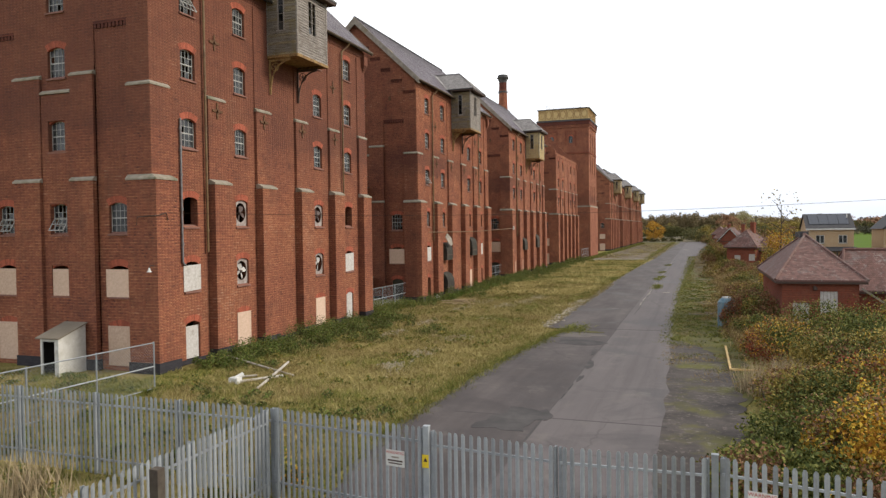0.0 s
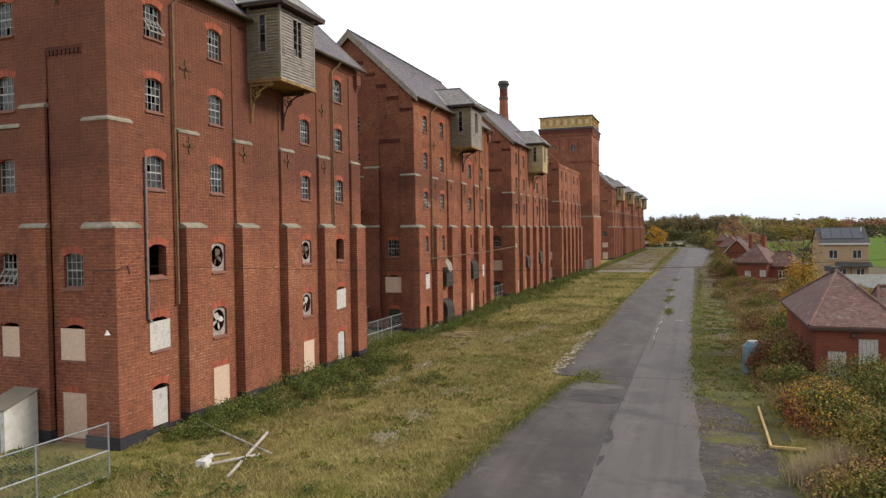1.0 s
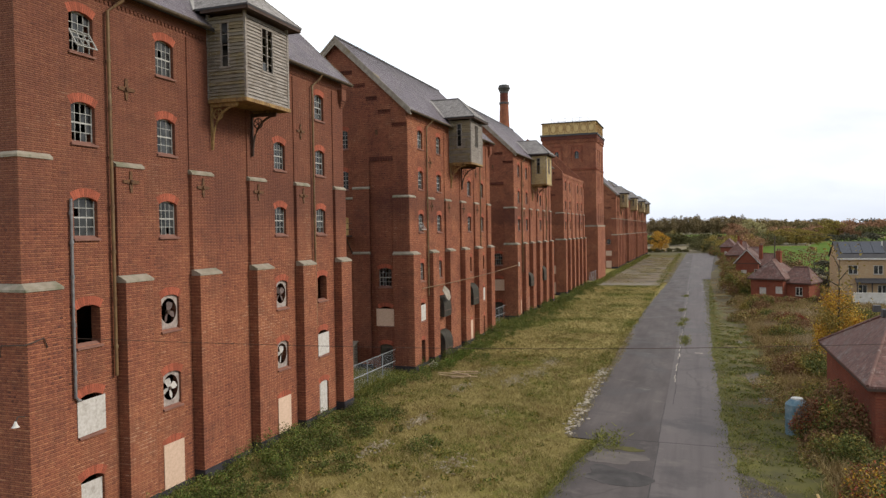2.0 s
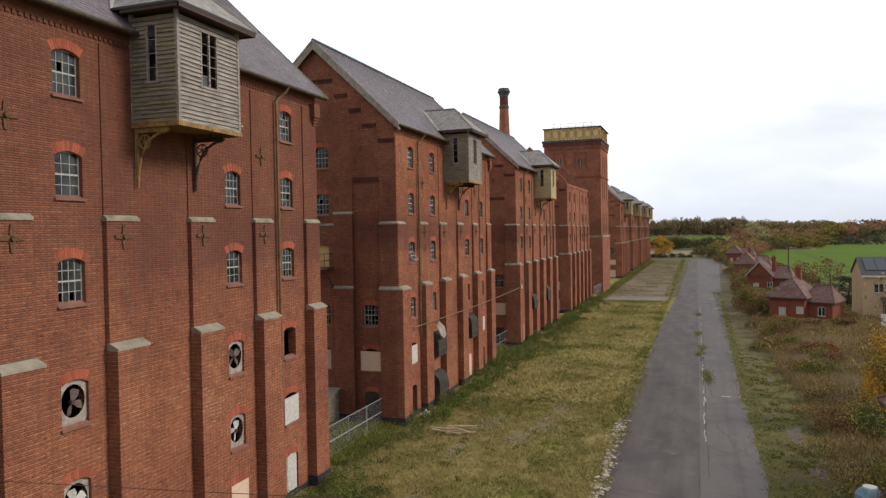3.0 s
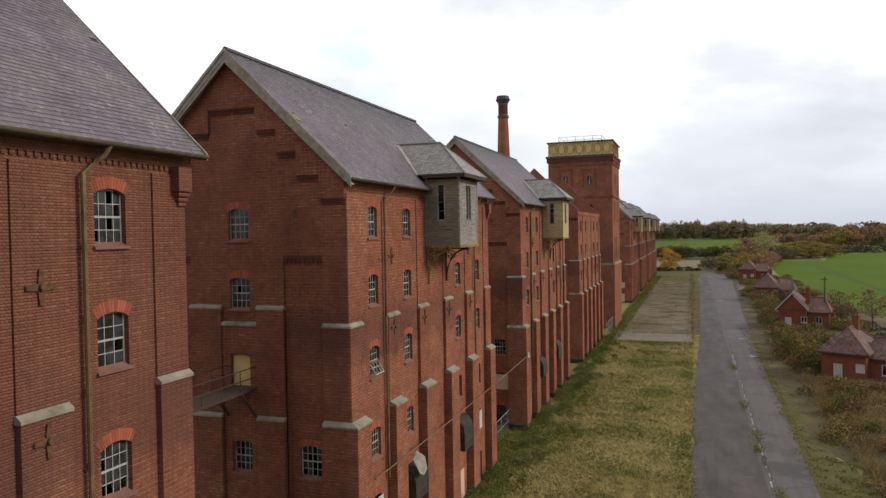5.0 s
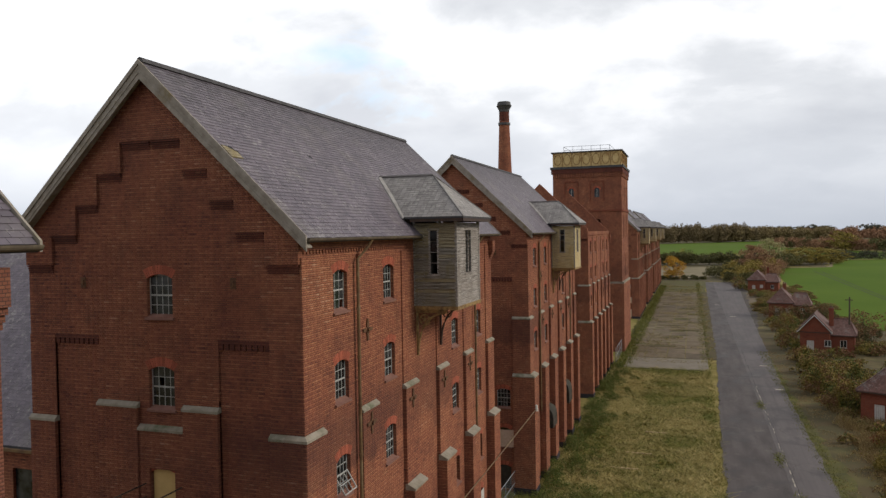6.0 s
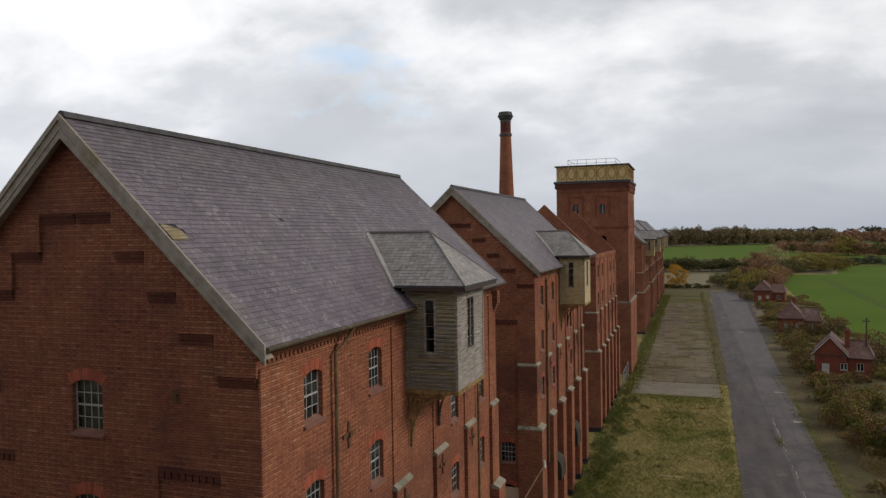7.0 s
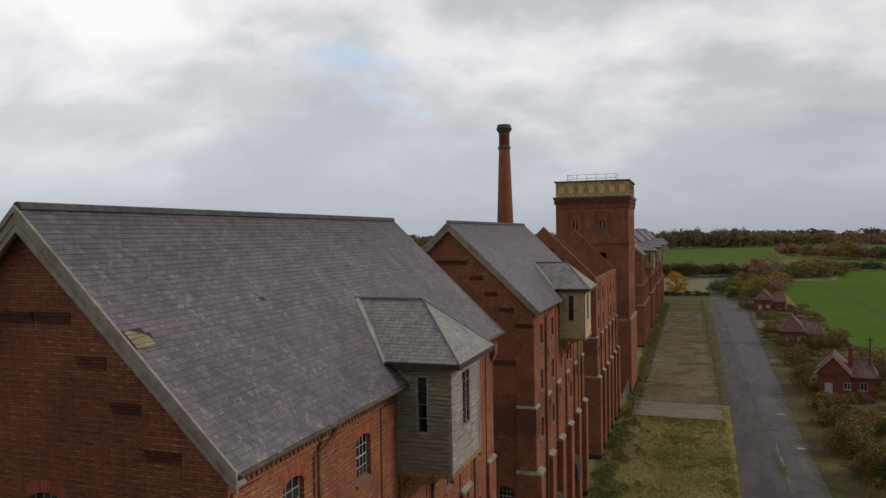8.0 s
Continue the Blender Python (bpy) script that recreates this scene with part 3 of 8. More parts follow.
SASHES = [(sash_data(c, 4), [pane_data(*cell, rp.uniform(-0.007, 0.007)) for cell in pane_cells(c, 4)]) for c in (4, 3)]


def joined_panes(cols, lost, seed):
    """The glass of a far sash in one mesh."""
    rng = random.Random(seed)
    me = Mesh()
    for x0, x1, z0, z1 in pane_cells(cols, 4):
        if rng.random() >= lost:
            me.box(x0, 0.165, z0, x1, 0.17, z1)
    return me.data("glazing", GLASS)


FAR_GLASS = [[joined_panes(c, l, 30 + i) for i, l in enumerate((0.0, 0.1, 0.4, 0.05))] for c in (4, 3)]


def board_data(name, w, z0, z1, mat, y=-0.03, tilt=0.0):
    me = Mesh()
    me.prism([(-w / 2, y, z0), (w / 2, y, z0 + tilt), (w / 2, y, z1 + tilt), (-w / 2, y, z1)], (0, 0.022, 0))
    return me.data(name, mat)


BOARD_ME = board_data("board", 1.46, -0.02, 1.38, OSB, -0.04)
GABLE_BOARD_ME = board_data("board", 1.66, -0.02, 1.40, OSB, -0.04)
GABLE_DOOR_ME = board_data("board", 1.56, 0.0, 2.02, OSB, -0.04)
BOARD_WHITE_ME = board_data("board", 1.36, 0.0, 1.36, WHITE_BOARD, -0.04, 0.05)
DOOR_BOARD_ME = board_data("board", 1.32, 0.0, 1.98, OSB, -0.04)
DARK_DOOR_ME = board_data("door", 1.12, 0.0, 1.95, SHEET, 0.10)
DOOR_WHITE_ME = board_data("board", 1.10, 0.0, 1.72, WHITE_BOARD, 0.10)


def fan_datas():
    """An old ventilator set in a window: plate with a round hole, a blade, a hub."""
    plate = Mesh()
    n = 24
    w, h = WW, WH
    for s in range(n):
        t = 6.28319 * s / n
        x, z = math.cos(t), math.sin(t)
        m = max(abs(x) / (w / 2), abs(z) / (h / 2))
        for y in (0.10, 0.12):
            plate.v += [(0.88 * w / 2 * x, y, 0.72 * h / 2 * z + h / 2 + 0.05), (x / m, y, z / m + h / 2)]
    for s in range(n):
        a, b = 4 * s, 4 * ((s + 1) % n)
        plate.f += [(a, b, b + 1, a + 1), (a + 2, a + 3, b + 3, b + 2), (a, a + 2, b + 2, b), (a + 1, b + 1, b + 3, a + 3)]
    blade = Mesh().prism([(0.05, -0.02, -0.05), (0.26, -0.05, -0.15), (0.45, -0.05, -0.13), (0.47, 0.04, 0.05), (0.38, 0.06, 0.14), (0.05, 0.02, 0.05)], (0, 0.012, 0))
    for i, p in enumerate(blade.v):
        blade.v[i] = (p[0], p[1] + 0.16, p[2])
    hub = Mesh().tube([(0, 0.10, h / 2), (0, 0.24, h / 2)], 0.08, 8)
    return plate.data("fan_plate", FAN_METAL), blade.data("blade", WHITE_BOARD), blade.data("blade", FAN_DARK), hub.data("hub", IRON)


FAN_PLATE, FAN_BLADE, FAN_BLADE_DARK, FAN_HUB = fan_datas()


CASEMENT_ME = panel(-0.50, 0.50, -0.78, 0.0, [(-0.46 + 0.3133 * i, -0.46 + 0.3133 * i + 0.29, -0.74 + 0.37 * j, -0.74 + 0.37 * j + 0.34) for i in range(3) for j in range(2)], 0.0, 0.04).data("casement", SASH)


def window(parent, m, kind, seed, near=False):
    """One opening's filling under its building. kind: sash4, sash3, broken, empty, board, white, fan, door."""
    if kind == "hopper":
        ob = window(parent, m, "broken", seed, near)
        part("open_casement", CASEMENT_ME, None, ob, "casement hanging open", pose(0, 0.10, WH * 0.55, -32))
        return ob
    if kind in ("sash4", "sash3", "broken"):
        sash, panes = SASHES[1 if kind == "sash3" else 0]
        ob = part("window", sash, None, parent, "", m)
        if near:
            rng = random.Random(seed * 3 + 1)
            lost = 0.4 if kind == "broken" else (0.0, 0.12, 0.05)[seed % 3]
            for pane in panes:
                if rng.random() >= lost:
                    part("pane", pane, None, ob)
        else:
            tagged(part("glazing", FAR_GLASS[1 if kind == "sash3" else 0][2 if kind == "broken" else (0, 1, 3)[seed % 3]], None, ob), kind="stuff")
        part("sill", SILL_ME, None, ob)
    elif kind == "empty":
        ob = part("window_sill", SILL_ME, None, parent, "", m)
    elif kind in ("board", "white", "wide"):
        ob = part("window_board", {"board": BOARD_ME, "white": BOARD_WHITE_ME, "wide": GABLE_BOARD_ME}[kind], None, parent, "pale boarding over the opening", m)
        part("sill", SILL_ME, None, ob)
    elif kind == "fan":
        ob = part("window_fan", FAN_PLATE, None, parent, "grimy ventilator panel with broken fan", m)
        for i in range(3 if seed % 2 else 4):
            part("blade", FAN_BLADE if m.translation.z < 5.0 else FAN_BLADE_DARK, None, ob, "", pose(0, 0, WH / 2, 0, 90 * i + seed * 17, 0))
        part("hub", FAN_HUB, None, ob)
        part("sill", SILL_ME, None, ob)
    tagged(part("arch", ARCH_ME, None, ob, "", pose(0, 0, WH - 0.16)), kind="stuff")
    return ob


def cap_mesh(a0, a1, z, lo, hi, ends=0.03):
    """A sloped stone weathering on a buttress between a0 and a1: from the upper face hi to past the lower face lo."""
    me = Mesh()
    a0, a1 = a0 - ends, a1 + ends
    f = 0.05 + 0.3 * (lo - hi)
    me.prism([(a0, -lo - 0.05, z - 0.13 - f), (a0, -lo - 0.05, z - 0.04 - f), (a0, -hi, z), (a0, -hi + 0.1, z), (a0, -hi + 0.1, z - 0.13 - f)], (a1 - a0, 0, 0))
    return me


# ---- bricks laid one by one, in English bond on the same courses as the brick material ----
BW, BH = 0.23, 0.076


def brick_data(w):
    me = Mesh()
    h, d, b = BH - 0.018, 0.016, 0.003
    v = [(0, 0, 0), (w, 0, 0), (w, 0, h), (0, 0, h), (b, -d, b), (w - b, -d, b), (w - b, -d, h - b), (b, -d, h - b)]
    me.v += v
    me.f += [(4, 5, 6, 7), (0, 1, 5, 4), (1, 2, 6, 5), (2, 3, 7, 6), (3, 0, 4, 7)]
    return me.data("brick", BRICK_UNIT)


STRETCHER, HEADER = brick_data(BW - 0.008), brick_data(BW / 2 - 0.008)


def lay_bricks(parent, m, rects, holes, seed, pick=None, roof=None):
    """Lays bricks over wall faces. rects: (a0, a1, z0, z1, out); pick: a stretch (a0, a1, z0, z1) whose bricks are parts of their own."""
    rng = random.Random(seed)
    quads = []
    for a0, a1, z0, z1, out in rects:
        r = int(math.floor(z0 / BH))
        while r * BH < z1 - 0.02:
            lo, hi = max(r * BH + 0.0075, z0), min((r + 1) * BH - 0.0075, z1)
            w, off = (BW / 2, BW / 4) if r % 2 == 0 else (BW, 0.0)
            r += 1
            if hi - lo < 0.02:
                continue
            mid = (lo + hi) / 2
            gaps = sorted((h[0], h[1]) for h in holes if h[2] < mid < h[3] and h[1] > a0 and h[0] < a1)
            l_end, r_end = (a0, a1) if roof is None else (max(a0, roof(mid)[0]), min(a1, roof(mid)[1]))
            k = int(math.floor((l_end + off) / w))
            while k * w - off < r_end:
                l, q = max(k * w - off + 0.004, l_end), min((k + 1) * w - off - 0.004, r_end)
                k += 1
                pieces = [(l, q)]
                for g0, g1 in gaps:
                    pieces = [x for p, e in pieces for x in ((p, min(e, g0)), (max(p, g1), e)) if x[1] - x[0] > 0.025]
                for p, e in pieces:
                    if e - p < 0.025:
                        continue
                    full = abs(e - p - w + 0.008) < 0.002 and hi - lo > BH - 0.016
                    if pick and full and pick[0] <= p and e <= pick[1] and pick[2] <= lo and hi <= pick[3]:
                        part("brick", STRETCHER if w == BW else HEADER, None, parent, "", m @ pose(p, -out, lo))
                    else:
                        quads.append((p, e, lo, hi, out, rng.uniform(0.005, 0.011)))
    q = np.array(quads)
    n = len(q)
    b = 0.003
    v = np.empty((n, 8, 3))
    for i, (x, z, front) in enumerate(((0, 2, 0), (1, 2, 0), (1, 3, 0), (0, 3, 0), (0, 2, 1), (1, 2, 1), (1, 3, 1), (0, 3, 1))):
        v[:, i, 0] = q[:, x] + (b if x == 0 else -b) * front
        v[:, i, 2] = q[:, z] + (b if z == 2 else -b) * front
        v[:, i, 1] = -q[:, 4] - q[:, 5] * front
    face = np.array([(4, 5, 6, 7), (0, 1, 5, 4), (1, 2, 6, 5), (2, 3, 7, 6), (3, 0, 4, 7)])
    idx = (np.arange(n)[:, None, None] * 8 + face[None]).astype(np.int32)
    me = bpy.data.meshes.new("brickwork")
    me.vertices.add(8 * n)
    me.vertices.foreach_set("co", v.ravel())
    me.loops.add(20 * n)
    me.loops.foreach_set("vertex_index", idx.ravel())
    me.polygons.add(5 * n)
    me.polygons.foreach_set("loop_start", np.arange(0, 20 * n, 4, dtype=np.int32))
    me.update(calc_edges=True)
    me.materials.append(BRICK_UNIT)
    tagged(part("brickwork", me, None, parent, "", m), kind="stuff")


# ---- one malthouse ----
LEN, WID, EAVE, RIDGE_Z, RX = 24.27, 12.2, 21.3, 27.7, -6.1
SLOPE = (RIDGE_Z - 21.25) / 6.6
COLS = (2.9, 7.47, 16.62, 21.23)
ROWZ = (18.48, 15.05, 11.42, 7.27, 3.85)
PIERS = ((4.3, 5.82), (8.88, 10.45), (13.45, 14.98), (18.08, 19.58))
OUTS, GOUTS = (0.53, 0.18, 0.06), (0.27, 0.14, 0.03)
CAP1, CAP2, TOP = 9.88, 14.49, 20.6


def pier(bld, m, a0, a1, z1, z2, top, wall=0.3, name="buttress", outs=OUTS):
    """A buttress in three stages with its two stone weatherings."""
    me = Mesh()
    t1, t2 = z1 - 0.11 - 0.3 * (outs[0] - outs[1]), z2 - 0.11 - 0.3 * (outs[1] - outs[2])
    me.prism([(a0, wall, 0.55), (a0, -outs[0], 0.55), (a0, -outs[0], t1), (a0, -outs[1], t1), (a0, -outs[1], t2), (a0, -outs[2], t2), (a0, -outs[2], top), (a0, wall, top)], (a1 - a0, 0, 0))
    ob = part(name, me, BRICK, bld, "", m)
    part("plinth", Mesh().box(a0 - 0.04, -outs[0] - 0.06, -0.3, a1 + 0.04, wall, 0.55), PLINTH, ob, "blue brick plinth")
    part("stone_cap", cap_mesh(a0, a1, z1, outs[0], outs[1]), STONE, ob)
    part("stone_cap", cap_mesh(a0, a1, z2, outs[1], outs[2]), STONE, ob)
    return ob, [(a0, a1, 0.55, t1, outs[0]), (a0, a1, z1 + 0.01, t2, outs[1]), (a0, a1, z2 + 0.01, top, outs[2])]


def corner_pier(bld, width, reach):
    """The buttress that wraps the road corner of a gable: three stages, hipped stone weatherings. Returns the brick faces of its two sides."""
    south, east = [], []
    levels = [0.55, CAP1 - 0.215, CAP2 - 0.146, 0]
    for k in range(3):
        z0, z1 = levels[k], levels[k + 1] if k < 2 else TOP
        e, g = OUTS[k], GOUTS[k]
        zg = min(z1, 17.65)
        me = Mesh().prism([(-width, -g, z0), (e, -g, z0), (e, reach, z0), (0.0, reach, z0), (0.0, 0.0, z0), (-width, 0.0, z0)], (0, 0, zg - z0))
        if k == 0:
            ob = part("corner_buttress", me, BRICK, bld)
        else:
            part(("middle_stage", "upper_stage")[k - 1], me, BRICK, ob)
        south.append((-width, e, z0 if k == 0 else z0 + 0.15, zg, g))
        east.append((-g, reach, z0 if k == 0 else z0 + 0.15, z1, e))
    part("pilaster_head", Mesh().box(0.0, -GOUTS[2], 17.65, OUTS[2], reach, TOP), BRICK, ob)
    e, g = OUTS[0] + 0.06, GOUTS[0] + 0.06
    part("plinth", Mesh().box(-width - 0.04, -g, -0.3, 0.0, 0.0, 0.55).box(0.0, -g, -0.3, e, reach + 0.04, 0.55), PLINTH, ob, "blue brick plinth")
    for k, z in ((0, CAP1), (1, CAP2)):
        f = 0.05 + 0.3 * (OUTS[k] - OUTS[k + 1])
        prof = [(0.05, k, z - 0.13 - f), (0.05, k, z - 0.04 - f), (0.0, k + 1, z), (-0.02, k + 1, z - 0.13 - f)]
        cap = Mesh()
        for where in (0, 1, 2):
            for o, j, h in prof:
                x, y = OUTS[j] + o, -GOUTS[j] - o
                cap.v.append(((-width - 0.03, x, x)[where], (y, y, reach + 0.03)[where], h))
        for w in (0, 4):
            cap.f += [(w + i, w + 4 + i, w + 4 + (i + 1) % 4, w + (i + 1) % 4) for i in range(4)]
        cap.f += [(0, 1, 2, 3), (11, 10, 9, 8)]
        part("stone_cap", cap, STONE, ob)
    return ob, south, east


def tie_plate(bld, m, a, out, z):
    """A wrought-iron cross tie plate."""
    me = Mesh()
    for dx, dz in ((1, 0), (-1, 0), (0, 1), (0, -1)):
        me.prism([(a - 0.10 * dz, -out - 0.05, z - 0.10 * dx), (a + 0.44 * dx - 0.055 * dz, -out - 0.07, z + 0.44 * dz - 0.055 * dx),
                  (a + 0.44 * dx + 0.055 * dz, -out - 0.07, z + 0.44 * dz + 0.055 * dx), (a + 0.10 * dz, -out - 0.05, z + 0.10 * dx)], (0, 0.045, 0))
    me.tube([(a, -out - 0.14, z), (a, -out + 0.02, z)], 0.09, 8)
    part("tie_plate", me, RUST, bld, "rusted iron cross", m)


def roof_z(x):
    return RIDGE_Z - SLOPE * abs(x - RX)


def malthouse(y0, label, facade, gable, roofed=True, bay=True, seed=0, detail=True, bricks="", pick=None):
    bld = thing("malthouse", label, "building", "malthouse range", pose(0, y0, 0))
    E, G = FACE_EAST, pose(0, 0, 0)
    hw = WW / 2
    # long front
    holes = [(c - hw, c + hw, z, z + WH) for c in COLS for z in ROWZ]
    holes += [(c - hw, c + hw, 0.25, 2.25) for c in COLS]
    front = part("wall", panel(0.45, LEN - 0.45, 0.0, EAVE, holes, 0.0, 0.45), BRICK, bld, "red brick long front", E)
    part("wall", Mesh().box(0.45, WID - 0.45, 0.0, LEN - 0.45, WID, EAVE), BRICK, bld, "", E)
    part("wall", Mesh().box(-WID, LEN - 0.45, 0, 0, LEN, EAVE).prism([(-WID, LEN - 0.45, EAVE), (0, LEN - 0.45, EAVE), (RX, LEN - 0.45, RIDGE_Z - 0.3)], (0, 0.45, 0)), BRICK, bld)
    part("plinth", Mesh().box(0.0, -0.06, -0.3, LEN, 0.2, 0.25), PLINTH, bld, "blue brick plinth", E)
    # floors coloured near-black for the unlit interior
    for z in (5.9, 13.6):
        part("floor", Mesh().box(-WID + 0.45, 0.45, z, -0.45, LEN - 0.45, z + 0.2), BLACK, bld)
    # eaves corbel table
    ec = part("eaves_corbel", Mesh().box(0.0, -0.055, 20.85, LEN, 0.0, EAVE), BRICK, bld, "", E)
    me = Mesh()
    n = 104
    for i in range(n):
        a = 0.15 + (LEN - 0.3) * i / n
        me.box(a, -0.05, 20.72, a + 0.13, 0.0, 20.85)
    tagged(part("dentil_course", me, BRICK, ec), kind="stuff")
    faces = []
    for a0, a1 in PIERS:
        faces.append(pier(bld, E, a0, a1, CAP1, CAP2, TOP))
    corner, south, east = corner_pier(bld, 1.27, 1.24)
    faces.append(pier(bld, E, 22.85, LEN - 0.012, CAP1, CAP2, TOP, 0.44, "corner_buttress"))
    if "f" in bricks:
        bays = [(p[1], q[0]) for p, q in zip(((0, 1.24),) + PIERS, PIERS + ((22.85, 0),))]
        lay_bricks(front, pose(0, 0, 0), [(a, b, 0.25, 20.7, 0.0) for a, b in bays], holes, seed)
        lay_bricks(corner, E, east, [], seed)
        for ob, rects in faces:
            lay_bricks(ob, pose(0, 0, 0), rects, [], seed)
    for lo, hi, w in ((20.1, 20.85, 0.36), (19.95, 20.1, 0.28), (19.8, 19.95, 0.2), (19.65, 19.8, 0.13)):
        part("corner_corbel", Mesh().box(LEN - 0.6 + (0.36 - w), -w, lo, LEN, -0.05, hi), BRICK, bld, "", E)
    if detail:
        for a in (5.06, 9.66, 14.2, 18.83):
            tie_plate(bld, E, a, 0.18, 13.7)
        for a in (5.06, 18.83):
            tie_plate(bld, E, a, 0.06, 17.5)
    for ci, c in enumerate(COLS):
        for ri, z in enumerate(ROWZ):
            kind = facade.get((ci, ri), "sash4" if (ci + ri) % 2 else "sash3")
            window(bld, E @ pose(c, 0, z), kind, seed + ci * 7 + ri * 3, bool(bricks))
        d = facade.get((ci, 5), "board")
        if d in ("board", "doorwhite"):
            ob = part("doorway_board", DOOR_BOARD_ME if d == "board" else DOOR_WHITE_ME, None, bld, "pale boarding over a doorway", E @ pose(c, 0, 0.27))
        elif d == "door":
            ob = part("door", Mesh().box(-0.5, 0.06, 0, 0.5, 0.12, 2.0).box(-0.42, 0.03, 0.2, 0.42, 0.06, 0.9).box(-0.42, 0.03, 1.1, 0.42, 0.06, 1.8), WHITE_BOARD, bld, "weathered grey-white plank door", E @ pose(c, 0, 0.27))
        else:
            # black sheet painted as the shade inside an open doorway
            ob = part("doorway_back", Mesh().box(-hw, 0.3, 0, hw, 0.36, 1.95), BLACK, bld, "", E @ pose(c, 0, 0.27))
        tagged(part("arch", ARCH_ME, None, ob, "", pose(0, 0, 1.82)), kind="stuff")
    # gable end
    P1, P2 = (-3.4, -1.27), (-10.93, -8.8)
    cx = -5.9
    gz = (18.45, 15.05, 11.25, 6.95, 3.75)
    pc = {P1: -2.15, P2: -9.7}
    gh = [(cx - hw, cx + hw, z, z + WH) for z in gz]
    pan = [(P[0], P[1], 0.0, 17.65) for P in (P1, P2)]
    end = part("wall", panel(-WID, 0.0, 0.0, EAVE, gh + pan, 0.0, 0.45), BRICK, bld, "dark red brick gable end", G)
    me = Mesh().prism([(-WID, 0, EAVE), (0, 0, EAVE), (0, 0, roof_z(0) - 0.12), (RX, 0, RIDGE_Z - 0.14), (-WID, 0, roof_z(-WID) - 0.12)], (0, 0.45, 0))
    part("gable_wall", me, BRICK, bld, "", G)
    panels = []
    for P in (P1, P2):
        c = pc[P]
        hs = [(c - hw, c + hw, z, z + WH) for z in gz[3:]] + [(c - hw, c + hw, 0.25, 2.25)]
        ob = part("wall_panel", panel(P[0], P[1], 0.0, 17.65, hs, -0.07, 0.23), BRICK, bld, "", G)
        panels.append((ob, [(P[0], P[1], 0.25, 17.35, -0.07)], hs))
        me = Mesh().box(P[0], -0.01, 17.55, P[1], 0.09, 17.69)
        for i in range(9):
            a = P[0] + (P[1] - P[0]) * (i + 0.15) / 9
            me.box(a, 0.0, 17.33, a + 0.16, 0.09, 17.55)
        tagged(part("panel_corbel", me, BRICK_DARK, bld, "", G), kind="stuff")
        for zi in (3, 4):
            window(bld, G @ pose(c, 0.07, gz[zi]), gable.get(("p" if P is P1 else "q", zi), "broken" if zi == 3 else "wide"), seed + zi, bool(bricks))
        db = part("doorway_board", GABLE_DOOR_ME, None, bld, "pale boarding over a doorway", G @ pose(c, 0.07, 0.25)) if not gable.get("dark") else part("door", DARK_DOOR_ME, None, bld, "dark weathered plank door", G @ pose(c, 0.07, 0.25))
        tagged(part("arch", ARCH_ME, None, db, "", pose(0, 0, 1.84)), kind="stuff")
    for zi, z in enumerate(gz):
        window(bld, G @ pose(cx, 0, z), gable.get(("c", zi), ("sash4", "sash4", "sash4", "broken", "wide")[zi]), seed + 5 * zi + 1, bool(bricks))
    gp = [(corner, south),
          pier(bld, G, -WID, -10.93, CAP1, CAP2, 17.65, 0.1, "corner_buttress", GOUTS),
          pier(bld, G, -4.9, -3.4, CAP1, 15.27, 15.5, 0.1, "buttress", (0.26, 0.14, 0.03)),
          pier(bld, G, -8.8, -6.95, CAP1, 15.27, 15.5, 0.1, "buttress", (0.26, 0.14, 0.03))]
    part("stone_cap", cap_mesh(-6.95, -4.9, 14.45, 0.12, 0.0, -0.01), STONE, bld, "", G)
    ap = part("apron", panel(-6.93, -4.92, 0.0, 14.2, gh, 0.09, 0.085), BRICK, bld, "", G)
    # stepped corbelling under the verges
    steps = [(20.05, -1.33), (21.18, -2.54), (22.32, -3.6), (23.48, -4.75), (24.6, RX)]
    shape = []
    for side in (1, -1):
        for i, (z, x) in enumerate(steps):
            xo = 0.0 if i == 0 else steps[i - 1][1]
            zt0, zt1 = roof_z(xo) - 0.16, roof_z(x) - 0.16
            pts = [(xo, 0.0, z + 0.32), (x, 0.0, z + 0.32), (x, 0.0, zt1), (xo, 0.0, zt0)]
            pts = [(RX + side * (p[0] - RX), p[1], p[2]) for p in pts]
            lo, hi = sorted((RX + side * (xo - RX), RX + side * (x - RX)))
            st = part("gable_step", Mesh().prism(pts, (0, -0.12, 0)), BRICK, bld, "", G)
            shape.append((lo, hi, z + 0.33, max(zt0, zt1), 0.12))
            for j in range(4):
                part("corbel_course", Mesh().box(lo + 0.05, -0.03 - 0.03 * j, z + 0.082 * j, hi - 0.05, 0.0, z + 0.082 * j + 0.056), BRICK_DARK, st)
    if "g" in bricks:
        def slope(z):
            h = (RIDGE_Z - 0.2 - z) / SLOPE
            return RX - h, RX + h
        under = [(-1.33, 0.0, 17.65, 20.05, 0.0), (-WID, -WID + 1.33, 17.65, 20.05, 0.0), (-WID + 1.33, -1.33, 17.69, 20.9, 0.0), (-WID + 1.33, -1.33, 20.9, 25.0, 0.0)]
        under += [(-8.8, -6.95, 15.5, 17.69, 0.0), (-6.95, -4.9, 14.5, 17.69, 0.0), (-4.9, -3.4, 15.5, 17.69, 0.0)]
        lay_bricks(end, G, under, gh + [(r[0], r[1], r[2] - 0.33, 40, 0) for r in shape], seed, pick, slope)
        lay_bricks(end, G, shape, [], seed + 1, None, slope)
        lay_bricks(ap, G, [(-6.93, -4.92, 0.3, 14.1, 0.09)], gh, seed)
        for ob, rects in gp:
            lay_bricks(ob, G, rects, [], seed)
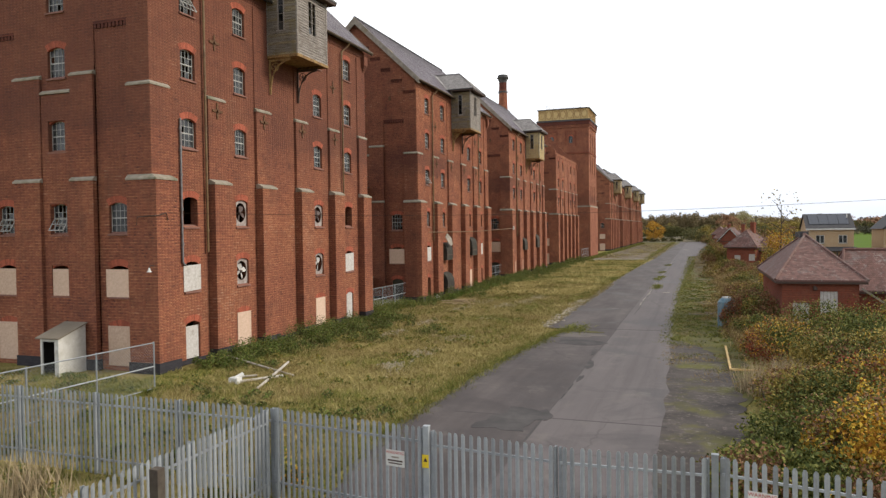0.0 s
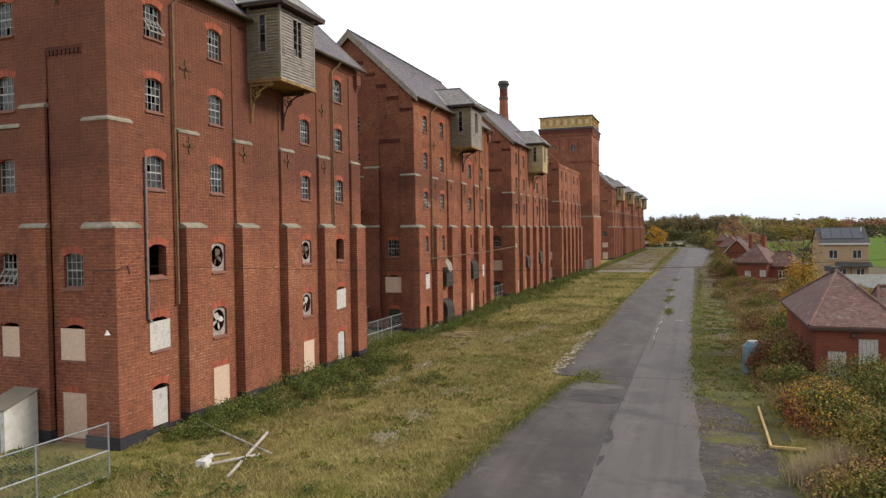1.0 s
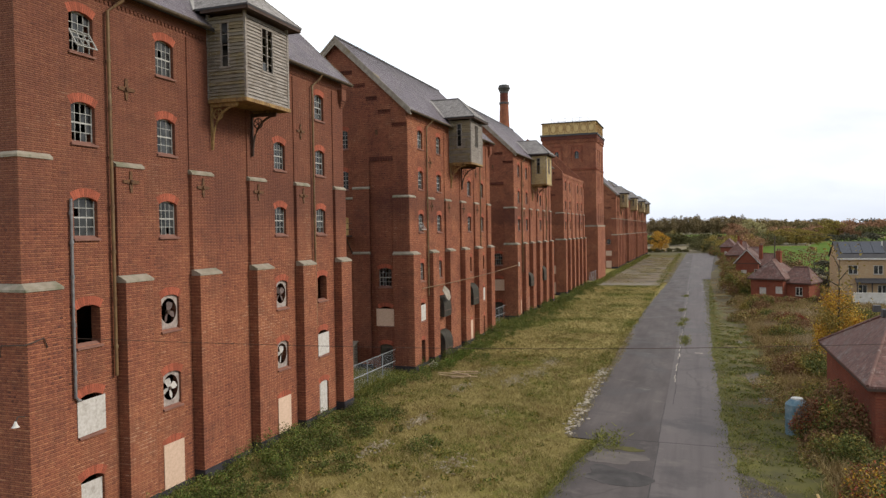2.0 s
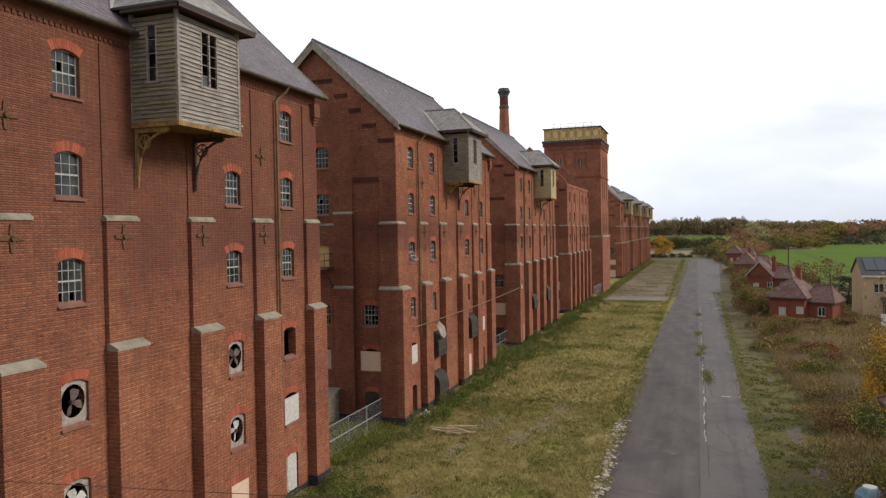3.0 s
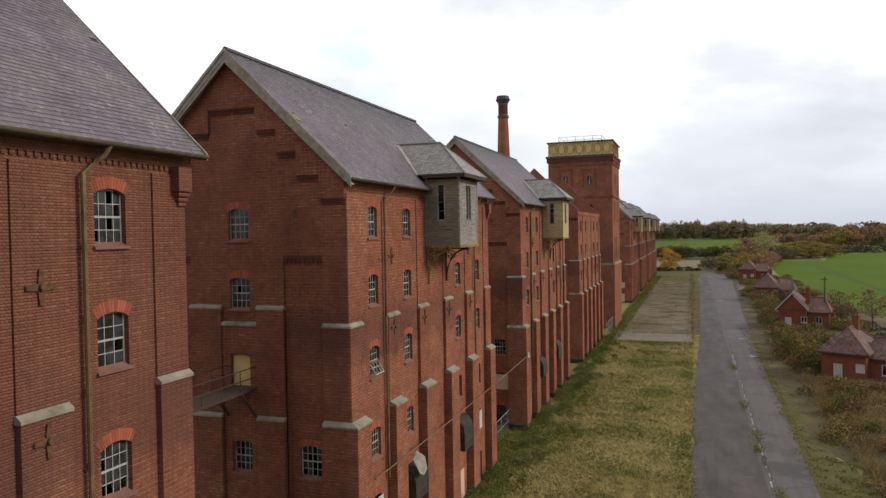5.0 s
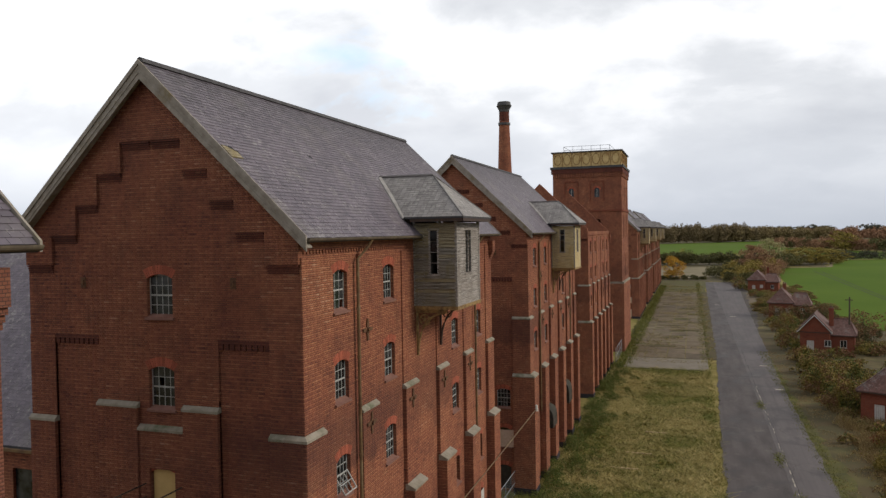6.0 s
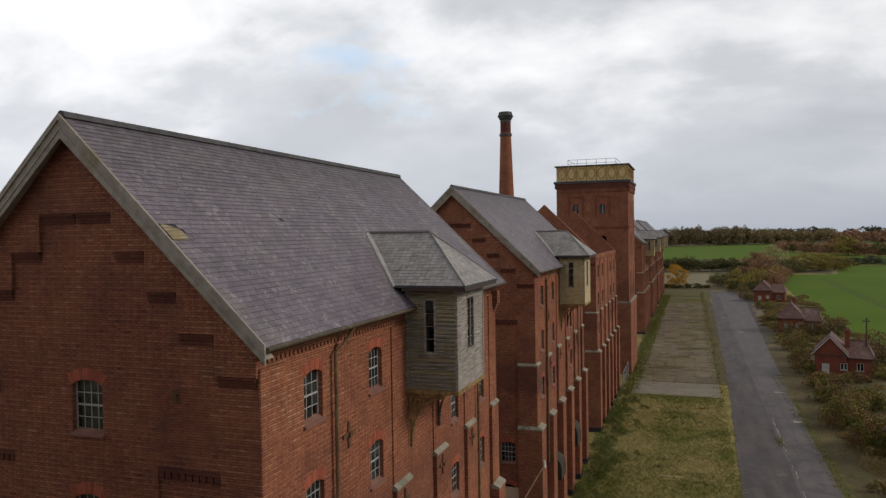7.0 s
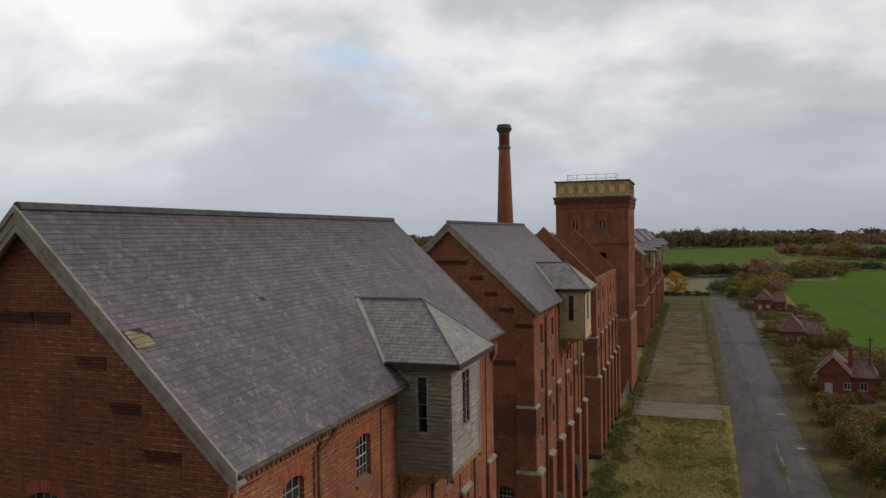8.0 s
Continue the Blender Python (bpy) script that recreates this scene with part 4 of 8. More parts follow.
        for ob, rects, hs in panels:
            lay_bricks(ob, G, rects, hs, seed)
    if detail:
        for a in (-9.45, -2.7):
            part("tie_block", Mesh().box(a - 0.12, -0.04, 19.5, a + 0.12, 0.0, 19.9).box(a - 0.06, -0.09, 19.6, a + 0.06, -0.04, 19.8), RUST, bld, "", G)
    # roof
    xb0, zb0 = RX + 6.6, RIDGE_Z - SLOPE * 6.6
    if roofed:
        ya, yb = -0.5, LEN + 0.5
        for side in (1, -1):
            xe = RX + side * 6.6
            ze = RIDGE_Z - SLOPE * 6.6
            up = Vector((side * SLOPE, 0, 1)).normalized() * 0.12
            me = Mesh().prism([(RX, ya, RIDGE_Z - 0.13), (xe, ya, ze - 0.13), (xe + up.x, ya, ze - 0.13 + up.z), (RX, ya, RIDGE_Z + 0.03)], (0, yb - ya, 0))
            roof = part("roof", me, SLATE_BED, bld, "grey slate roof slope")
            if side == 1:
                slates(roof, xe, ze, ya, yb, seed, pick is not None)
            else:
                part("slate_slope", Mesh().prism([(RX, ya, RIDGE_Z + 0.035), (xe, ya, ze - 0.02), (xe, ya, ze + 0.02), (RX, ya, RIDGE_Z + 0.06)], (0, yb - ya, 0)), SLATE, roof)
            for yv in (ya - 0.06, yb):
                b = Mesh().prism([(RX, yv, RIDGE_Z - 0.62), (xe + side * 0.06, yv, ze - (0.42 if yv < 0 else 0.12)), (xe + side * 0.06, yv, ze + 0.1), (RX, yv, RIDGE_Z + 0.06)], (0, 0.06, 0))
                bb = part("bargeboard", b, BARGE, bld)
                if yv < 0:
                    part("moulding", Mesh().prism([(RX, yv - 0.05, RIDGE_Z - 0.10), (xe + side * 0.08, yv - 0.05, ze - 0.10), (xe + side * 0.08, yv - 0.05, ze + 0.12), (RX, yv - 0.05, RIDGE_Z + 0.08)], (0, 0.05, 0)), BARGE, bb)
                    part("bead", Mesh().prism([(RX, yv - 0.025, RIDGE_Z - 0.40), (xe + side * 0.07, yv - 0.025, ze - 0.34), (xe + side * 0.07, yv - 0.025, ze - 0.27), (RX, yv - 0.025, RIDGE_Z - 0.33)], (0, 0.025, 0)), BARGE, bb)
                    part("soffit", Mesh().prism([(RX, yv + 0.06, RIDGE_Z - 0.3), (xe, yv + 0.06, ze - 0.3), (xe, yv + 0.06, ze - 0.26), (RX, yv + 0.06, RIDGE_Z - 0.26)], (0, 0.45, 0)), BARGE, bb)
        n = 52
        tile = Mesh().prism([(-0.17, 0, -0.12), (0.17, 0, -0.12), (0.09, 0, 0.05), (0, 0, 0.08), (-0.09, 0, 0.05)], (0, (yb - ya) / n - 0.012, 0)).data("ridge_tile", RIDGE)
        for i in range(n):
            part("ridge_tile", tile, None, bld, "", pose(RX, ya + (yb - ya) * i / n, RIDGE_Z + 0.1))
        for a0, a1 in (((ya, 9.9), (14.6, yb)) if bay else ((ya, yb),)):
            pts = [(0.57 + 0.11 * math.cos(t), a0, 21.27 + 0.12 * math.sin(t)) for t in [math.pi + math.pi * s / 8 for s in range(9)]]
            part("gutter", Mesh().prism(pts, (0, a1 - a0, 0)), GUTTER, bld, "rusty brown iron gutter")
        for a in (4.08, 20.15):
            p = Mesh().tube([(0.55, a + 0.6, 21.18), (0.42, a + 0.5, 20.9), (0.17, a, 20.4), (0.17, a, 5.9)], 0.068, 8)
            ob = part("downpipe", p, PIPE, bld, "peeling brown iron downpipe")
            for z in (18.4, 16.5, 14.6, 12.6, 10.8, 8.9, 7.0):
                part("collar", Mesh().tube([(0.17, a, z), (0.17, a, z + 0.12)], 0.09, 8), PIPE, ob)
    if bricks and pick:
        # straw-coloured boarding bared where slates have slipped from the verge
        low, top = 3.98, 4.62
        me = Mesh().prism([(xb0 - 0.715 * low, -0.43, zb0 + 0.70 * low + 0.05), (xb0 - 0.715 * low, 0.24, zb0 + 0.70 * low + 0.05), (xb0 - 0.715 * 4.35, 0.22, zb0 + 0.70 * 4.35 + 0.05), (xb0 - 0.715 * top, -0.30, zb0 + 0.70 * top + 0.05), (xb0 - 0.715 * top, -0.43, zb0 + 0.70 * top + 0.05)], (0.03, 0, 0.03))
        part("bared_boarding", me, BOARD_MOSS, bld, "mossy straw-coloured boarding bared at the verge")
    if bay:
        lucam(bld, seed, detail)
    return bld


SLATE_CELL = (0.29, 0.195)


def slates(roof, xe, ze, ya, yb, seed, single_ones=False):
    """The slates of a road-side slope, course by course, each with its own thickness and slight lift."""
    rng = random.Random(seed + 3)
    me = Mesh()
    d = Vector((RX - xe, 0, RIDGE_Z - ze))
    total = d.length
    d.normalize()
    nrm = Vector((-d.z, 0, d.x)) * -1
    if nrm.z < 0:
        nrm = -nrm
    n = int(total / SLATE_CELL[1])
    o = Vector((xe, 0, ze)) + nrm * 0.042
    for j in range(n):
        s0 = j * SLATE_CELL[1]
        y = ya - (0.15 if j % 2 else 0.0)
        while y < yb:
            l, r = max(y, ya) + 0.004, min(y + SLATE_CELL[0], yb) - 0.004
            y += SLATE_CELL[0]
            if r - l < 0.05:
                continue
            lift = rng.uniform(0.013, 0.021)
            drop = rng.uniform(0.0, 0.006) + (rng.random() < 0.012) * 0.06
            if rng.random() < 0.0003 or (single_ones and abs(s0 - 4.35) < 0.3 and l < -0.5 + 0.75 - abs(s0 - 4.25) * 0.8):
                continue
            a = o + d * (s0 - drop) + nrm * lift
            b = o + d * min(s0 + SLATE_CELL[1] * 1.05, total) + nrm * 0.002
            low = a - nrm * 0.011
            v = [(low.x, l, low.z), (low.x, r, low.z), (a.x, r, a.z), (a.x, l, a.z), (b.x, r, b.z), (b.x, l, b.z)]
            f = [(0, 1, 2, 3), (3, 2, 4, 5), (1, 4, 2), (0, 3, 5)]
            if single_ones and j < 17 and l < 4.5:
                sm = Mesh()
                sm.v, sm.f = v, f
                part("slate", sm, SLATE, roof)
                continue
            i = len(me.v)
            me.v += v
            me.f += [tuple(i + k for k in q) for q in f]
    tagged(part("slating", me, SLATE, roof), kind="stuff")


def lucam(bld, seed, detail):
    """The weatherboarded hoist bay that hangs from the eaves on iron brackets."""
    a0, a1, out, z0, z1 = 10.38, 14.1, 2.18, 17.93, 22.0
    rng = random.Random(seed)
    bay = part("hoist_bay", Mesh().box(0.0, a0 + 0.06, z0 + 0.02, out - 0.06, a1 - 0.06, z0 + 0.12), TIMBER, bld, "weathered grey weatherboard hoist bay on iron brackets")
    H = 0.163
    n = int((z1 - z0) / H)
    # side boards (facing -y and +y) and front boards, each lapped over the one below
    wz0, wz1 = 19.45, 21.5
    side_w, front_w = (0.87, 1.32), (11.72, 12.70)

    def lap(l, r, z, top=None):
        h = H if top is None else top
        return Mesh().prism([(l, -0.072, z), (l, -0.012, z + h + 0.01), (l, 0.02, z + h + 0.01), (l, -0.03, z)], (r - l, 0, 0))
    for j in range(n):
        z = z0 + j * H
        cut = z + H > wz0 + 0.02 and z < wz1 - 0.02
        for where, lo, hi, win in (("s", 0.12, out, side_w), ("f", a0, a1, front_w), ("n", 0.12, out, None)):
            spans = [(lo, hi)] if not (cut and win) else [(lo, win[0]), (win[1], hi)]
            for l, r in spans:
                # front boards are grey, side boards darker and browner
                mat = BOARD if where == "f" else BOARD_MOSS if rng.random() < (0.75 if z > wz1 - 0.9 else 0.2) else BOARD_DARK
                if seed >= 3:
                    mat = BOARD_OCHRE
                me = lap(l + 0.01, r - 0.01, z + rng.uniform(-0.012, 0.012))
                if where == "f":
                    m = pose(out, 0, 0, 0, 0, 90)
                elif where == "s":
                    m = pose(0, a0, 0)
                else:
                    m = Matrix.Translation((out + 0.12, a1, 0)) @ pose(0, 0, 0, 0, 0, 180)
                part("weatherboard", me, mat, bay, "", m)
    if detail:
        # pale scalloped marks up the boards next to the wall
        for j in range(n - 2):
            c = [(0.46 + 0.17 * math.cos(math.pi * q / 8), a0 - 0.066 + 0.03 * math.sin(math.pi * q / 8), z0 + j * H + 0.02 + 0.105 * math.sin(math.pi * q / 8)) for q in range(9)]
            part("scalloped_mark", Mesh().tube(c, 0.012, 4), BOARD, bay, "pale scalloped mark" if j == 0 else "")
    for x, y in ((out - 0.06, a0 - 0.035), (out - 0.06, a1 - 0.10), (0.05, a0 - 0.035), (0.05, a1 - 0.10)):
        part("corner_post", Mesh().box(x, y, z0 - 0.02, x + 0.13, y + 0.135, z1), BOARD, bay, "pale timber corner post")
    me = Mesh()
    me.box(0.1, a0 - 0.08, z0 - 0.17, out + 0.1, a0 + 0.06, z0).box(out - 0.06, a0 + 0.06, z0 - 0.17, out + 0.1, a1 + 0.08, z0).box(0.1, a1 - 0.06, z0 - 0.17, out - 0.06, a1 + 0.08, z0)
    part("sole_beam", me, TIMBER, bay, "flaking ochre sole beam")
    # windows: frames, mullion, bars
    fr = Mesh()
    l, r = front_w
    for x0, x1 in ((l - 0.04, l + 0.05), (r - 0.05, r + 0.04), ((l + r) / 2 - 0.035, (l + r) / 2 + 0.035)):
        fr.box(x0, -0.05, wz0, x1, 0.03, wz1)
    fr.box(l - 0.12, -0.08, wz0 - 0.09, r + 0.12, 0.03, wz0).box(l - 0.1, -0.06, wz1, r + 0.1, 0.03, wz1 + 0.09)
    for i in range(1, 5):
        z = wz0 + (wz1 - wz0) * i / 5
        fr.box(l, 0.0, z - 0.012, r, 0.02, z + 0.012)
    w = part("window_frame", fr, BOARD, bay, "", pose(out, 0, 0, 0, 0, 90))
    part("pane", Mesh().box(l + 0.05, 0.005, wz0 + 0.02, (l + r) / 2 - 0.05, 0.009, wz0 + 0.42), GLASS, w)
    fr = Mesh()
    l, r = side_w
    for x0, x1 in ((l - 0.04, l + 0.05), (r - 0.05, r + 0.04)):
        fr.box(x0, -0.05, wz0, x1, 0.03, wz1)
    fr.box(l - 0.1, -0.08, wz0 - 0.09, r + 0.1, 0.03, wz0).box(l - 0.08, -0.06, wz1, r + 0.08, 0.03, wz1 + 0.09)
    for i in range(1, 4):
        z = wz0 + (wz1 - wz0) * i / 4
        fr.box(l, 0.0, z - 0.012, r, 0.02, z + 0.012)
    w = part("window_frame", fr, BOARD, bay, "", pose(0, a0, 0))
    part("pane", Mesh().box(l + 0.05, 0.005, wz0 + 1.1, r - 0.05, 0.009, wz0 + 1.5).box(l + 0.05, 0.005, wz0 + 1.62, r - 0.05, 0.009, wz1), GLASS, w)
    # added black box, painted as the shade inside the bay
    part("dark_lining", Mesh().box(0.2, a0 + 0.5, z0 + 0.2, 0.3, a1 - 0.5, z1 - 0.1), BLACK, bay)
    # slated hipped roof running back into the main slope
    e, ze, zr = 0.56, 22.05, 24.15
    am = (a0 + a1) / 2
    x_f, x_r = out + e, 0.45
    xb = RX + (RIDGE_Z - zr) / SLOPE
    xv = RX + (RIDGE_Z - ze) / SLOPE
    lo, hi = a0 - e, a1 + e
    t = 0.09
    for pts, nm in (([(xv - 0.4, lo, ze), (x_f, lo, ze), (x_r, am, zr), (xb - 0.4, am, zr)], "s"),
                    ([(x_f, hi, ze), (xv - 0.4, hi, ze), (xb - 0.4, am, zr), (x_r, am, zr)], "n"),
                    ([(x_f, lo, ze), (x_f, hi, ze), (x_r, am, zr)], "f")):
        bayroof = part("bay_roof", Mesh().prism(pts, (0, 0, t)), SLATE_BED, bld, "lichened slate hipped roof over the hoist bay")
        cover_slates(bayroof, [Vector(p) + Vector((0, 0, t)) for p in pts], seed, SLATE_OLD, (0.24, 0.17))
    me = Mesh().tube([(xb, am, zr + 0.12), (x_r, am, zr + 0.12)], 0.07, 6)
    me.tube([(x_r, am, zr + 0.12), (x_f, lo, ze + 0.1)], 0.035, 6).tube([(x_r, am, zr + 0.12), (x_f, hi, ze + 0.1)], 0.035, 6)
    part("hip_roll", me, HIP, bld)
    me = Mesh()
    me.box(0.1, lo + 0.04, ze - 0.13, x_f - 0.02, lo + 0.08, ze + 0.02).box(x_f - 0.06, lo + 0.04, ze - 0.13, x_f - 0.02, hi - 0.04, ze + 0.02).box(0.1, hi - 0.08, ze - 0.13, x_f - 0.02, hi - 0.04, ze + 0.02)
    me.box(0.1, lo + 0.08, ze - 0.06, x_f - 0.06, hi - 0.08, ze - 0.02)
    part("bay_fascia", me, IRON, bld, "dark eaves board and soffit of the hoist bay")
    # lead flashing in the valleys
    for y, s in ((lo, 1), (hi, -1)):
        part("valley_flashing", Mesh().prism([(xv + 0.1, y - 0.12 * s, ze + 0.0), (xv + 0.1, y + 0.14 * s, ze + 0.13), (xb, am + 0.05 * s, zr + 0.16), (xb, am - 0.2 * s, zr + 0.03)], (0.06, 0, 0.04)), ZINC, bld)
    # brackets
    for a in (a0 + 0.05, a1 - 0.35):
        me = Mesh().box(0.12, a, 15.55, 0.22, a + 0.10, z0 - 0.17).box(0.22, a, z0 - 0.34, 1.65, a + 0.10, z0 - 0.17)
        pts = [(0.2 + 1.4 * (1 - math.cos(t)) ** 1.15, a + 0.05, 15.6 + 2.0 * math.sin(t)) for t in [math.pi / 2 * s / 9 for s in range(10)]]
        me.tube(pts, 0.055, 6)
        ring = [(0.55 + 0.26 * math.cos(6.2832 * s / 12), a + 0.05, 17.25 + 0.26 * math.sin(6.2832 * s / 12)) for s in range(13)]
        me.tube(ring, 0.03, 5)
        for s in range(3):
            c, d = math.cos(2.1 * s + 0.5), math.sin(2.1 * s + 0.5)
            me.tube([(0.55 - 0.25 * c, a + 0.05, 17.25 - 0.25 * d), (0.55 + 0.25 * c, a + 0.05, 17.25 + 0.25 * d)], 0.022, 5)
        part("bracket", me, TIMBER if a < 12 else IRON, bay, "curved openwork iron bracket")


def cover_slates(parent, pts, seed, mat, cell=(0.30, 0.25), name="slating"):
    """Covers a flat roof face with lapped slates. pts: eave left, eave right, then the upper corners."""
    rng = random.Random(seed + len(pts))
    o, e = pts[0], pts[1]
    u = (e - o).normalized()
    n = u.cross(pts[2] - o).normalized()
    if n.z < 0:
        n = -n
    d = n.cross(u).normalized()
    if d.z < 0:
        d = -d
    flat = [((p - o).dot(u), (p - o).dot(d)) for p in pts]

    def span(h):
        xs = []
        for i in range(len(flat)):
            (ax, ay), (bx, by) = flat[i], flat[(i + 1) % len(flat)]
            if abs(ay - by) < 1e-6:
                continue
            s = (h - ay) / (by - ay)
            if -1e-6 <= s <= 1 + 1e-6:
                xs.append(ax + (bx - ax) * s)
        return (min(xs), max(xs)) if len(xs) >= 2 else None
    top = max(f[1] for f in flat)
    me = Mesh()
    j = 0
    while j * cell[1] < top - 0.02:
        h0, h1 = j * cell[1], min((j + 1.05) * cell[1], top - 0.003)
        s0, s1 = span(h0 + 0.001), span(h1)
        if s0 and s1:
            x = s0[0] - (cell[0] / 2 if j % 2 else 0)
            while x < s0[1]:
                l, r = max(x + 0.004, s0[0]), min(x + cell[0] - 0.004, s0[1])
                x += cell[0]
                if r - l < 0.04:
                    continue
                lt, rt = min(max(l, s1[0]), s1[1]), max(min(r, s1[1]), s1[0])
                lift = rng.uniform(0.006, 0.016)
                q = [o + u * l + d * h0, o + u * r + d * h0, o + u * r + d * h0 + n * lift, o + u * l + d * h0 + n * lift, o + u * rt + d * h1 + n * 0.003, o + u * lt + d * h1 + n * 0.003]
                i = len(me.v)
                me.v += [tuple(p) for p in q]
                me.f += [(i, i + 1, i + 2, i + 3), (i + 3, i + 2, i + 4, i + 5)]
        j += 1
    return tagged(part(name, me, mat, parent), kind="stuff")


# ---- ground, road, slabs, fields ----
def ground_sheet():
    me = Mesh()
    xs = [-3000, -900, -300, -100, -40, -14, 0, 8, 16, 26, 40, 60, 100, 200, 400, 900, 3000]
    ys = [-300, -100, -50, -30, -15, 0, 20, 40, 70, 100, 150, 200, 300, 450, 700, 1200, 2200, 4400]
    idx = {}
    for i, x in enumerate(xs):
        for j, y in enumerate(ys):
            idx[i, j] = len(me.v)
            me.v.append((x, y, 0.0))
    for i in range(len(xs) - 1):
        for j in range(len(ys) - 1):
            me.f.append((idx[i, j], idx[i + 1, j], idx[i + 1, j + 1], idx[i, j + 1]))
    return single("ground", me, GROUND, "rough yellow-green grass and weeds over flat ground", "ground", kind="structure")


ground_sheet()


def ragged(pts, step, amp, seed):
    """A polygon with its edges broken into short uneven lengths."""
    rng = random.Random(seed)
    out = []
    for i, (x, y) in enumerate(pts):
        u, v = pts[(i + 1) % len(pts)]
        n = max(1, int(math.hypot(u - x, v - y) / step))
        out += [(x + (u - x) * k / n + rng.gauss(0, amp), y + (v - y) * k / n + rng.gauss(0, amp)) for k in range(n)]
    return out


def blot(x, y, rx, ry, seed, n=40):
    """An uneven round outline."""
    rng = random.Random(seed)
    ph = [rng.uniform(0, 6.28) for _ in range(5)]
    out = []
    for i in range(n):
        a = 6.28319 * i / n
        r = 0.85 + sum(math.sin((k + 2) * a + ph[k]) * 0.13 / (k * 0.5 + 1) for k in range(5)) + rng.uniform(-0.04, 0.04)
        out.append((x + rx * r * math.cos(a), y + ry * r * math.sin(a)))
    return out


def flat_slab(name, pts, z, mat, label, category="ground", drop=0.3):
    return single(name, Mesh().prism([(x, y, z - drop) for x, y in pts], (0, 0, drop)), mat, label, category, kind="structure")


flat_slab("road", ragged([(17.0, -140), (24.6, -140), (24.3, -8), (24.0, 12), (23.5, 30), (23.3, 52), (23.6, 90), (24.1, 131), (24.7, 150), (26.8, 240), (29.3, 322.5), (17.4, 322.5), (16.3, 145), (15.2, 95), (15.0, 50), (15.3, 22.5), (15.4, 21.6), (17.2, 21.4), (16.6, 18.2), (16.1, 12.7), (15.7, 8.8), (15.5, 5.5), (15.3, 0), (15.4, -7), (17.0, -14)], 1.6, 0.09, 1), 0.05, ASPHALT, "worn grey asphalt estate road with patched joints", "road")


# ---- buildings ----
F1 = {(0, 0): "hopper", (2, 0): "hopper", (0, 1): "broken", (0, 3): "empty", (0, 4): "white", (0, 5): "doorwhite", (1, 3): "fan", (1, 4): "fan", (2, 3): "fan", (2, 4): "fan", (3, 2): "broken", (3, 3): "empty", (3, 4): "white", (3, 5): "door"}
F2 = {(0, 2): "hopper", (0, 3): "broken", (0, 4): "white", (0, 5): "open", (1, 3): "broken", (2, 3): "empty", (3, 3): "empty", (3, 4): "white", (3, 5): "open", (1, 5): "open"}
F3 = {(0, 3): "broken", (1, 3): "empty", (2, 4): "empty", (3, 4): "broken"}
malthouse(0.9, "six-storey red brick malthouse with slate roof and grey timber hoist bay", F1, {("c", 3): "hopper", ("q", 3): "hopper", ("p", 3): "sash4"}, seed=1, bricks="fg")
malthouse(36.5, "derelict red brick malthouse with slate roof, bargeboards and hoist bay", F2, {("c", 2): "empty", "dark": True}, seed=2, bricks="fg", pick=(-3.5, -1.5, 18.1, 19.95))
malthouse(72.1, "derelict red brick malthouse beside the road, slates still on", F3, {"dark": True}, seed=3)
malthouse(107.7, "roofless burnt-out red brick malthouse with bare gables", F3, {}, roofed=False, bay=False, seed=4, detail=False)
for i, y in enumerate((194.0, 230.0, 266.0, 296.4)):
    malthouse(y, "far red brick malthouse of the range beyond the tower", F3, {}, seed=5 + i, detail=False, roofed=True)


TOWER_ARCH = arch_data(0.9, 0.42, 0.16)


def rear_range():
    """A lower range that stands behind the malthouses, its slates facing them."""
    t = thing("rear_range", "lower red brick range with slate roof behind the malthouses", "building", "", pose(-40.0, 40.0, 0))
    part("wall", panel(0, 25.5, 0, 11.8, [(x - 0.6, x + 0.6, z, z + 1.7) for x in (3, 8, 13, 18, 23) for z in (9.0, 5.0)], 0, 0.45), BRICK, t)
    part("wall", Mesh().box(25.05, 0.45, 0, 25.5, 19, 11.8).prism([(25.05, 0.2, 11.8), (25.05, 19, 11.8), (25.05, 9.5, 21.1)], (0.45, 0, 0)), BRICK, t)
    part("wall", Mesh().box(0, 18.55, 0, 25.05, 19, 11.8), BRICK, t)
    for x in (3, 8, 13, 18, 23):
        for z in (9.0, 5.0):
            part("window", Mesh().box(x - 0.6, 0.15, z, x + 0.6, 0.2, z + 1.7), GLASS, t)
    for y0, y1 in ((-0.4, 9.5), (19.4, 9.5)):
        r = part("roof", Mesh().prism([(-0.3, y0, 11.75), (25.8, y0, 11.75), (25.8, y1, 21.3), (-0.3, y1, 21.3)], (0, 0, 0.12)), SLATE_BED, t, "grey slate roof slope")
        if y0 < 0:
            cover_slates(r, [Vector(p) for p in ((-0.3, y0, 11.88), (25.8, y0, 11.88), (25.8, y1, 21.43), (-0.3, y1, 21.43))], 9, SLATE, (0.29, 0.195))
    part("gutter", Mesh().box(-0.3, -0.55, 11.65, 25.8, -0.41, 11.78), PIPE, t)
    return t


rear_range()


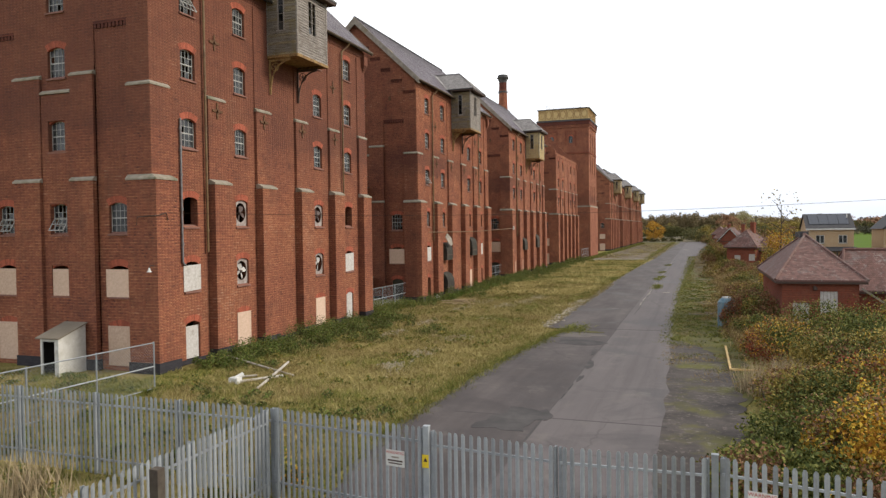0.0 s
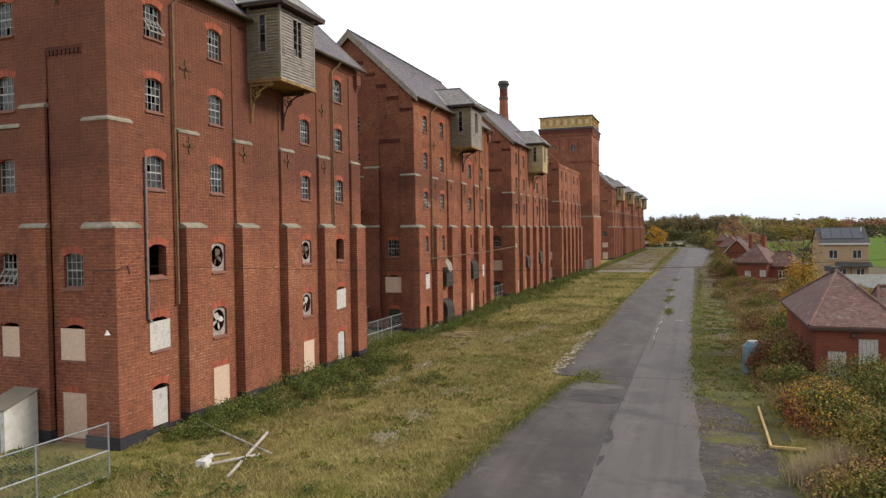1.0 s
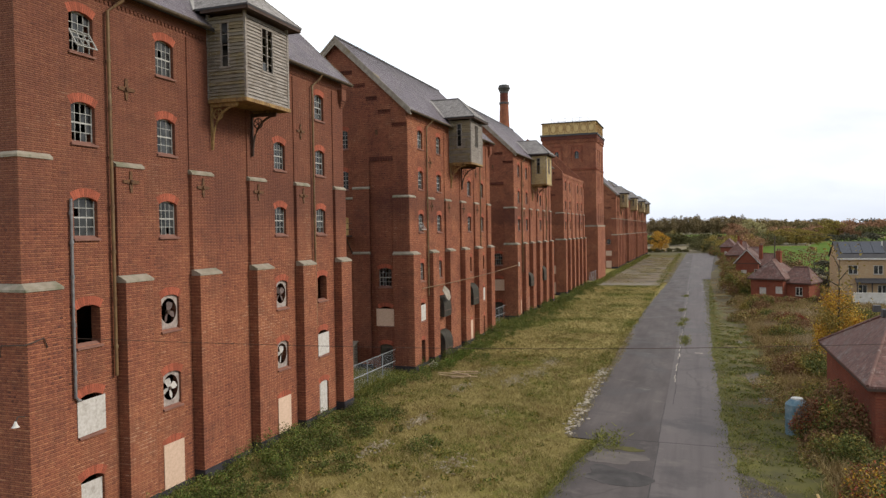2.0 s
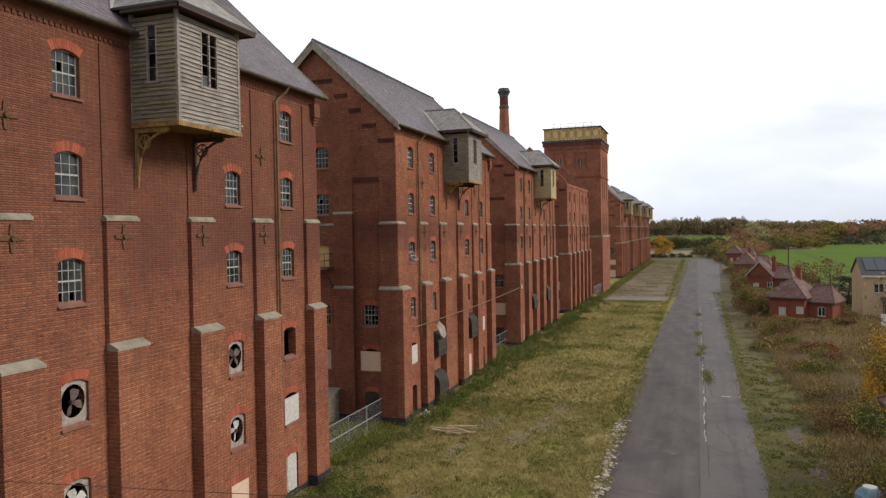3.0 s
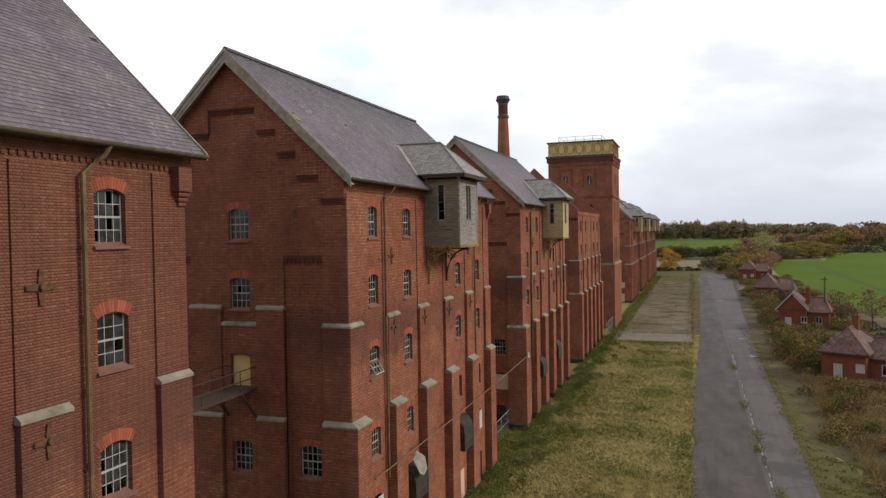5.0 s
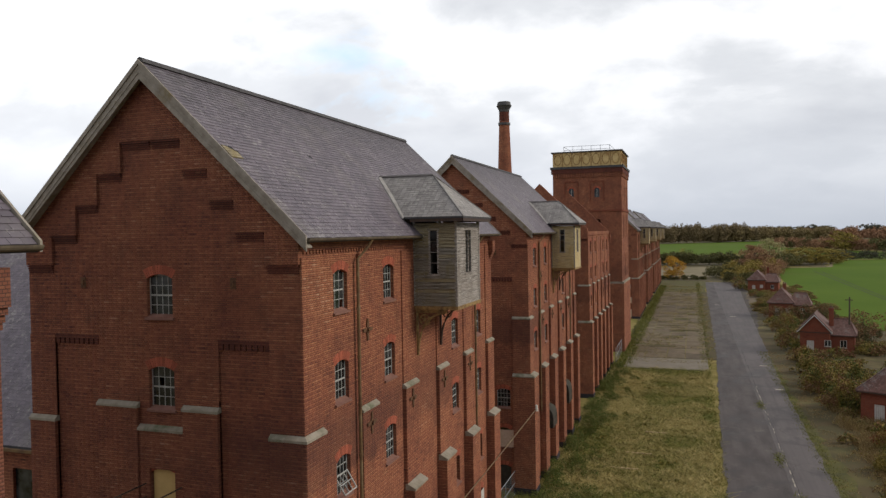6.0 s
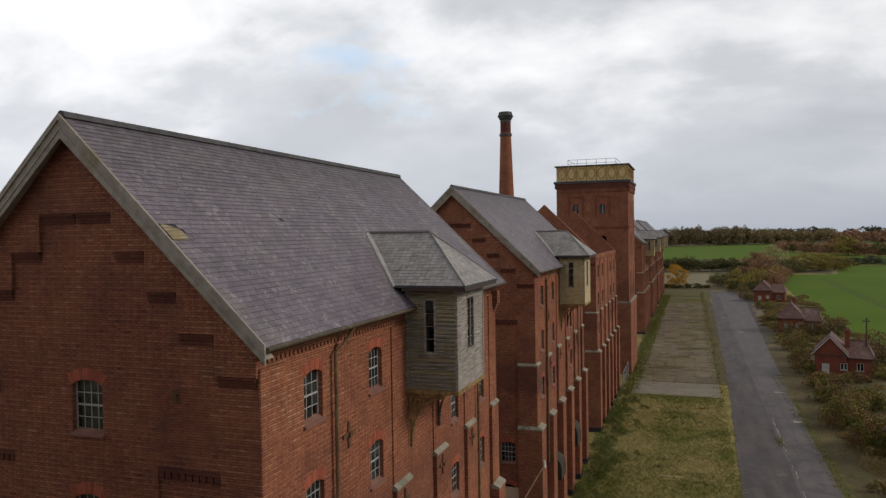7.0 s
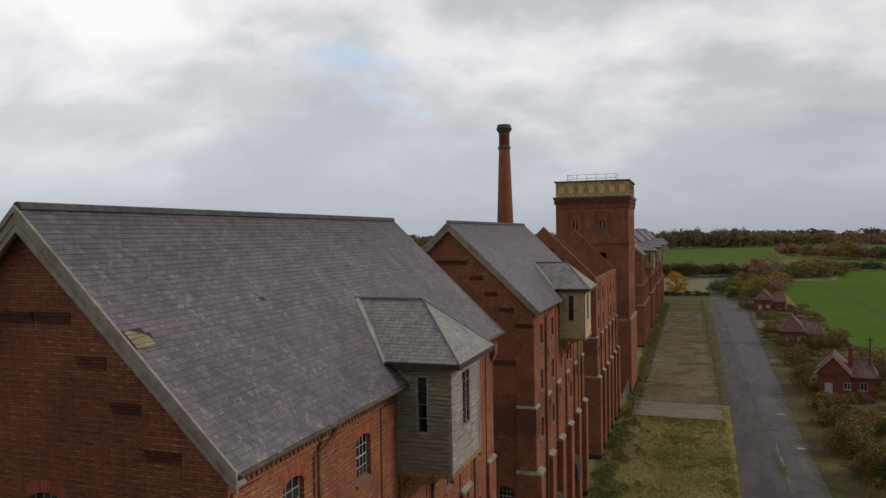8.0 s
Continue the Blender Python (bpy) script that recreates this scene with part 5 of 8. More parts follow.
def water_tower(y0):
    t = thing("water_tower", "square red brick tower crowned by a cream iron water tank", "tower", "", pose(0, y0, 0))
    x0, x1, d = -11.1, 0.95, 13.0
    holes = [(x - 0.45, x + 0.45, 27.3, 29.0) for x in (-7.8, -3.3)] + [(x - 0.6, x + 0.6, 20.6, 23.4) for x in (-7.8, -3.3)]
    part("wall", panel(x0, x1, 0, 31.6, holes, 0, 0.6), BRICK, t)
    side = panel(0.6, d, 0, 31.6, [(a - 0.45, a + 0.45, z, z + 4.2) for a in (3.2, 6.5, 9.8) for z in (13.0, 20.0, 25.2)], 0, 0.6)
    part("wall", side, BRICK, t, "", pose(x1, 0, 0, 0, 0, 90))
    part("wall", Mesh().box(x0, 0.6, 0, x0 + 0.6, d, 31.6).box(x0 + 0.6, d - 0.6, 0, x1 - 0.6, d, 31.6), BRICK, t)
    for x in (-7.8, -3.3):
        fr = Mesh().box(x - 1.25, -0.12, 26.6, x - 1.1, 0, 30.2).box(x + 1.1, -0.12, 26.6, x + 1.25, 0, 30.2).box(x - 1.1, -0.12, 30.05, x + 1.1, 0, 30.2)
        part("panel_moulding", fr, BRICK_RED, t)
        ob = part("window", Mesh().box(x - 0.45, 0.2, 27.3, x + 0.45, 0.24, 29.0), GLASS, t)
        part("glazing_bar", Mesh().box(x - 0.03, 0.15, 27.3, x + 0.03, 0.2, 29.0), SASH, ob)
        tagged(part("arch", TOWER_ARCH, None, ob, "", pose(x, 0, 28.57)), kind="stuff")
    for a in (3.2, 6.5, 9.8):
        for z in (13.0, 20.0, 25.2):
            part("window", Mesh().box(-0.45, 0.25, 0, 0.45, 0.3, 4.2), GLASS, t, "", pose(x1, 0, 0, 0, 0, 90) @ pose(a, 0, z))
    part("string_course", Mesh().box(x0 - 0.15, -0.15, 24.75, x1 + 0.15, d, 25.05), BRICK_RED, t)
    part("string_course", Mesh().box(x0 - 0.15, -0.15, 12.0, x1 + 0.35, d, 12.35), STONE, t)
    part("lower_stage", Mesh().box(x0 - 0.3, -0.3, 0, x1 + 0.3, d, 12.0), BRICK, t)
    me = Mesh()
    for i in range(26):
        a = x0 + 0.1 + (x1 - x0 - 0.2) * i / 26
        me.box(a, -0.2, 30.9, a + 0.28, 0, 31.6)
    for i in range(26):
        a = 0.1 + (d - 0.2) * i / 26
        me.box(x1, a, 30.9, x1 + 0.2, a + 0.28, 31.6)
    tagged(part("corbel_table", me, BRICK, t), kind="stuff")
    part("cornice", Mesh().box(x0 - 0.4, -0.4, 32.45, x1 + 0.4, d + 0.4, 32.85), LEAD, t, "dark projecting cornice")
    part("frieze", Mesh().box(x0 - 0.25, -0.25, 31.6, x1 + 0.25, d + 0.25, 32.45), BRICK_DARK, t)
    tank = part("tank", Mesh().box(x0 + 0.02, 0.0, 32.85, x1 - 0.02, d, 35.35), TANK_CREAM, t, "flaking cream cast-iron tank")
    for face in (0, 1):
        m = pose(x0, 0, 32.88) if face == 0 else pose(x1, 0, 32.88, 0, 0, 90)
        for i in range(7):
            a = 0.05 + (11.9 / 7) * (i + 0.5)
            ring = [(a + 0.62 * math.cos(6.2832 * s / 16), -0.03, 1.25 + 0.95 * math.sin(6.2832 * s / 16)) for s in range(17)]
            part("oval_rib", Mesh().tube(ring, 0.06, 5), TANK_RUST, tank, "", m)
            part("panel_rib", Mesh().box(a + 0.79, -0.08, 0.0, a + 0.91, 0, 2.45), TANK_RUST, tank, "", m)
    part("coping", Mesh().box(x0 - 0.25, -0.25, 35.35, x1 + 0.25, d + 0.25, 35.55), LEAD, t)
    rail = Mesh()
    for i in range(6):
        x = -9.4 + 8.2 * i / 5
        rail.tube([(x, 2.0, 35.5), (x, 2.0, 36.7)], 0.04, 5)
    for z in (36.05, 36.7):
        rail.tube([(-9.4, 2.0, z), (-1.2, 2.0, z)], 0.035, 5).tube([(-1.2, 2.0, z), (-1.2, 10, z)], 0.035, 5).tube([(-9.4, 2.0, z), (-9.4, 10, z)], 0.035, 5)
    part("railing", rail, GALV, t)


water_tower(144.6)


def chimney(x, y):
    c = thing("chimney", "tall tapering round red brick factory chimney with black cap", "chimney", "", pose(x, y, 0))
    part("shaft", Mesh().tube([(0, 0, 0), (0, 0, 22), (0, 0, 44.3)], 2.65, 24, 1.06), BRICK, c)
    part("band", Mesh().tube([(0, 0, 43.6), (0, 0, 44.1)], 1.25, 24), LEAD, c)
    part("neck", Mesh().tube([(0, 0, 44.1), (0, 0, 46.3)], 1.06, 24, 1.04), BRICK_DARK, c)
    part("neck", Mesh().tube([(0, 0, 46.3), (0, 0, 47.2)], 1.06, 24, 1.15), LEAD, c)
    part("cap", Mesh().tube([(0, 0, 46.9), (0, 0, 47.3), (0, 0, 47.6)], 1.2, 24, 1.62).tube([(0, 0, 47.6), (0, 0, 48.4)], 1.5, 24, 1.3), LEAD, c, "flared black cap")


chimney(-24.2, 161.5)


# ---- foliage ----
def leaf_mesh(name, pts, size, mat, rng, stretch=1.0, up=0.0):
    """Small leaves as single diamonds at the given points, turned at random; up: how far they lean upright."""
    pts = np.asarray(pts, dtype=float)
    n = len(pts)
    a = rng.normal(size=(n, 3))
    a[:, 2] = a[:, 2] * (1 - up) + up * 2.0
    a /= np.linalg.norm(a, axis=1)[:, None]
    b = np.cross(a, rng.normal(size=(n, 3)))
    b /= np.linalg.norm(b, axis=1)[:, None] + 1e-9
    sz = size * rng.uniform(0.55, 1.35, n)[:, None]
    v = np.empty((n, 4, 3))
    v[:, 0] = pts - a * sz * 0.5 * stretch
    v[:, 1] = pts + b * sz * 0.32
    v[:, 2] = pts + a * sz * 0.5 * stretch
    v[:, 3] = pts - b * sz * 0.32
    me = bpy.data.meshes.new(name)
    me.vertices.add(4 * n)
    me.vertices.foreach_set("co", v.ravel())
    me.loops.add(4 * n)
    me.loops.foreach_set("vertex_index", np.arange(4 * n, dtype=np.int32))
    me.polygons.add(n)
    me.polygons.foreach_set("loop_start", np.arange(0, 4 * n, 4, dtype=np.int32))
    me.update(calc_edges=True)
    me.validate()
    me.materials.append(mat)
    return me


def clump_points(blobs, n, rng, sub=0.38, fill=0.35):
    """Points in many small puffs spread over the upper skin of a few large blobs."""
    out = []
    vol = np.array([b[3] * b[4] + b[4] * b[5] + b[3] * b[5] for b in blobs], dtype=float)
    counts = np.maximum((n * vol / vol.sum()).astype(int), 8)
    for (cx, cy, cz, rx, ry, rz), c in zip(blobs, counts):
        k = max(7, int(c / 55))
        d = rng.normal(size=(k, 3))
        d[:, 2] = np.abs(d[:, 2]) * 1.1 - 0.25
        d /= np.linalg.norm(d, axis=1)[:, None]
        cen = d * rng.uniform(0.45, 1.0, k)[:, None] ** fill
        which = rng.integers(0, k, c)
        q = rng.normal(size=(c, 3))
        q *= (rng.uniform(0.15, 1.0, c) ** 0.5 * sub / (np.linalg.norm(q, axis=1) + 1e-9))[:, None]
        p = (cen[which] + q) * np.array([rx, ry, rz]) + np.array([cx, cy, cz])
        out.append(p)
    p = np.concatenate(out)
    return p[p[:, 2] > 0.04]


def bush(name, blobs, n, size, mats, label, category="bush", group="", seed=0, kind=""):
    """A bush of one or more leaf colours over a few bare stems."""
    rng = np.random.default_rng(seed)
    x, y = blobs[0][0], blobs[0][1]
    t = thing(name, label, category, group, pose(x, y, 0), kind)
    stems = Mesh()
    for b in blobs:
        for i in range(4):
            px, py = b[0] - x + rng.normal() * b[3] * 0.35, b[1] - y + rng.normal() * b[4] * 0.35
            stems.tube([(px * 0.8, py * 0.8, -0.05), (px, py, b[2] + b[5] * 0.5 * rng.uniform(0.6, 1.2))], 0.05, 5, 0.02)
    tagged(part("stems", stems, BARK, t), kind="stuff")
    pts = clump_points([(b[0] - x, b[1] - y, *b[2:]) for b in blobs], n, rng)
    tone = np.array([noise.noise(Vector(p) * 0.55) for p in pts]) + rng.normal(size=len(pts)) * 0.22
    order = np.argsort(tone)
    cut = 0
    for mat, share in mats:
        c = int(len(pts) * share)
        sel = order[cut:cut + c]
        cut += c
        if len(sel):
            tagged(part("leaves", leaf_mesh("leaves", pts[sel], size, mat, rng), None, t), kind="stuff")
    return t


def tree(name, x, y, h, r, mat, label, n=2500, size=0.35, seed=0, trunk=0.16, crown_from=0.3, group="", squash=1.0, category="tree"):
    """A tapered trunk with limbs and a gappy crown of leaf clumps."""
    rng = np.random.default_rng(seed)
    t = thing(name, label, category, group, pose(x, y, 0))
    me = Mesh()
    top = Vector((rng.normal() * 0.05 * h, rng.normal() * 0.05 * h, h * 0.86))
    me.tube([(0, 0, -0.1), tuple(top * 0.35), tuple(top * 0.7), tuple(top)], trunk, 7, trunk * 0.18)
    tips = []
    k = 13
    for i in range(k):
        s = crown_from + (0.95 - crown_from) * (i + 0.5) / k
        a = i * 2.4 + rng.uniform(-0.4, 0.4)
        reach = r * (0.55 + 0.6 * math.sin(math.pi * min(1.0, (s - crown_from) / (1 - crown_from) * 0.85 + 0.15))) * rng.uniform(0.65, 1.05)
        p0 = top * s
        p2 = p0 + Vector((math.cos(a) * reach, math.sin(a) * reach, h * rng.uniform(0.06, 0.16)))
        part("limb", Mesh().tube([tuple(p0), tuple(p0.lerp(p2, 0.5) + Vector((0, 0, h * 0.02))), tuple(p2)], trunk * 0.4, 5, trunk * 0.07), BARK, t)
        tips += [p2, p0.lerp(p2, 0.6)]
    tips.append(top)
    part("trunk", me, BARK, t)
    blobs = [(p.x, p.y, p.z, r * 0.42 * rng.uniform(0.7, 1.2), r * 0.42 * rng.uniform(0.7, 1.2), h * 0.11 * squash * rng.uniform(0.7, 1.3)) for p in tips]
    if crown_from < 0.16:
        blobs += [(r * 0.5 * math.cos(a), r * 0.5 * math.sin(a), h * 0.14, r * 0.55, r * 0.55, h * 0.22) for a in (0.3, 2.4, 4.5)]
    pts = clump_points(blobs, n, rng, 0.5)
    tagged(part("crown", leaf_mesh("crown", pts, size, mat, rng), None, t), kind="stuff")
    return t


def blades(name, pts, h, w, mat, rng, label="", lean=0.45):
    """Upright grass blades, one tapered face each."""
    pts = np.asarray(pts, dtype=float)
    n = len(pts)
    a = rng.uniform(0, 6.28319, n)
    side = np.stack([np.cos(a), np.sin(a), np.zeros(n)], 1)
    hh = h * rng.uniform(0.5, 1.4, n)
    tip = pts + np.stack([rng.normal(size=n) * lean, rng.normal(size=n) * lean, np.ones(n)], 1) * hh[:, None]
    ww = w * rng.uniform(0.6, 1.4, n)[:, None]
    v = np.empty((n, 3, 3))
    v[:, 0], v[:, 1], v[:, 2] = pts - side * ww, pts + side * ww, tip
    me = bpy.data.meshes.new(name)
    me.vertices.add(3 * n)
    me.vertices.foreach_set("co", v.ravel())
    me.loops.add(3 * n)
    me.loops.foreach_set("vertex_index", np.arange(3 * n, dtype=np.int32))
    me.polygons.add(n)
    me.polygons.foreach_set("loop_start", np.arange(0, 3 * n, 3, dtype=np.int32))
    me.update(calc_edges=True)
    me.validate()
    me.materials.append(mat)
    return tagged(new(name, me), label, "grass", "", "stuff")


# ---- fields, verges, slabs ----
flat_slab("field_near", [(64, 150), (48, 185), (44, 227), (44.6, 272), (47, 333), (54, 430), (81, 442), (96, 524), (126, 540), (420, 590), (420, 150)], 0.10, FIELD, "bright green winter crop field with tramlines", "field")
flat_slab("field_middle", [(92, 545), (126, 552), (430, 604), (520, 760), (165, 700), (124, 768), (98, 700)], 0.11, FIELD, "strip of green crop between two hedges", "field")
flat_slab("field_far", [(-300, 628), (-8, 628), (51, 655), (84, 702), (124, 744), (104, 870), (150, 990), (440, 1040), (500, 1180), (212, 1350), (87, 1224), (-22, 1114), (-300, 1090)], 0.15, FIELD, "bright green winter crop field beyond the hedge", "field")
flat_slab("far_scrubland", [(-2900, 1000), (-310, 1085), (-22, 1118), (87, 1228), (214, 1354), (505, 1185), (900, 1000), (2900, 1000), (2900, 4300), (-2900, 4300)], 0.12, MOOR, "brown rough land under the far woods", "ground")
flat_slab("hedge_bank", ragged([(-60, 446), (30, 442), (60, 452), (80, 446), (94, 530), (94, 640), (60, 652), (-8, 626), (-60, 626)], 4, 0.8, 14), 0.07, HEATH, "dark rough bank under the hedges", "ground")
flat_slab("dry_ground", ragged([(-8, 346), (18, 346), (25, 372), (25, 446), (-10, 452)], 4, 0.9, 4), 0.06, DRY, "dry sandy scrub ground past the road's end", "ground")
flat_slab("thicket_ground", ragged([(18, 326), (44, 322), (48, 350), (53, 430), (60, 450), (26, 446), (25, 372), (19, 350), (-6, 346), (-6, 330)], 3, 0.7, 15), 0.055, HEATH, "brown earth under the thicket", "ground")
flat_slab("yard_end_grass", ragged([(1.2, 272.4), (16.4, 272.4), (18.0, 324), (18, 331), (-4, 331)], 2, 0.4, 16), 0.045, MOSS, "mossy yellow-green grass at the end of the yard", "ground")
flat_slab("yard_edge", ragged([(14.4, 139.6), (16.6, 139.6), (17.4, 273), (14.4, 273)], 1.5, 0.25, 17), 0.03, HEATH, "dull weedy strip between yard and road", "verge")
flat_slab("wall_foot", ragged([(0.3, 139.6), (2.2, 139.6), (2.2, 273), (0.3, 273)], 1.5, 0.25, 18), 0.031, HEATH, "dark weedy strip along the foot of the walls", "verge")
flat_slab("field_track", ragged([(53.6, 428), (82, 440.5), (97, 523), (95.4, 525), (80.6, 443.5), (53.6, 432)], 3, 0.3, 19), 0.13, DRY, "pale trodden margin at the field corner", "track")
flat_slab("road_shoulder", ragged([(23.9, 160), (26.2, 189), (28.0, 215), (30.8, 270), (29.4, 300), (28.0, 318), (26.0, 300), (25.4, 245), (24.2, 200)], 2, 0.25, 20), 0.044, GRIT, "grey gritty shoulder beside the road", "road")
flat_slab("verge", ragged([(24.5, -8), (27.3, -6), (27.4, 12.2), (27.6, 26), (28.2, 43), (27.4, 62), (25.2, 80), (24.6, 107), (24.7, 150), (23.6, 150), (23.0, 97), (22.8, 55), (23.4, 21)], 1.5, 0.22, 5), 0.035, MOSS, "mossy yellow-green verge beside the road", "verge")
flat_slab("scrub_ground", ragged([(27.0, 22), (60, 18), (70, 95), (63, 160), (54, 190), (49.5, 217), (46, 262), (44, 300), (40, 330), (27.0, 328), (27.0, 322), (25.0, 235), (23.4, 150), (23.0, 107), (22.8, 80), (27.4, 62), (28.1, 43)], 3, 0.5, 6), 0.025, HEATH, "brown and green scrubland between road and cottages", "ground")
flat_slab("side_apron", ragged([(23.7, -9.5), (26.0, -8.5), (27.1, -0.5), (27.0, 8.0), (26.2, 13.5), (25.0, 17.0), (23.5, 18.5)], 0.5, 0.16, 7), 0.046, GRIT, "broken gritty apron with moss beside the road", "road")
flat_slab("cottage_yard", ragged([(27.5, 232), (32.5, 236), (31.5, 272), (29.0, 272)], 3, 0.4, 8), 0.045, YARD, "pale gravel yard before the cottages", "yard")
for x0, y0, x1, y1 in ((65.0, 263.4, 67.6, 400.8), (66.6, 263.4, 70.2, 397.0)):
    k0 = (x1 - x0) / (y1 - y0)
    flat_slab("field_tramline", [(x0 - 60 * k0, y0 - 60), (x0 - 60 * k0 + 0.5, y0 - 60), (x1 + 0.6, y1), (x1, y1)], 0.125, TYRE_TRACK, "dark wheel track across the crop", "track")


def broken_slab(x0, x1, y0, y1, nx, ny, seed, label):
    """A yard of cast concrete bays, each lying a little uneven."""
    rng = random.Random(seed)
    t = thing("concrete_yard", label, "yard", "", pose(x0, y0, 0), "structure")
    cx = [0.0] + [(x1 - x0) * (i + rng.uniform(-0.2, 0.2)) / nx for i in range(1, nx)] + [x1 - x0]
    cy = [0.0] + [(y1 - y0) * (j + rng.uniform(-0.3, 0.3)) / ny for j in range(1, ny)] + [y1 - y0]
    wob = [0.0] + [rng.uniform(-0.25, 0.25) for _ in range(nx)]
    for i in range(nx):
        for j in range(ny):
            ax, bx = cx[i], cx[i + 1]
            ay, by = cy[j] + wob[i], cy[j + 1] + wob[i]
            g = rng.uniform(0.02, 0.09)
            c = [(ax + g, ay + rng.uniform(0.02, 0.14)), (bx - rng.uniform(0.02, 0.1), ay + g), (bx - g, by - rng.uniform(0.02, 0.14)), (ax + rng.uniform(0.02, 0.1), by - g)]
            z = [0.05 + rng.uniform(0, 0.035) for _ in c]
            part("slab", Mesh().prism([(p[0], p[1], -0.1) for p in c], (0, 0, 0.15 + rng.uniform(0.0, 0.03))), YARD, t)
    return t


broken_slab(1.9, 14.7, 139.5, 272.0, 4, 26, 3, "cracked concrete yard with moss in the joints")
single("concrete_strip", Mesh().box(2.3, 129.6, -0.1, 14.8, 139.3, 0.09), CONCRETE, "pale plain concrete strip across the grass", "slab", kind="structure")

yr = random.Random(23)
for i in range(60):
    flat_slab("dirt_patch", blot(yr.uniform(3.4, 13), yr.uniform(142, 270), yr.uniform(1.0, 3.4), yr.uniform(0.35, 1.5), 200 + i, 20), 0.086 + 0.0004 * i, (HEATH, MOSS, HEATH, DRY)[i % 4], "earth and moss washed over the yard concrete", "dirt", 0.05)

# road joints, patches and weeds
for i, (x, y, rx, ry) in enumerate(((20.25, 8.7, 0.22, 1.3), (20.1, -1.9, 0.3, 0.8), (20.3, 5.2, 0.14, 0.8), (19.95, 12.5, 0.16, 1.1), (20.9, 58.2, 0.3, 1.5), (20.45, 68.5, 0.22, 1.6))):
    flat_slab("pothole", blot(x, y, rx, ry, 50 + i), 0.059, TAR, "broken hole along the joint of the road", "pothole", 0.05)
flat_slab("road_silt", blot(18.3, 18.7, 1.7, 1.1, 62), 0.056, SILT, "pale silt dried on the asphalt", "silt", 0.05)
flat_slab("road_puddle", blot(18.6, 15.9, 1.7, 1.5, 63), 0.059, TAR, "dark damp hollow in the asphalt", "damp patch", 0.05)
flat_slab("road_puddle", ragged([(17.9, -4.2), (19.7, -4.0), (20.2, -1.0), (18.6, -0.9)], 0.4, 0.12, 66), 0.0595, TAR, "dark patched square in the old asphalt", "damp patch", 0.05)
for i, (x, y, rx, ry) in enumerate(((26.1, 40.8, 0.7, 2.2), (25.8, 59.0, 0.6, 0.9), (26.3, 33.5, 0.5, 1.4))):
    flat_slab("verge_slab", blot(x, y, rx, ry, 170 + i), 0.048, SILT, "bare grey concrete showing through the moss", "slab", 0.05)
flat_slab("road_moss", blot(18.45, 20.3, 1.2, 0.45, 61), 0.062, MOSS, "moss grown along the road joint", "moss", 0.05)
joint = Mesh()
for y in range(-8, 150, 3):
    o = 0.05 * math.sin(y * 1.7)
    x = 20.1 if y < 30 else 20.55
    joint.box(x + o, y, 0.02, x + o + 0.05 + 0.03 * math.sin(y), y + 3.0, 0.054)
for y in (-2.1, 22.0, 126.6, 161.0):
    joint.box(16.7, y, 0.02, 24.4, y + 0.07, 0.054)
worn = Mesh()
wj = random.Random(31)
for y in np.arange(38.0, 120.0, 1.1):
    if wj.random() < 0.6:
        x = 20.47 + 0.05 * math.sin(y * 1.7) + wj.uniform(-0.05, 0.05)
        worn.box(x, y, 0.02, x + wj.uniform(0.04, 0.11), y + wj.uniform(0.5, 1.6), 0.0535)
single("worn_joint_edge", worn, RUBBLE, "pale broken edge along the open road joint", "road joint", kind="structure")
single("road_joint", joint, TAR, "open tarred joints between the asphalt lanes", "road joint", kind="structure")
for x, y, w, d in ((21.84, 51.23, 0.7, 0.35), (22.3, 135.7, 1.3, 0.5), (22.82, 118.35, 0.9, 0.5), (20.99, 201.9, 1.4, 0.6), (18.37, 230.46, 1.2, 0.7)):
    single("road_marking", Mesh().box(x, y, 0.03, x + w, y + d, 0.055), RUBBLE, "faded pale patch of old paint", "marking", kind="structure")


def scatter(n, x0, x1, y0, y1, rng, avoid=()):
    p = np.stack([rng.uniform(x0, x1, n), rng.uniform(y0, y1, n), np.zeros(n)], 1)
    keep = np.ones(n, bool)
    for a, b, c, d in avoid:
        keep &= ~((p[:, 0] > a) & (p[:, 0] < b) & (p[:, 1] > c) & (p[:, 1] < d))
    return p[keep]


rg = np.random.default_rng(5)


def patchy(n, area, rng, scale, lo, hi, avoid=()):
    """Spots kept where a slow noise lies between lo and hi, so that they gather in patches."""
    c = scatter(n, *area, rng, avoid)
    f = np.array([noise.noise(Vector((p[0] * scale, p[1] * scale, 7.0))) for p in c])
    return c[(f > lo) & (f < hi)]


def tufts(spots, per, spread, rng):
    q = np.repeat(spots, per, axis=0)
    q[:, :2] += rng.normal(size=(len(q), 2)) * spread
    return q


YARD_SIDE = (0.7, 15.6, -11, 62)
blades("dry_grass", tufts(patchy(17000, YARD_SIDE, rg, 0.21, -0.22, 1.0), 9, 0.13, rg), 0.17, 0.014, GRASS, rg, "dry yellow grass tufts over the verge", 0.8)
blades("dry_grass", tufts(patchy(5000, YARD_SIDE, rg, 0.35, 0.0, 1.0), 8, 0.10, rg), 0.26, 0.010, GRASS, rg, "bleached seed grass standing in patches", 0.4)
blades("green_grass", tufts(patchy(15000, YARD_SIDE, rg, 0.21, -1.0, -0.02), 9, 0.13, rg), 0.15, 0.014, GRASS_GREEN, rg, "short green grass among the dry tufts", 0.8)
blades("russet_grass", tufts(patchy(5000, YARD_SIDE, rg, 0.28, 0.12, 1.0), 9, 0.14, rg), 0.22, 0.014, GRASS_RUSSET, rg, "patches of russet dead grass on the verge", 0.6)
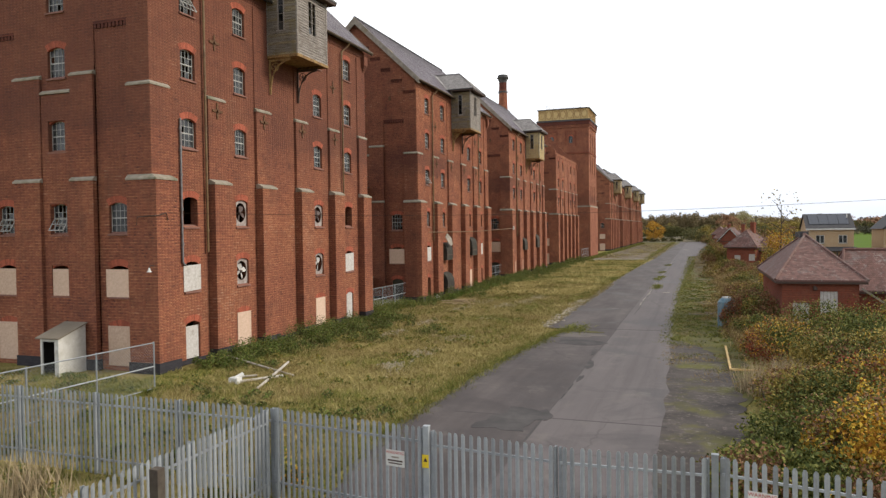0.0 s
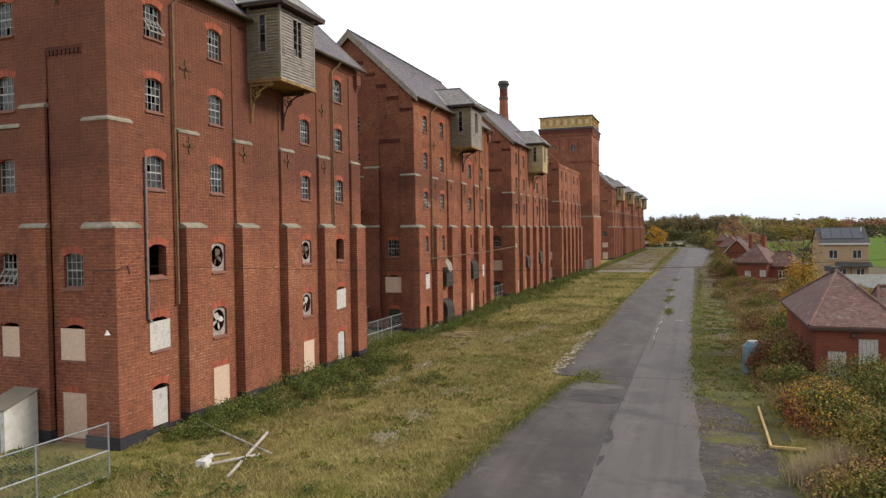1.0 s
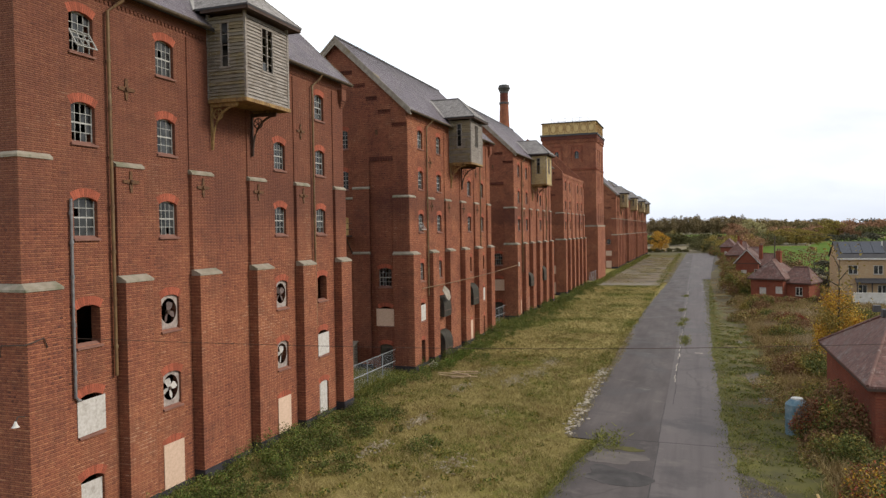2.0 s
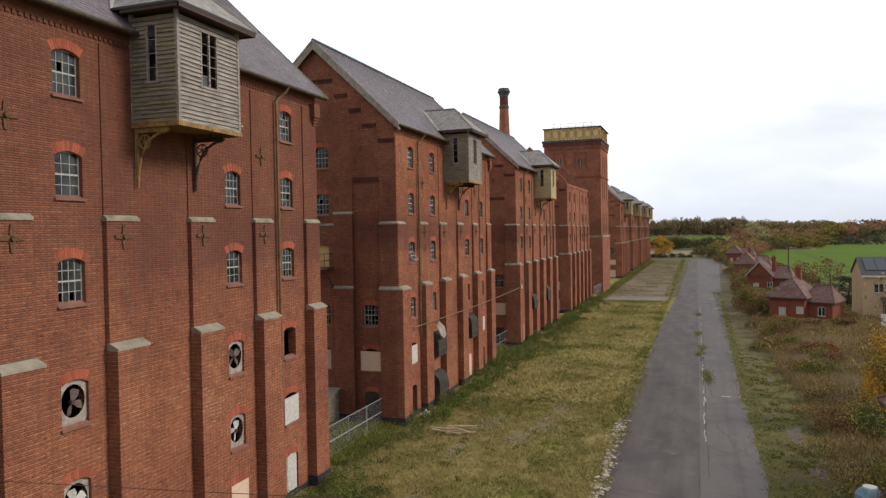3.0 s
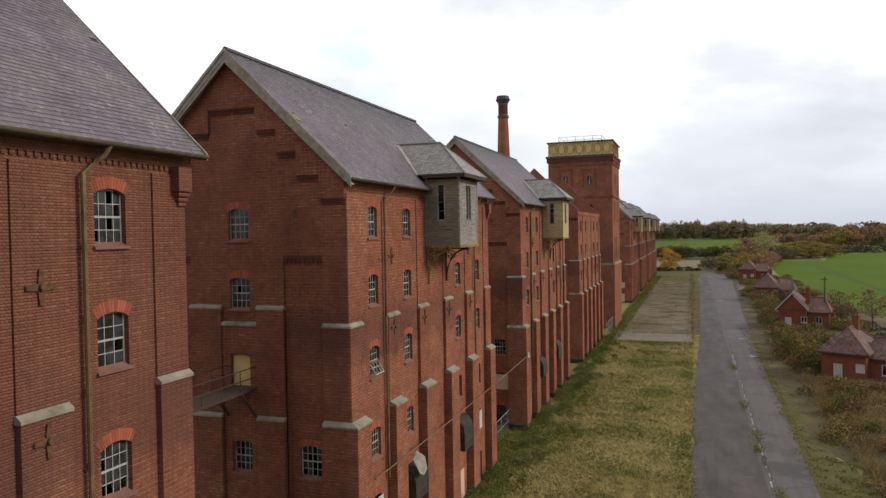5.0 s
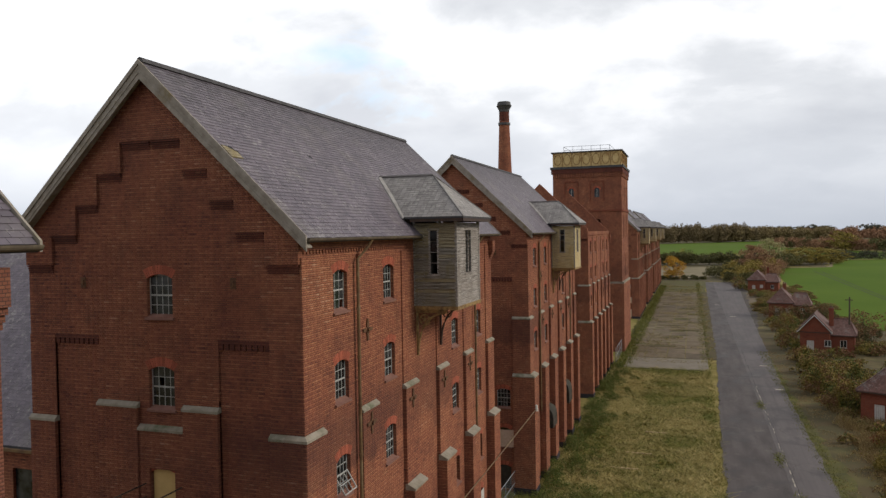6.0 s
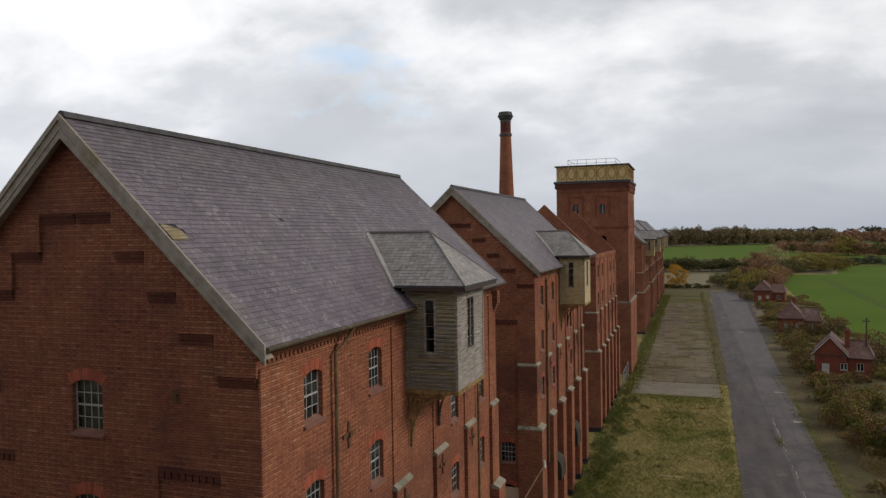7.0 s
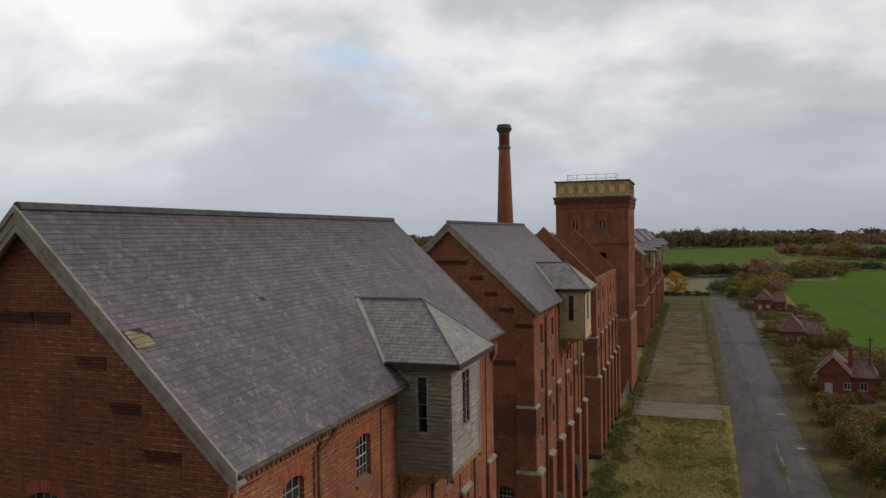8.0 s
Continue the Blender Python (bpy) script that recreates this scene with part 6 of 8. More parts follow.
blades("dry_grass", tufts(patchy(15000, (0.8, 14.8, 46, 130), rg, 0.16, -0.22, 1.0), 7, 0.2, rg), 0.24, 0.035, GRASS_PALE, rg, "dry yellow grass tufts before the malthouses", 1.7)
blades("green_grass", tufts(patchy(9000, (0.8, 14.8, 62, 130), rg, 0.16, -1.0, 0.12), 7, 0.2, rg), 0.22, 0.035, GRASS_GREEN, rg, "green grass before the malthouses", 1.7)
blades("green_grass", tufts(patchy(3600, (23.7, 28.2, 8, 72), rg, 0.3, -1.0, 0.0), 7, 0.16, rg), 0.12, 0.02, GRASS_GREEN, rg, "short green grass on the road verge", 0.8)
blades("dry_grass", tufts(patchy(20000, (27.6, 46.0, 14, 112), rg, 0.25, -0.25, 1.0), 8, 0.2, rg), 0.66, 0.022, GRASS_RUSSET, rg, "rough russet grass behind the verge", 0.5)
blades("dry_grass", tufts(patchy(4200, (23.8, 28.4, 6, 150), rg, 0.4, 0.0, 1.0), 8, 0.16, rg), 0.12, 0.02, GRASS_RUSSET, rg, "dry russet grass among the moss of the verge", 1.2)
blades("gap_grass", tufts(patchy(2600, (-12, 1.0, 25.8, 36.2), rg, 0.4, -0.3, 1.0), 8, 0.16, rg), 0.4, 0.016, GRASS_GREEN, rg, "rank grass in the gap between two malthouses", 0.6)
blades("gap_grass", tufts(patchy(2000, (-12, 1.0, 61.6, 72.2), rg, 0.4, -0.3, 1.0), 8, 0.16, rg), 0.4, 0.02, GRASS_GREEN, rg, "rank grass in the gap between two malthouses", 0.6)
blades("yard_grass", tufts(patchy(3600, (-12, 15, -28, -0.4), rg, 0.3, 0.0, 1.0), 9, 0.13, rg), 0.26, 0.016, GRASS, rg, "rough grass inside the steel fence", 0.5)
blades("yard_grass", tufts(patchy(7500, (-12, 15, -28, -0.4), rg, 0.3, -1.0, 0.12), 9, 0.13, rg), 0.2, 0.016, GRASS_GREEN, rg, "green weeds inside the steel fence", 0.6)
blades("dry_grass", tufts(scatter(1900, 13.8, 15.1, 40, 318, rg), 6, 0.25, rg), 0.2, 0.035, GRASS_GREEN, rg, "grass strip along the road edge", 0.8)
blades("green_grass", tufts(scatter(1900, 23.2, 24.5, 16, 150, rg), 6, 0.16, rg), 0.14, 0.025, GRASS_GREEN, rg, "grass creeping over the road edge", 0.8)
blades("green_grass", tufts(scatter(2200, 0.9, 3.0, 128, 300, rg), 6, 0.35, rg), 0.4, 0.05, GRASS_GREEN, rg, "weeds along the wall foot")
blades("yard_weeds", tufts(patchy(5000, (1.9, 16.0, 135, 300), rg, 0.12, -0.02, 1.0), 6, 0.3, rg), 0.2, 0.05, GRASS, rg, "weeds in the joints of the concrete yard", 0.8)


edge = np.array([(16.3, -12.0), (15.5, -7.0), (15.4, 0.0), (15.6, 5.5), (15.8, 8.8), (16.2, 12.7), (16.7, 18.2), (17.1, 21.2)])
ey = rg.uniform(-12, 21.2, 1500)
ep = np.stack([np.interp(ey, edge[:, 1], edge[:, 0]) + rg.normal(size=1500) * 0.28 - 0.3, ey, np.zeros(1500)], 1)
blades("green_grass", tufts(ep, 9, 0.14, rg), 0.16, 0.015, GRASS_GREEN, rg, "green grass creeping over the broken asphalt edge", 0.9)
blades("dry_grass", tufts(ep[::3] - np.array([0.5, 0, 0]), 9, 0.16, rg), 0.2, 0.014, GRASS, rg, "yellow grass along the broken asphalt edge", 0.7)


def gravel(spots, seed):
    """Bare pale patches where broken stone lies open in the grass."""
    rng = np.random.default_rng(seed)
    for x, y, rx, ry, n in spots:
        me = Mesh()
        for _ in range(int(n * 0.4)):
            px, py = x + rng.normal() * rx * 0.5, y + rng.normal() * ry * 0.5
            r, a = rng.uniform(0.05, 0.12), rng.uniform(0, 6.28)
            ring = [(px + r * math.cos(a + 1.257 * k) * rng.uniform(0.7, 1.2), py + r * math.sin(a + 1.257 * k) * rng.uniform(0.7, 1.2)) for k in range(5)]
            top = (px, py, rng.uniform(0.08, 0.13))
            for k in range(5):
                (ax, ay), (bx, by) = ring[k], ring[(k + 1) % 5]
                me.poly([(ax, ay, 0.05), (bx, by, 0.05), top])
        single("gravel_patch", me, GRAVEL, "pale broken stone lying open in the grass", "gravel", kind="stuff")


gravel(((10.7, 9.7, 0.7, 1.5, 420), (6.2, 22.6, 0.6, 2.0, 420), (10.7, 5.8, 0.7, 1.1, 320), (5.9, 16.7, 0.6, 1.6, 300), (10.7, 15.5, 0.8, 1.5, 220), (10.2, 44.0, 1.0, 2.0, 300),
        (9.0, 35.5, 0.9, 2.2, 380), (9.9, 38.9, 0.8, 2.0, 330), (6.2, 38.4, 0.7, 2.4, 340), (5.8, 31.9, 0.6, 2.0, 280), (8.2, -3.6, 0.5, 1.2, 160)), 41)


def weed_clumps(name, spots, label, mats, size, seed, dense=1.0):
    """Low leafy weeds in many small heaps."""
    rng = np.random.default_rng(seed)
    blobs = [(x, y, 0.0, r, r * rng.uniform(0.7, 1.4), h) for x, y, r, h in spots]
    pts = clump_points(blobs, sum(int(dense * (260 * b[3] * b[4] + 40)) for b in blobs), rng, 0.4)
    pick_ = rng.integers(0, len(mats), len(pts))
    for i, mat in enumerate(mats):
        tagged(new(name, leaf_mesh(name, pts[pick_ == i], size, mat, rng)), label, "weeds", "", "stuff")


wc = random.Random(17)
weed_clumps("dock_weed", [(wc.uniform(2, 14.5), wc.uniform(-8, 60), wc.uniform(0.2, 0.7), wc.uniform(0.12, 0.32)) for _ in range(150)], "dark dock and nettle clumps in the grass", (LEAF_GREEN, GRASS_GREEN, GRASS_GREEN, LEAF_OCHRE), 0.12, 71)
weed_clumps("dock_weed", [(wc.uniform(3, 14.8), wc.uniform(-24, -12.5), wc.uniform(0.3, 0.8), wc.uniform(0.2, 0.6)) for _ in range(45)], "rank green weeds and dead stems outside the fence", (LEAF_GREEN, NETTLE, LEAF_OCHRE, GRASS_RUSSET), 0.12, 77, 2.0)
weed_clumps("dock_weed", [(wc.uniform(2, 14.5), wc.uniform(60, 130), wc.uniform(0.3, 0.8), wc.uniform(0.12, 0.3)) for _ in range(26)], "dark dock and nettle clumps in the grass", (LEAF_GREEN, LEAF_OCHRE), 0.2, 72)
weed_clumps("nettle_bank", [(0.7 + abs(wc.gauss(0, 1.5)), y + wc.uniform(-0.5, 0.5), wc.uniform(0.4, 1.05), wc.uniform(0.3, 1.1)) for y in np.arange(2.5, 131, 0.5) if wc.random() < 0.8 and not 24.6 < y < 36.8 or wc.random() < 0.5], "dark green nettles banked along the wall foot", (NETTLE, NETTLE, LEAF_HEDGE, GRASS_GREEN), 0.08, 73, 5.0)
weed_clumps("nettle_bank", [(1.6 + abs(wc.gauss(0, 0.6)), y + wc.uniform(-0.5, 0.5), wc.uniform(0.4, 0.8), wc.uniform(0.3, 0.6)) for y in np.arange(40.0, 58.0, 0.9)], "bright green nettles spreading from the wall foot", (NETTLE, GRASS_GREEN, LEAF_NETTLE), 0.09, 78, 4.0)
weed_clumps("nettle_bank", [(1.0 + abs(wc.gauss(0, 2.2)), y + wc.uniform(-0.5, 0.5), wc.uniform(0.4, 0.9), wc.uniform(0.2, 0.6)) for y in np.arange(3.0, 24.0, 0.35)], "dark green nettles and docks by the wall", (NETTLE, LEAF_GREEN, LEAF_HEDGE), 0.09, 79, 4.0)
weed_clumps("dock_weed", [(wc.uniform(-8, 14.5), wc.uniform(-11, -1.2), wc.uniform(0.2, 0.7), wc.uniform(0.12, 0.4)) for _ in range(90)], "dark docks in the grass inside the fence", (LEAF_GREEN, NETTLE, LEAF_HEDGE), 0.11, 80, 2.0)
weed_clumps("bracken", [(wc.uniform(26.6, 46), wc.uniform(16, 118), wc.uniform(0.5, 1.5), wc.uniform(0.3, 0.9)) for _ in range(230)], "russet bracken and low bramble on rough ground", (LEAF_BROWN, LEAF_OCHRE, GRASS_RUSSET, GRASS_RUSSET, GRASS), 0.11, 74, 2.2)
weed_clumps("bracken", [(26.6 + max(0.0, y - 130) * 0.022 + wc.uniform(0, 18), y, wc.uniform(0.7, 2.0), wc.uniform(0.3, 1.0)) for y in [wc.uniform(75, 300) for _ in range(330)]], "dull green and russet undergrowth round the cottages", (LEAF_BROWN, LEAF_OCHRE, LEAF_GREEN, GRASS_RUSSET), 0.19, 75, 2.2)
weed_clumps("moss_cushion", [(wc.uniform(24.4, 28.0), wc.uniform(17, 75), wc.uniform(0.3, 0.9), wc.uniform(0.06, 0.18)) for _ in range(150)], "low yellow-green moss and clover on the verge", (GRASS_GREEN, GRASS_GREEN, LEAF_GREEN), 0.1, 76)
for x, y, r, n in ((28.08, 4.67, 0.9, 900), (29.14, 6.56, 0.7, 500), (8.73, -13.91, 0.8, 260), (11.61, -14.87, 0.9, 240), (30.77, 50.45, 1.6, 900), (32.2, 58.21, 1.5, 900), (34.0, 63.0, 1.8, 900), (30.2, 68.0, 1.5, 700), (33.5, 44.0, 1.5, 700), (36.0, 54.0, 2.0, 900), (31.5, 78.0, 1.8, 700), (35.0, 82.0, 2.0, 700)):
    q = np.zeros((n, 3))
    q[:, :2] = rg.normal(size=(n, 2)) * r * 0.5 + np.array([x, y])
    blades("straw_clump", q, 1.0, 0.02, REED, rg, "clump of tall bleached straw", 0.25)
for x, y in ((20.87, 57.92), (20.82, 60.35), (20.28, 71.79), (20.2, 108.85), (20.06, 87.32), (17.87, 21.49), (17.1, 21.66), (20.55, 76.0)):
    q = np.zeros((420, 3))
    q[:, :2] = rg.normal(size=(420, 2)) * np.array([0.24, 1.1]) + np.array([x, y])
    blades("joint_weeds", q, 0.14, 0.045, GRASS_GREEN, rg, "weeds in a joint of the road", 1.3)

# ---- brambles and bushes on the cottage side ----
GREENS = ((LEAF_GREEN, 0.55), (LEAF_OCHRE, 0.17), (LEAF_AUTUMN, 0.10), (LEAF_BROWN, 0.12), (BERRY, 0.06))
VERDANT = ((LEAF_GREEN, 0.55), (GRASS_GREEN, 0.27), (LEAF_BROWN, 0.18))
FIERY = ((LEAF_AUTUMN, 0.60), (GRASS_GREEN, 0.24), (LEAF_BROWN, 0.16))
RUSSET = ((LEAF_BROWN, 0.42), (LEAF_GREEN, 0.33), (LEAF_OCHRE, 0.25))
DULL = ((LEAF_GREEN, 0.40), (LEAF_OCHRE, 0.34), (LEAF_BROWN, 0.26))
br = random.Random(8)
for i, (x, y, r, h, mats, n) in enumerate((
        (30.22, 13.69, 2.4, 1.7, GREENS, 9000), (33.1, 16.51, 2.8, 2.0, VERDANT, 9000), (36.47, 18.62, 3.2, 2.2, GREENS, 7000), (31.64, 8.8, 2.6, 1.9, RUSSET, 9000),
        (35.01, 11.25, 3.0, 2.1, GREENS, 8000), (29.9, 2.84, 1.9, 1.3, DULL, 6500), (32.59, 3.32, 2.6, 1.8, GREENS, 8500), (35.95, 4.77, 3.0, 2.0, VERDANT, 6000),
        (28.73, -2.46, 1.6, 1.0, VERDANT, 5000), (30.7, -3.3, 2.1, 1.8, FIERY, 8000), (34.01, -2.46, 2.6, 1.9, FIERY, 7000), (27.95, -7.76, 1.5, 1.0, VERDANT, 5000),
        (30.63, -8.72, 2.1, 1.5, FIERY, 6000), (29.5, -6.2, 1.3, 1.7, FIERY, 4000), (28.83, 25.27, 1.5, 2.1, RUSSET, 5000), (28.65, 29.04, 1.5, 1.9, RUSSET, 4500), (28.24, 21.57, 1.2, 1.2, DULL, 3500),
        (34.09, 21.57, 2.2, 1.3, GREENS, 4500), (40.3, 14.18, 3.4, 2.3, GREENS, 5000), (38.93, 22.88, 2.8, 1.9, GREENS, 4000), (39.3, -0.05, 3.0, 2.2, GREENS, 4000))):
    blobs = [(x + br.uniform(-0.6, 0.6) * r, y + br.uniform(-0.6, 0.6) * r, h * 0.25, r * br.uniform(0.6, 0.95), r * br.uniform(0.6, 0.95), h * br.uniform(0.6, 0.95)) for _ in range(4)]
    bush("bramble_bush", blobs, int(n * 2.5), 0.115, mats, "tangled bramble bush turning yellow and russet", group="brambles by the road", seed=20 + i)
for i, (x, y, r, h, mats, n) in enumerate((
        (29.82, 42.69, 2.0, 1.7, DULL, 3500), (30.29, 50.45, 2.2, 1.2, RUSSET, 2500), (29.79, 62.09, 2.2, 1.3, DULL, 2500), (31.7, 69.85, 2.6, 1.5, RUSSET, 2500), (29.48, 77.62, 1.8, 1.4, DULL, 2200),
        (29.09, 85.38, 1.9, 2.0, RUSSET, 2500), (30.71, 92.18, 1.8, 1.6, DULL, 2200), (28.94, 108.85, 2.3, 3.4, DULL, 3200), (28.57, 116.51, 2.4, 3.6, DULL, 3200), (29.84, 123.86, 2.6, 3.2, DULL, 3000), (29.2, 131.47, 2.0, 2.6, RUSSET, 2200),
        (32.74, 128.59, 2.6, 3.0, DULL, 2600), (35.11, 118.35, 2.8, 3.0, DULL, 2400), (29.8, 139, 1.6, 1.8, RUSSET, 1800), (29.32, 165.87, 2.0, 2.4, RUSSET, 1800), (30.51, 177.25, 2.4, 3.4, DULL, 2000), (32.94, 186.73, 2.2, 3.0, DULL, 1800),
        (35.77, 171.56, 2.4, 2.6, RUSSET, 1800), (38.13, 162.07, 2.0, 2.8, DULL, 1700), (30.46, 222.82, 2.2, 2.0, DULL, 1400), (30.7, 255.24, 2.4, 2.4, DULL, 1400), (28.35, 287.39, 2.6, 2.6, DULL, 1300), (28.1, 308.27, 3.2, 3.6, RUSSET, 1300),
        (35.07, 62.09, 3.0, 1.6, DULL, 2600), (38.89, 75.68, 3.2, 2.0, DULL, 2400), (37.02, 48.51, 3.0, 1.6, RUSSET, 2600), (42.76, 58.21, 3.6, 2.2, DULL, 2200), (41.82, 42.69, 3.0, 2.2, DULL, 2200), (37.52, 123.86, 3.0, 2.6, DULL, 1900))):
    blobs = [(x + br.uniform(-0.5, 0.5) * r, y + br.uniform(-0.7, 0.7) * r, h * 0.3, r * br.uniform(0.55, 0.9), r * br.uniform(0.55, 0.9), h * br.uniform(0.5, 0.8)) for _ in range(3)]
    bush("scrub_bush", blobs, int(n * 2.2), 0.13 if y < 100 else 0.19, mats, "dull green and russet scrub bush on rough ground", group="scrub along the road", seed=60 + i)

bush("berry_bush", [(28.0, 24.7, 0.8, 1.0, 0.7, 1.3), (29.4, 25.2, 0.8, 1.2, 1.0, 1.3), (27.5, 24.5, 0.4, 0.7, 0.5, 0.9), (28.6, 24.2, 0.4, 1.0, 0.7, 0.8)], 10000, 0.11, ((LEAF_GREEN, 0.4), (BERRY, 0.25), (LEAF_BROWN, 0.35)), "tangled bush with dark red autumn leaves", seed=92)
bush("corner_shrub", [(14.9, -11.3, 0.35, 0.45, 0.45, 0.7), (15.2, -11.0, 0.2, 0.35, 0.4, 0.45)], 1500, 0.11, ((GRASS_GREEN, 0.6), (LEAF_AUTUMN, 0.25), (LEAF_GREEN, 0.15)), "yellow-green shrub at the foot of the fence corner", seed=91)

for i, (x, y, r, h) in enumerate(((31.0, 97.6, 1.3, 1.5), (34.2, 97.0, 1.5, 1.2), (38.5, 98.2, 1.6, 1.3), (28.8, 141, 2.0, 2.4), (31.5, 145.5, 1.5, 1.4), (35.0, 147.0, 1.8, 1.5), (28.6, 152, 1.6, 2.2), (29.5, 187, 2.0, 2.0), (33.0, 190.5, 1.6, 1.5), (28.6, 158, 1.8, 2.0), (40.5, 150, 2.2, 2.6))):
    bush("scrub_bush", [(x, y, h * 0.3, r, r * 0.8, h * 0.7), (x + r * 0.6, y + 0.4, h * 0.2, r * 0.7, r * 0.7, h * 0.5)], 1800, 0.24, RUSSET if i % 3 else DULL, "dull green and russet scrub bush by a cottage wall", group="scrub along the road", seed=130 + i)

for i, (x, y, r, h) in enumerate(((30.6, 199.0, 2.2, 3.2), (33.6, 198.0, 2.4, 3.0), (36.6, 197.5, 2.2, 3.4), (39.4, 199.5, 2.0, 3.0), (41.5, 204.0, 2.2, 3.2), (41.0, 160.0, 2.2, 3.4), (43.0, 168.0, 2.4, 3.6))):
    bush("thorn_thicket", [(x, y, h * 0.35, r, r * 0.8, h * 0.65), (x + r * 0.5, y + 0.5, h * 0.3, r * 0.7, r * 0.7, h * 0.5)], 2400, 0.22, ((LEAF_HEDGE, 0.6), (LEAF_BROWN, 0.4)), "dark half-bare thorn thicket against a cottage", group="thicket by the cottages", seed=150 + i)

bush("golden_bush", [(32.7, 46.2, 3.2, 1.5, 1.5, 3.1), (33.7, 46.8, 2.2, 1.2, 1.2, 2.3), (31.9, 45.8, 2.0, 1.1, 1.2, 2.1)], 9000, 0.15, ((LEAF_AUTUMN, 0.65), (LEAF_OCHRE, 0.35)), "tall golden thicket round the birch", seed=96)
bush("golden_bush", [(33.2, 52.0, 0.5, 1.1, 1.0, 0.9), (34.2, 52.6, 0.4, 0.8, 0.8, 0.7)], 3500, 0.13, ((LEAF_AUTUMN, 0.6), (LEAF_OCHRE, 0.4)), "small golden-leaved bush in the rough grass", seed=93)
bush("russet_bush", [(31.2, 72.5, 0.6, 1.5, 1.4, 1.0), (32.6, 73.4, 0.5, 1.2, 1.1, 0.8)], 4500, 0.13, ((BERRY, 0.35), (LEAF_BROWN, 0.65)), "dark red-brown bush in the rough grass", seed=94)
bush("russet_bush", [(30.4, 93.0, 0.7, 1.5, 1.2, 1.1), (31.8, 93.8, 0.6, 1.2, 1.1, 0.9)], 4500, 0.15, ((LEAF_BROWN, 0.6), (BERRY, 0.2), (LEAF_OCHRE, 0.2)), "red-brown bush before the cottage", seed=95)

# ---- trees ----
tree("birch_tree", 32.6, 46.3, 10.2, 2.0, LEAF_OCHRE, "thin half-bare birch tree with yellow autumn leaves", 420, 0.2, 1, 0.12, 0.22)
tree("field_maple", 4.71, 337.58, 9.5, 4.2, LEAF_AUTUMN, "rounded field maple in orange-yellow autumn leaf", 8000, 0.32, 2, 0.25, 0.15)
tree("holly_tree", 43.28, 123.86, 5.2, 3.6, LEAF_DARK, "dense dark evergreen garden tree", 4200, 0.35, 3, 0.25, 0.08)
tree("thorn_tree", 45.79, 154.48, 7.0, 2.6, LEAF_BROWN, "half-bare thorn tree at the field edge", 1100, 0.3, 4, 0.14, 0.25)
tree("thorn_tree", 42.47, 165.87, 6.0, 2.2, LEAF_BROWN, "half-bare thorn tree at the field edge", 900, 0.3, 5, 0.14, 0.25)
tree("russet_tree", 40.5, 392.0, 13.0, 6.5, LEAF_THORN, "broad russet-brown autumn tree by the field", 12000, 0.45, 6, 0.5, 0.12)
tree("pale_willow", 50.5, 425.0, 16.0, 5.5, LEAF_WILLOW, "tall pale silver-green willow", 9000, 0.45, 7, 0.5, 0.12)
for i, (x, y, h, r) in enumerate(((62, 462, 9, 7), (70, 468, 10, 8), (79, 474, 10.5, 8), (88, 482, 9, 8))):
    tree("willow_tree", x, y, h * 0.95, r * 0.9, LEAF_OCHRE, "low spreading willow in ochre leaf", 8000, 0.5, 11 + i, 0.5, 0.06, "willows at the field corner")
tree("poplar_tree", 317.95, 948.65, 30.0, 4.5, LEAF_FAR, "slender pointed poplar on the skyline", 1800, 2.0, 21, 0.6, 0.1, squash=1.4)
tree("oak_tree", 140.0, 728.0, 17.0, 10.0, LEAF_OCHRE, "rounded green-gold oak in the hedge", 3500, 1.3, 22, 0.6, 0.15)


def wood(name, spots, mat, label, size, per, seed, h0, h1, squeeze=0.5):
    """A far belt of trees: many crowns of leaves over trunks, past counting."""
    rng = np.random.default_rng(seed)
    blobs = []
    for x, y in spots:
        h = rng.uniform(h0, h1)
        for _ in range(3):
            blobs.append((x + rng.normal() * h * 0.16, y + rng.normal() * h * 0.16, h * rng.uniform(0.35, 0.7), h * squeeze * rng.uniform(0.5, 0.9), h * squeeze * rng.uniform(0.5, 0.9), h * rng.uniform(0.26, 0.36)))
        blobs.append((x, y, h * 0.2, h * squeeze * 0.9, h * squeeze * 0.9, h * 0.25))
    pts = clump_points(blobs, per * len(spots), rng, 0.5, 0.6)
    return tagged(new(name, leaf_mesh(name, pts, size, mat, rng)), label, "woodland", "", "stuff")


wr = random.Random(4)


def belt(x0, y0, x1, y1, n, jit):
    return [(x0 + (x1 - x0) * (i + wr.random()) / n + wr.uniform(-jit, jit), y0 + (y1 - y0) * (i + wr.random()) / n + wr.uniform(-jit, jit)) for i in range(n)]


wood("hedge", belt(-16, 466, 50, 470, 34, 3), LEAF_HEDGE, "overgrown dark hedge past the road's end", 0.69, 700, 31, 6, 9, 0.7)
wood("hedge", belt(-4, 470, 46, 474, 7, 3), LEAF_OCHRE, "ochre scrub in the hedge past the road's end", 0.6, 600, 51, 6, 9, 0.7)
wood("hedge", belt(27.94, 336.82, 49.11, 387.41, 14, 3), LEAF_OCHRE, "ochre scrub at the corner of the yard", 0.55, 839, 32, 4, 8, 0.7)
wood("hedge", belt(22, 344, 34, 400, 16, 4), LEAF_HEDGE, "dark thicket past the road's end", 0.5, 700, 52, 4, 7, 0.7)
wood("hedge", belt(40, 345, 56, 440, 22, 4), LEAF_THORN, "red-brown thicket beside the field", 0.5, 600, 53, 4, 8, 0.6)
wood("hedge", belt(44, 400, 66, 462, 14, 4), LEAF_HEDGE, "dark thicket beside the field", 0.55, 600, 54, 5, 9, 0.6)
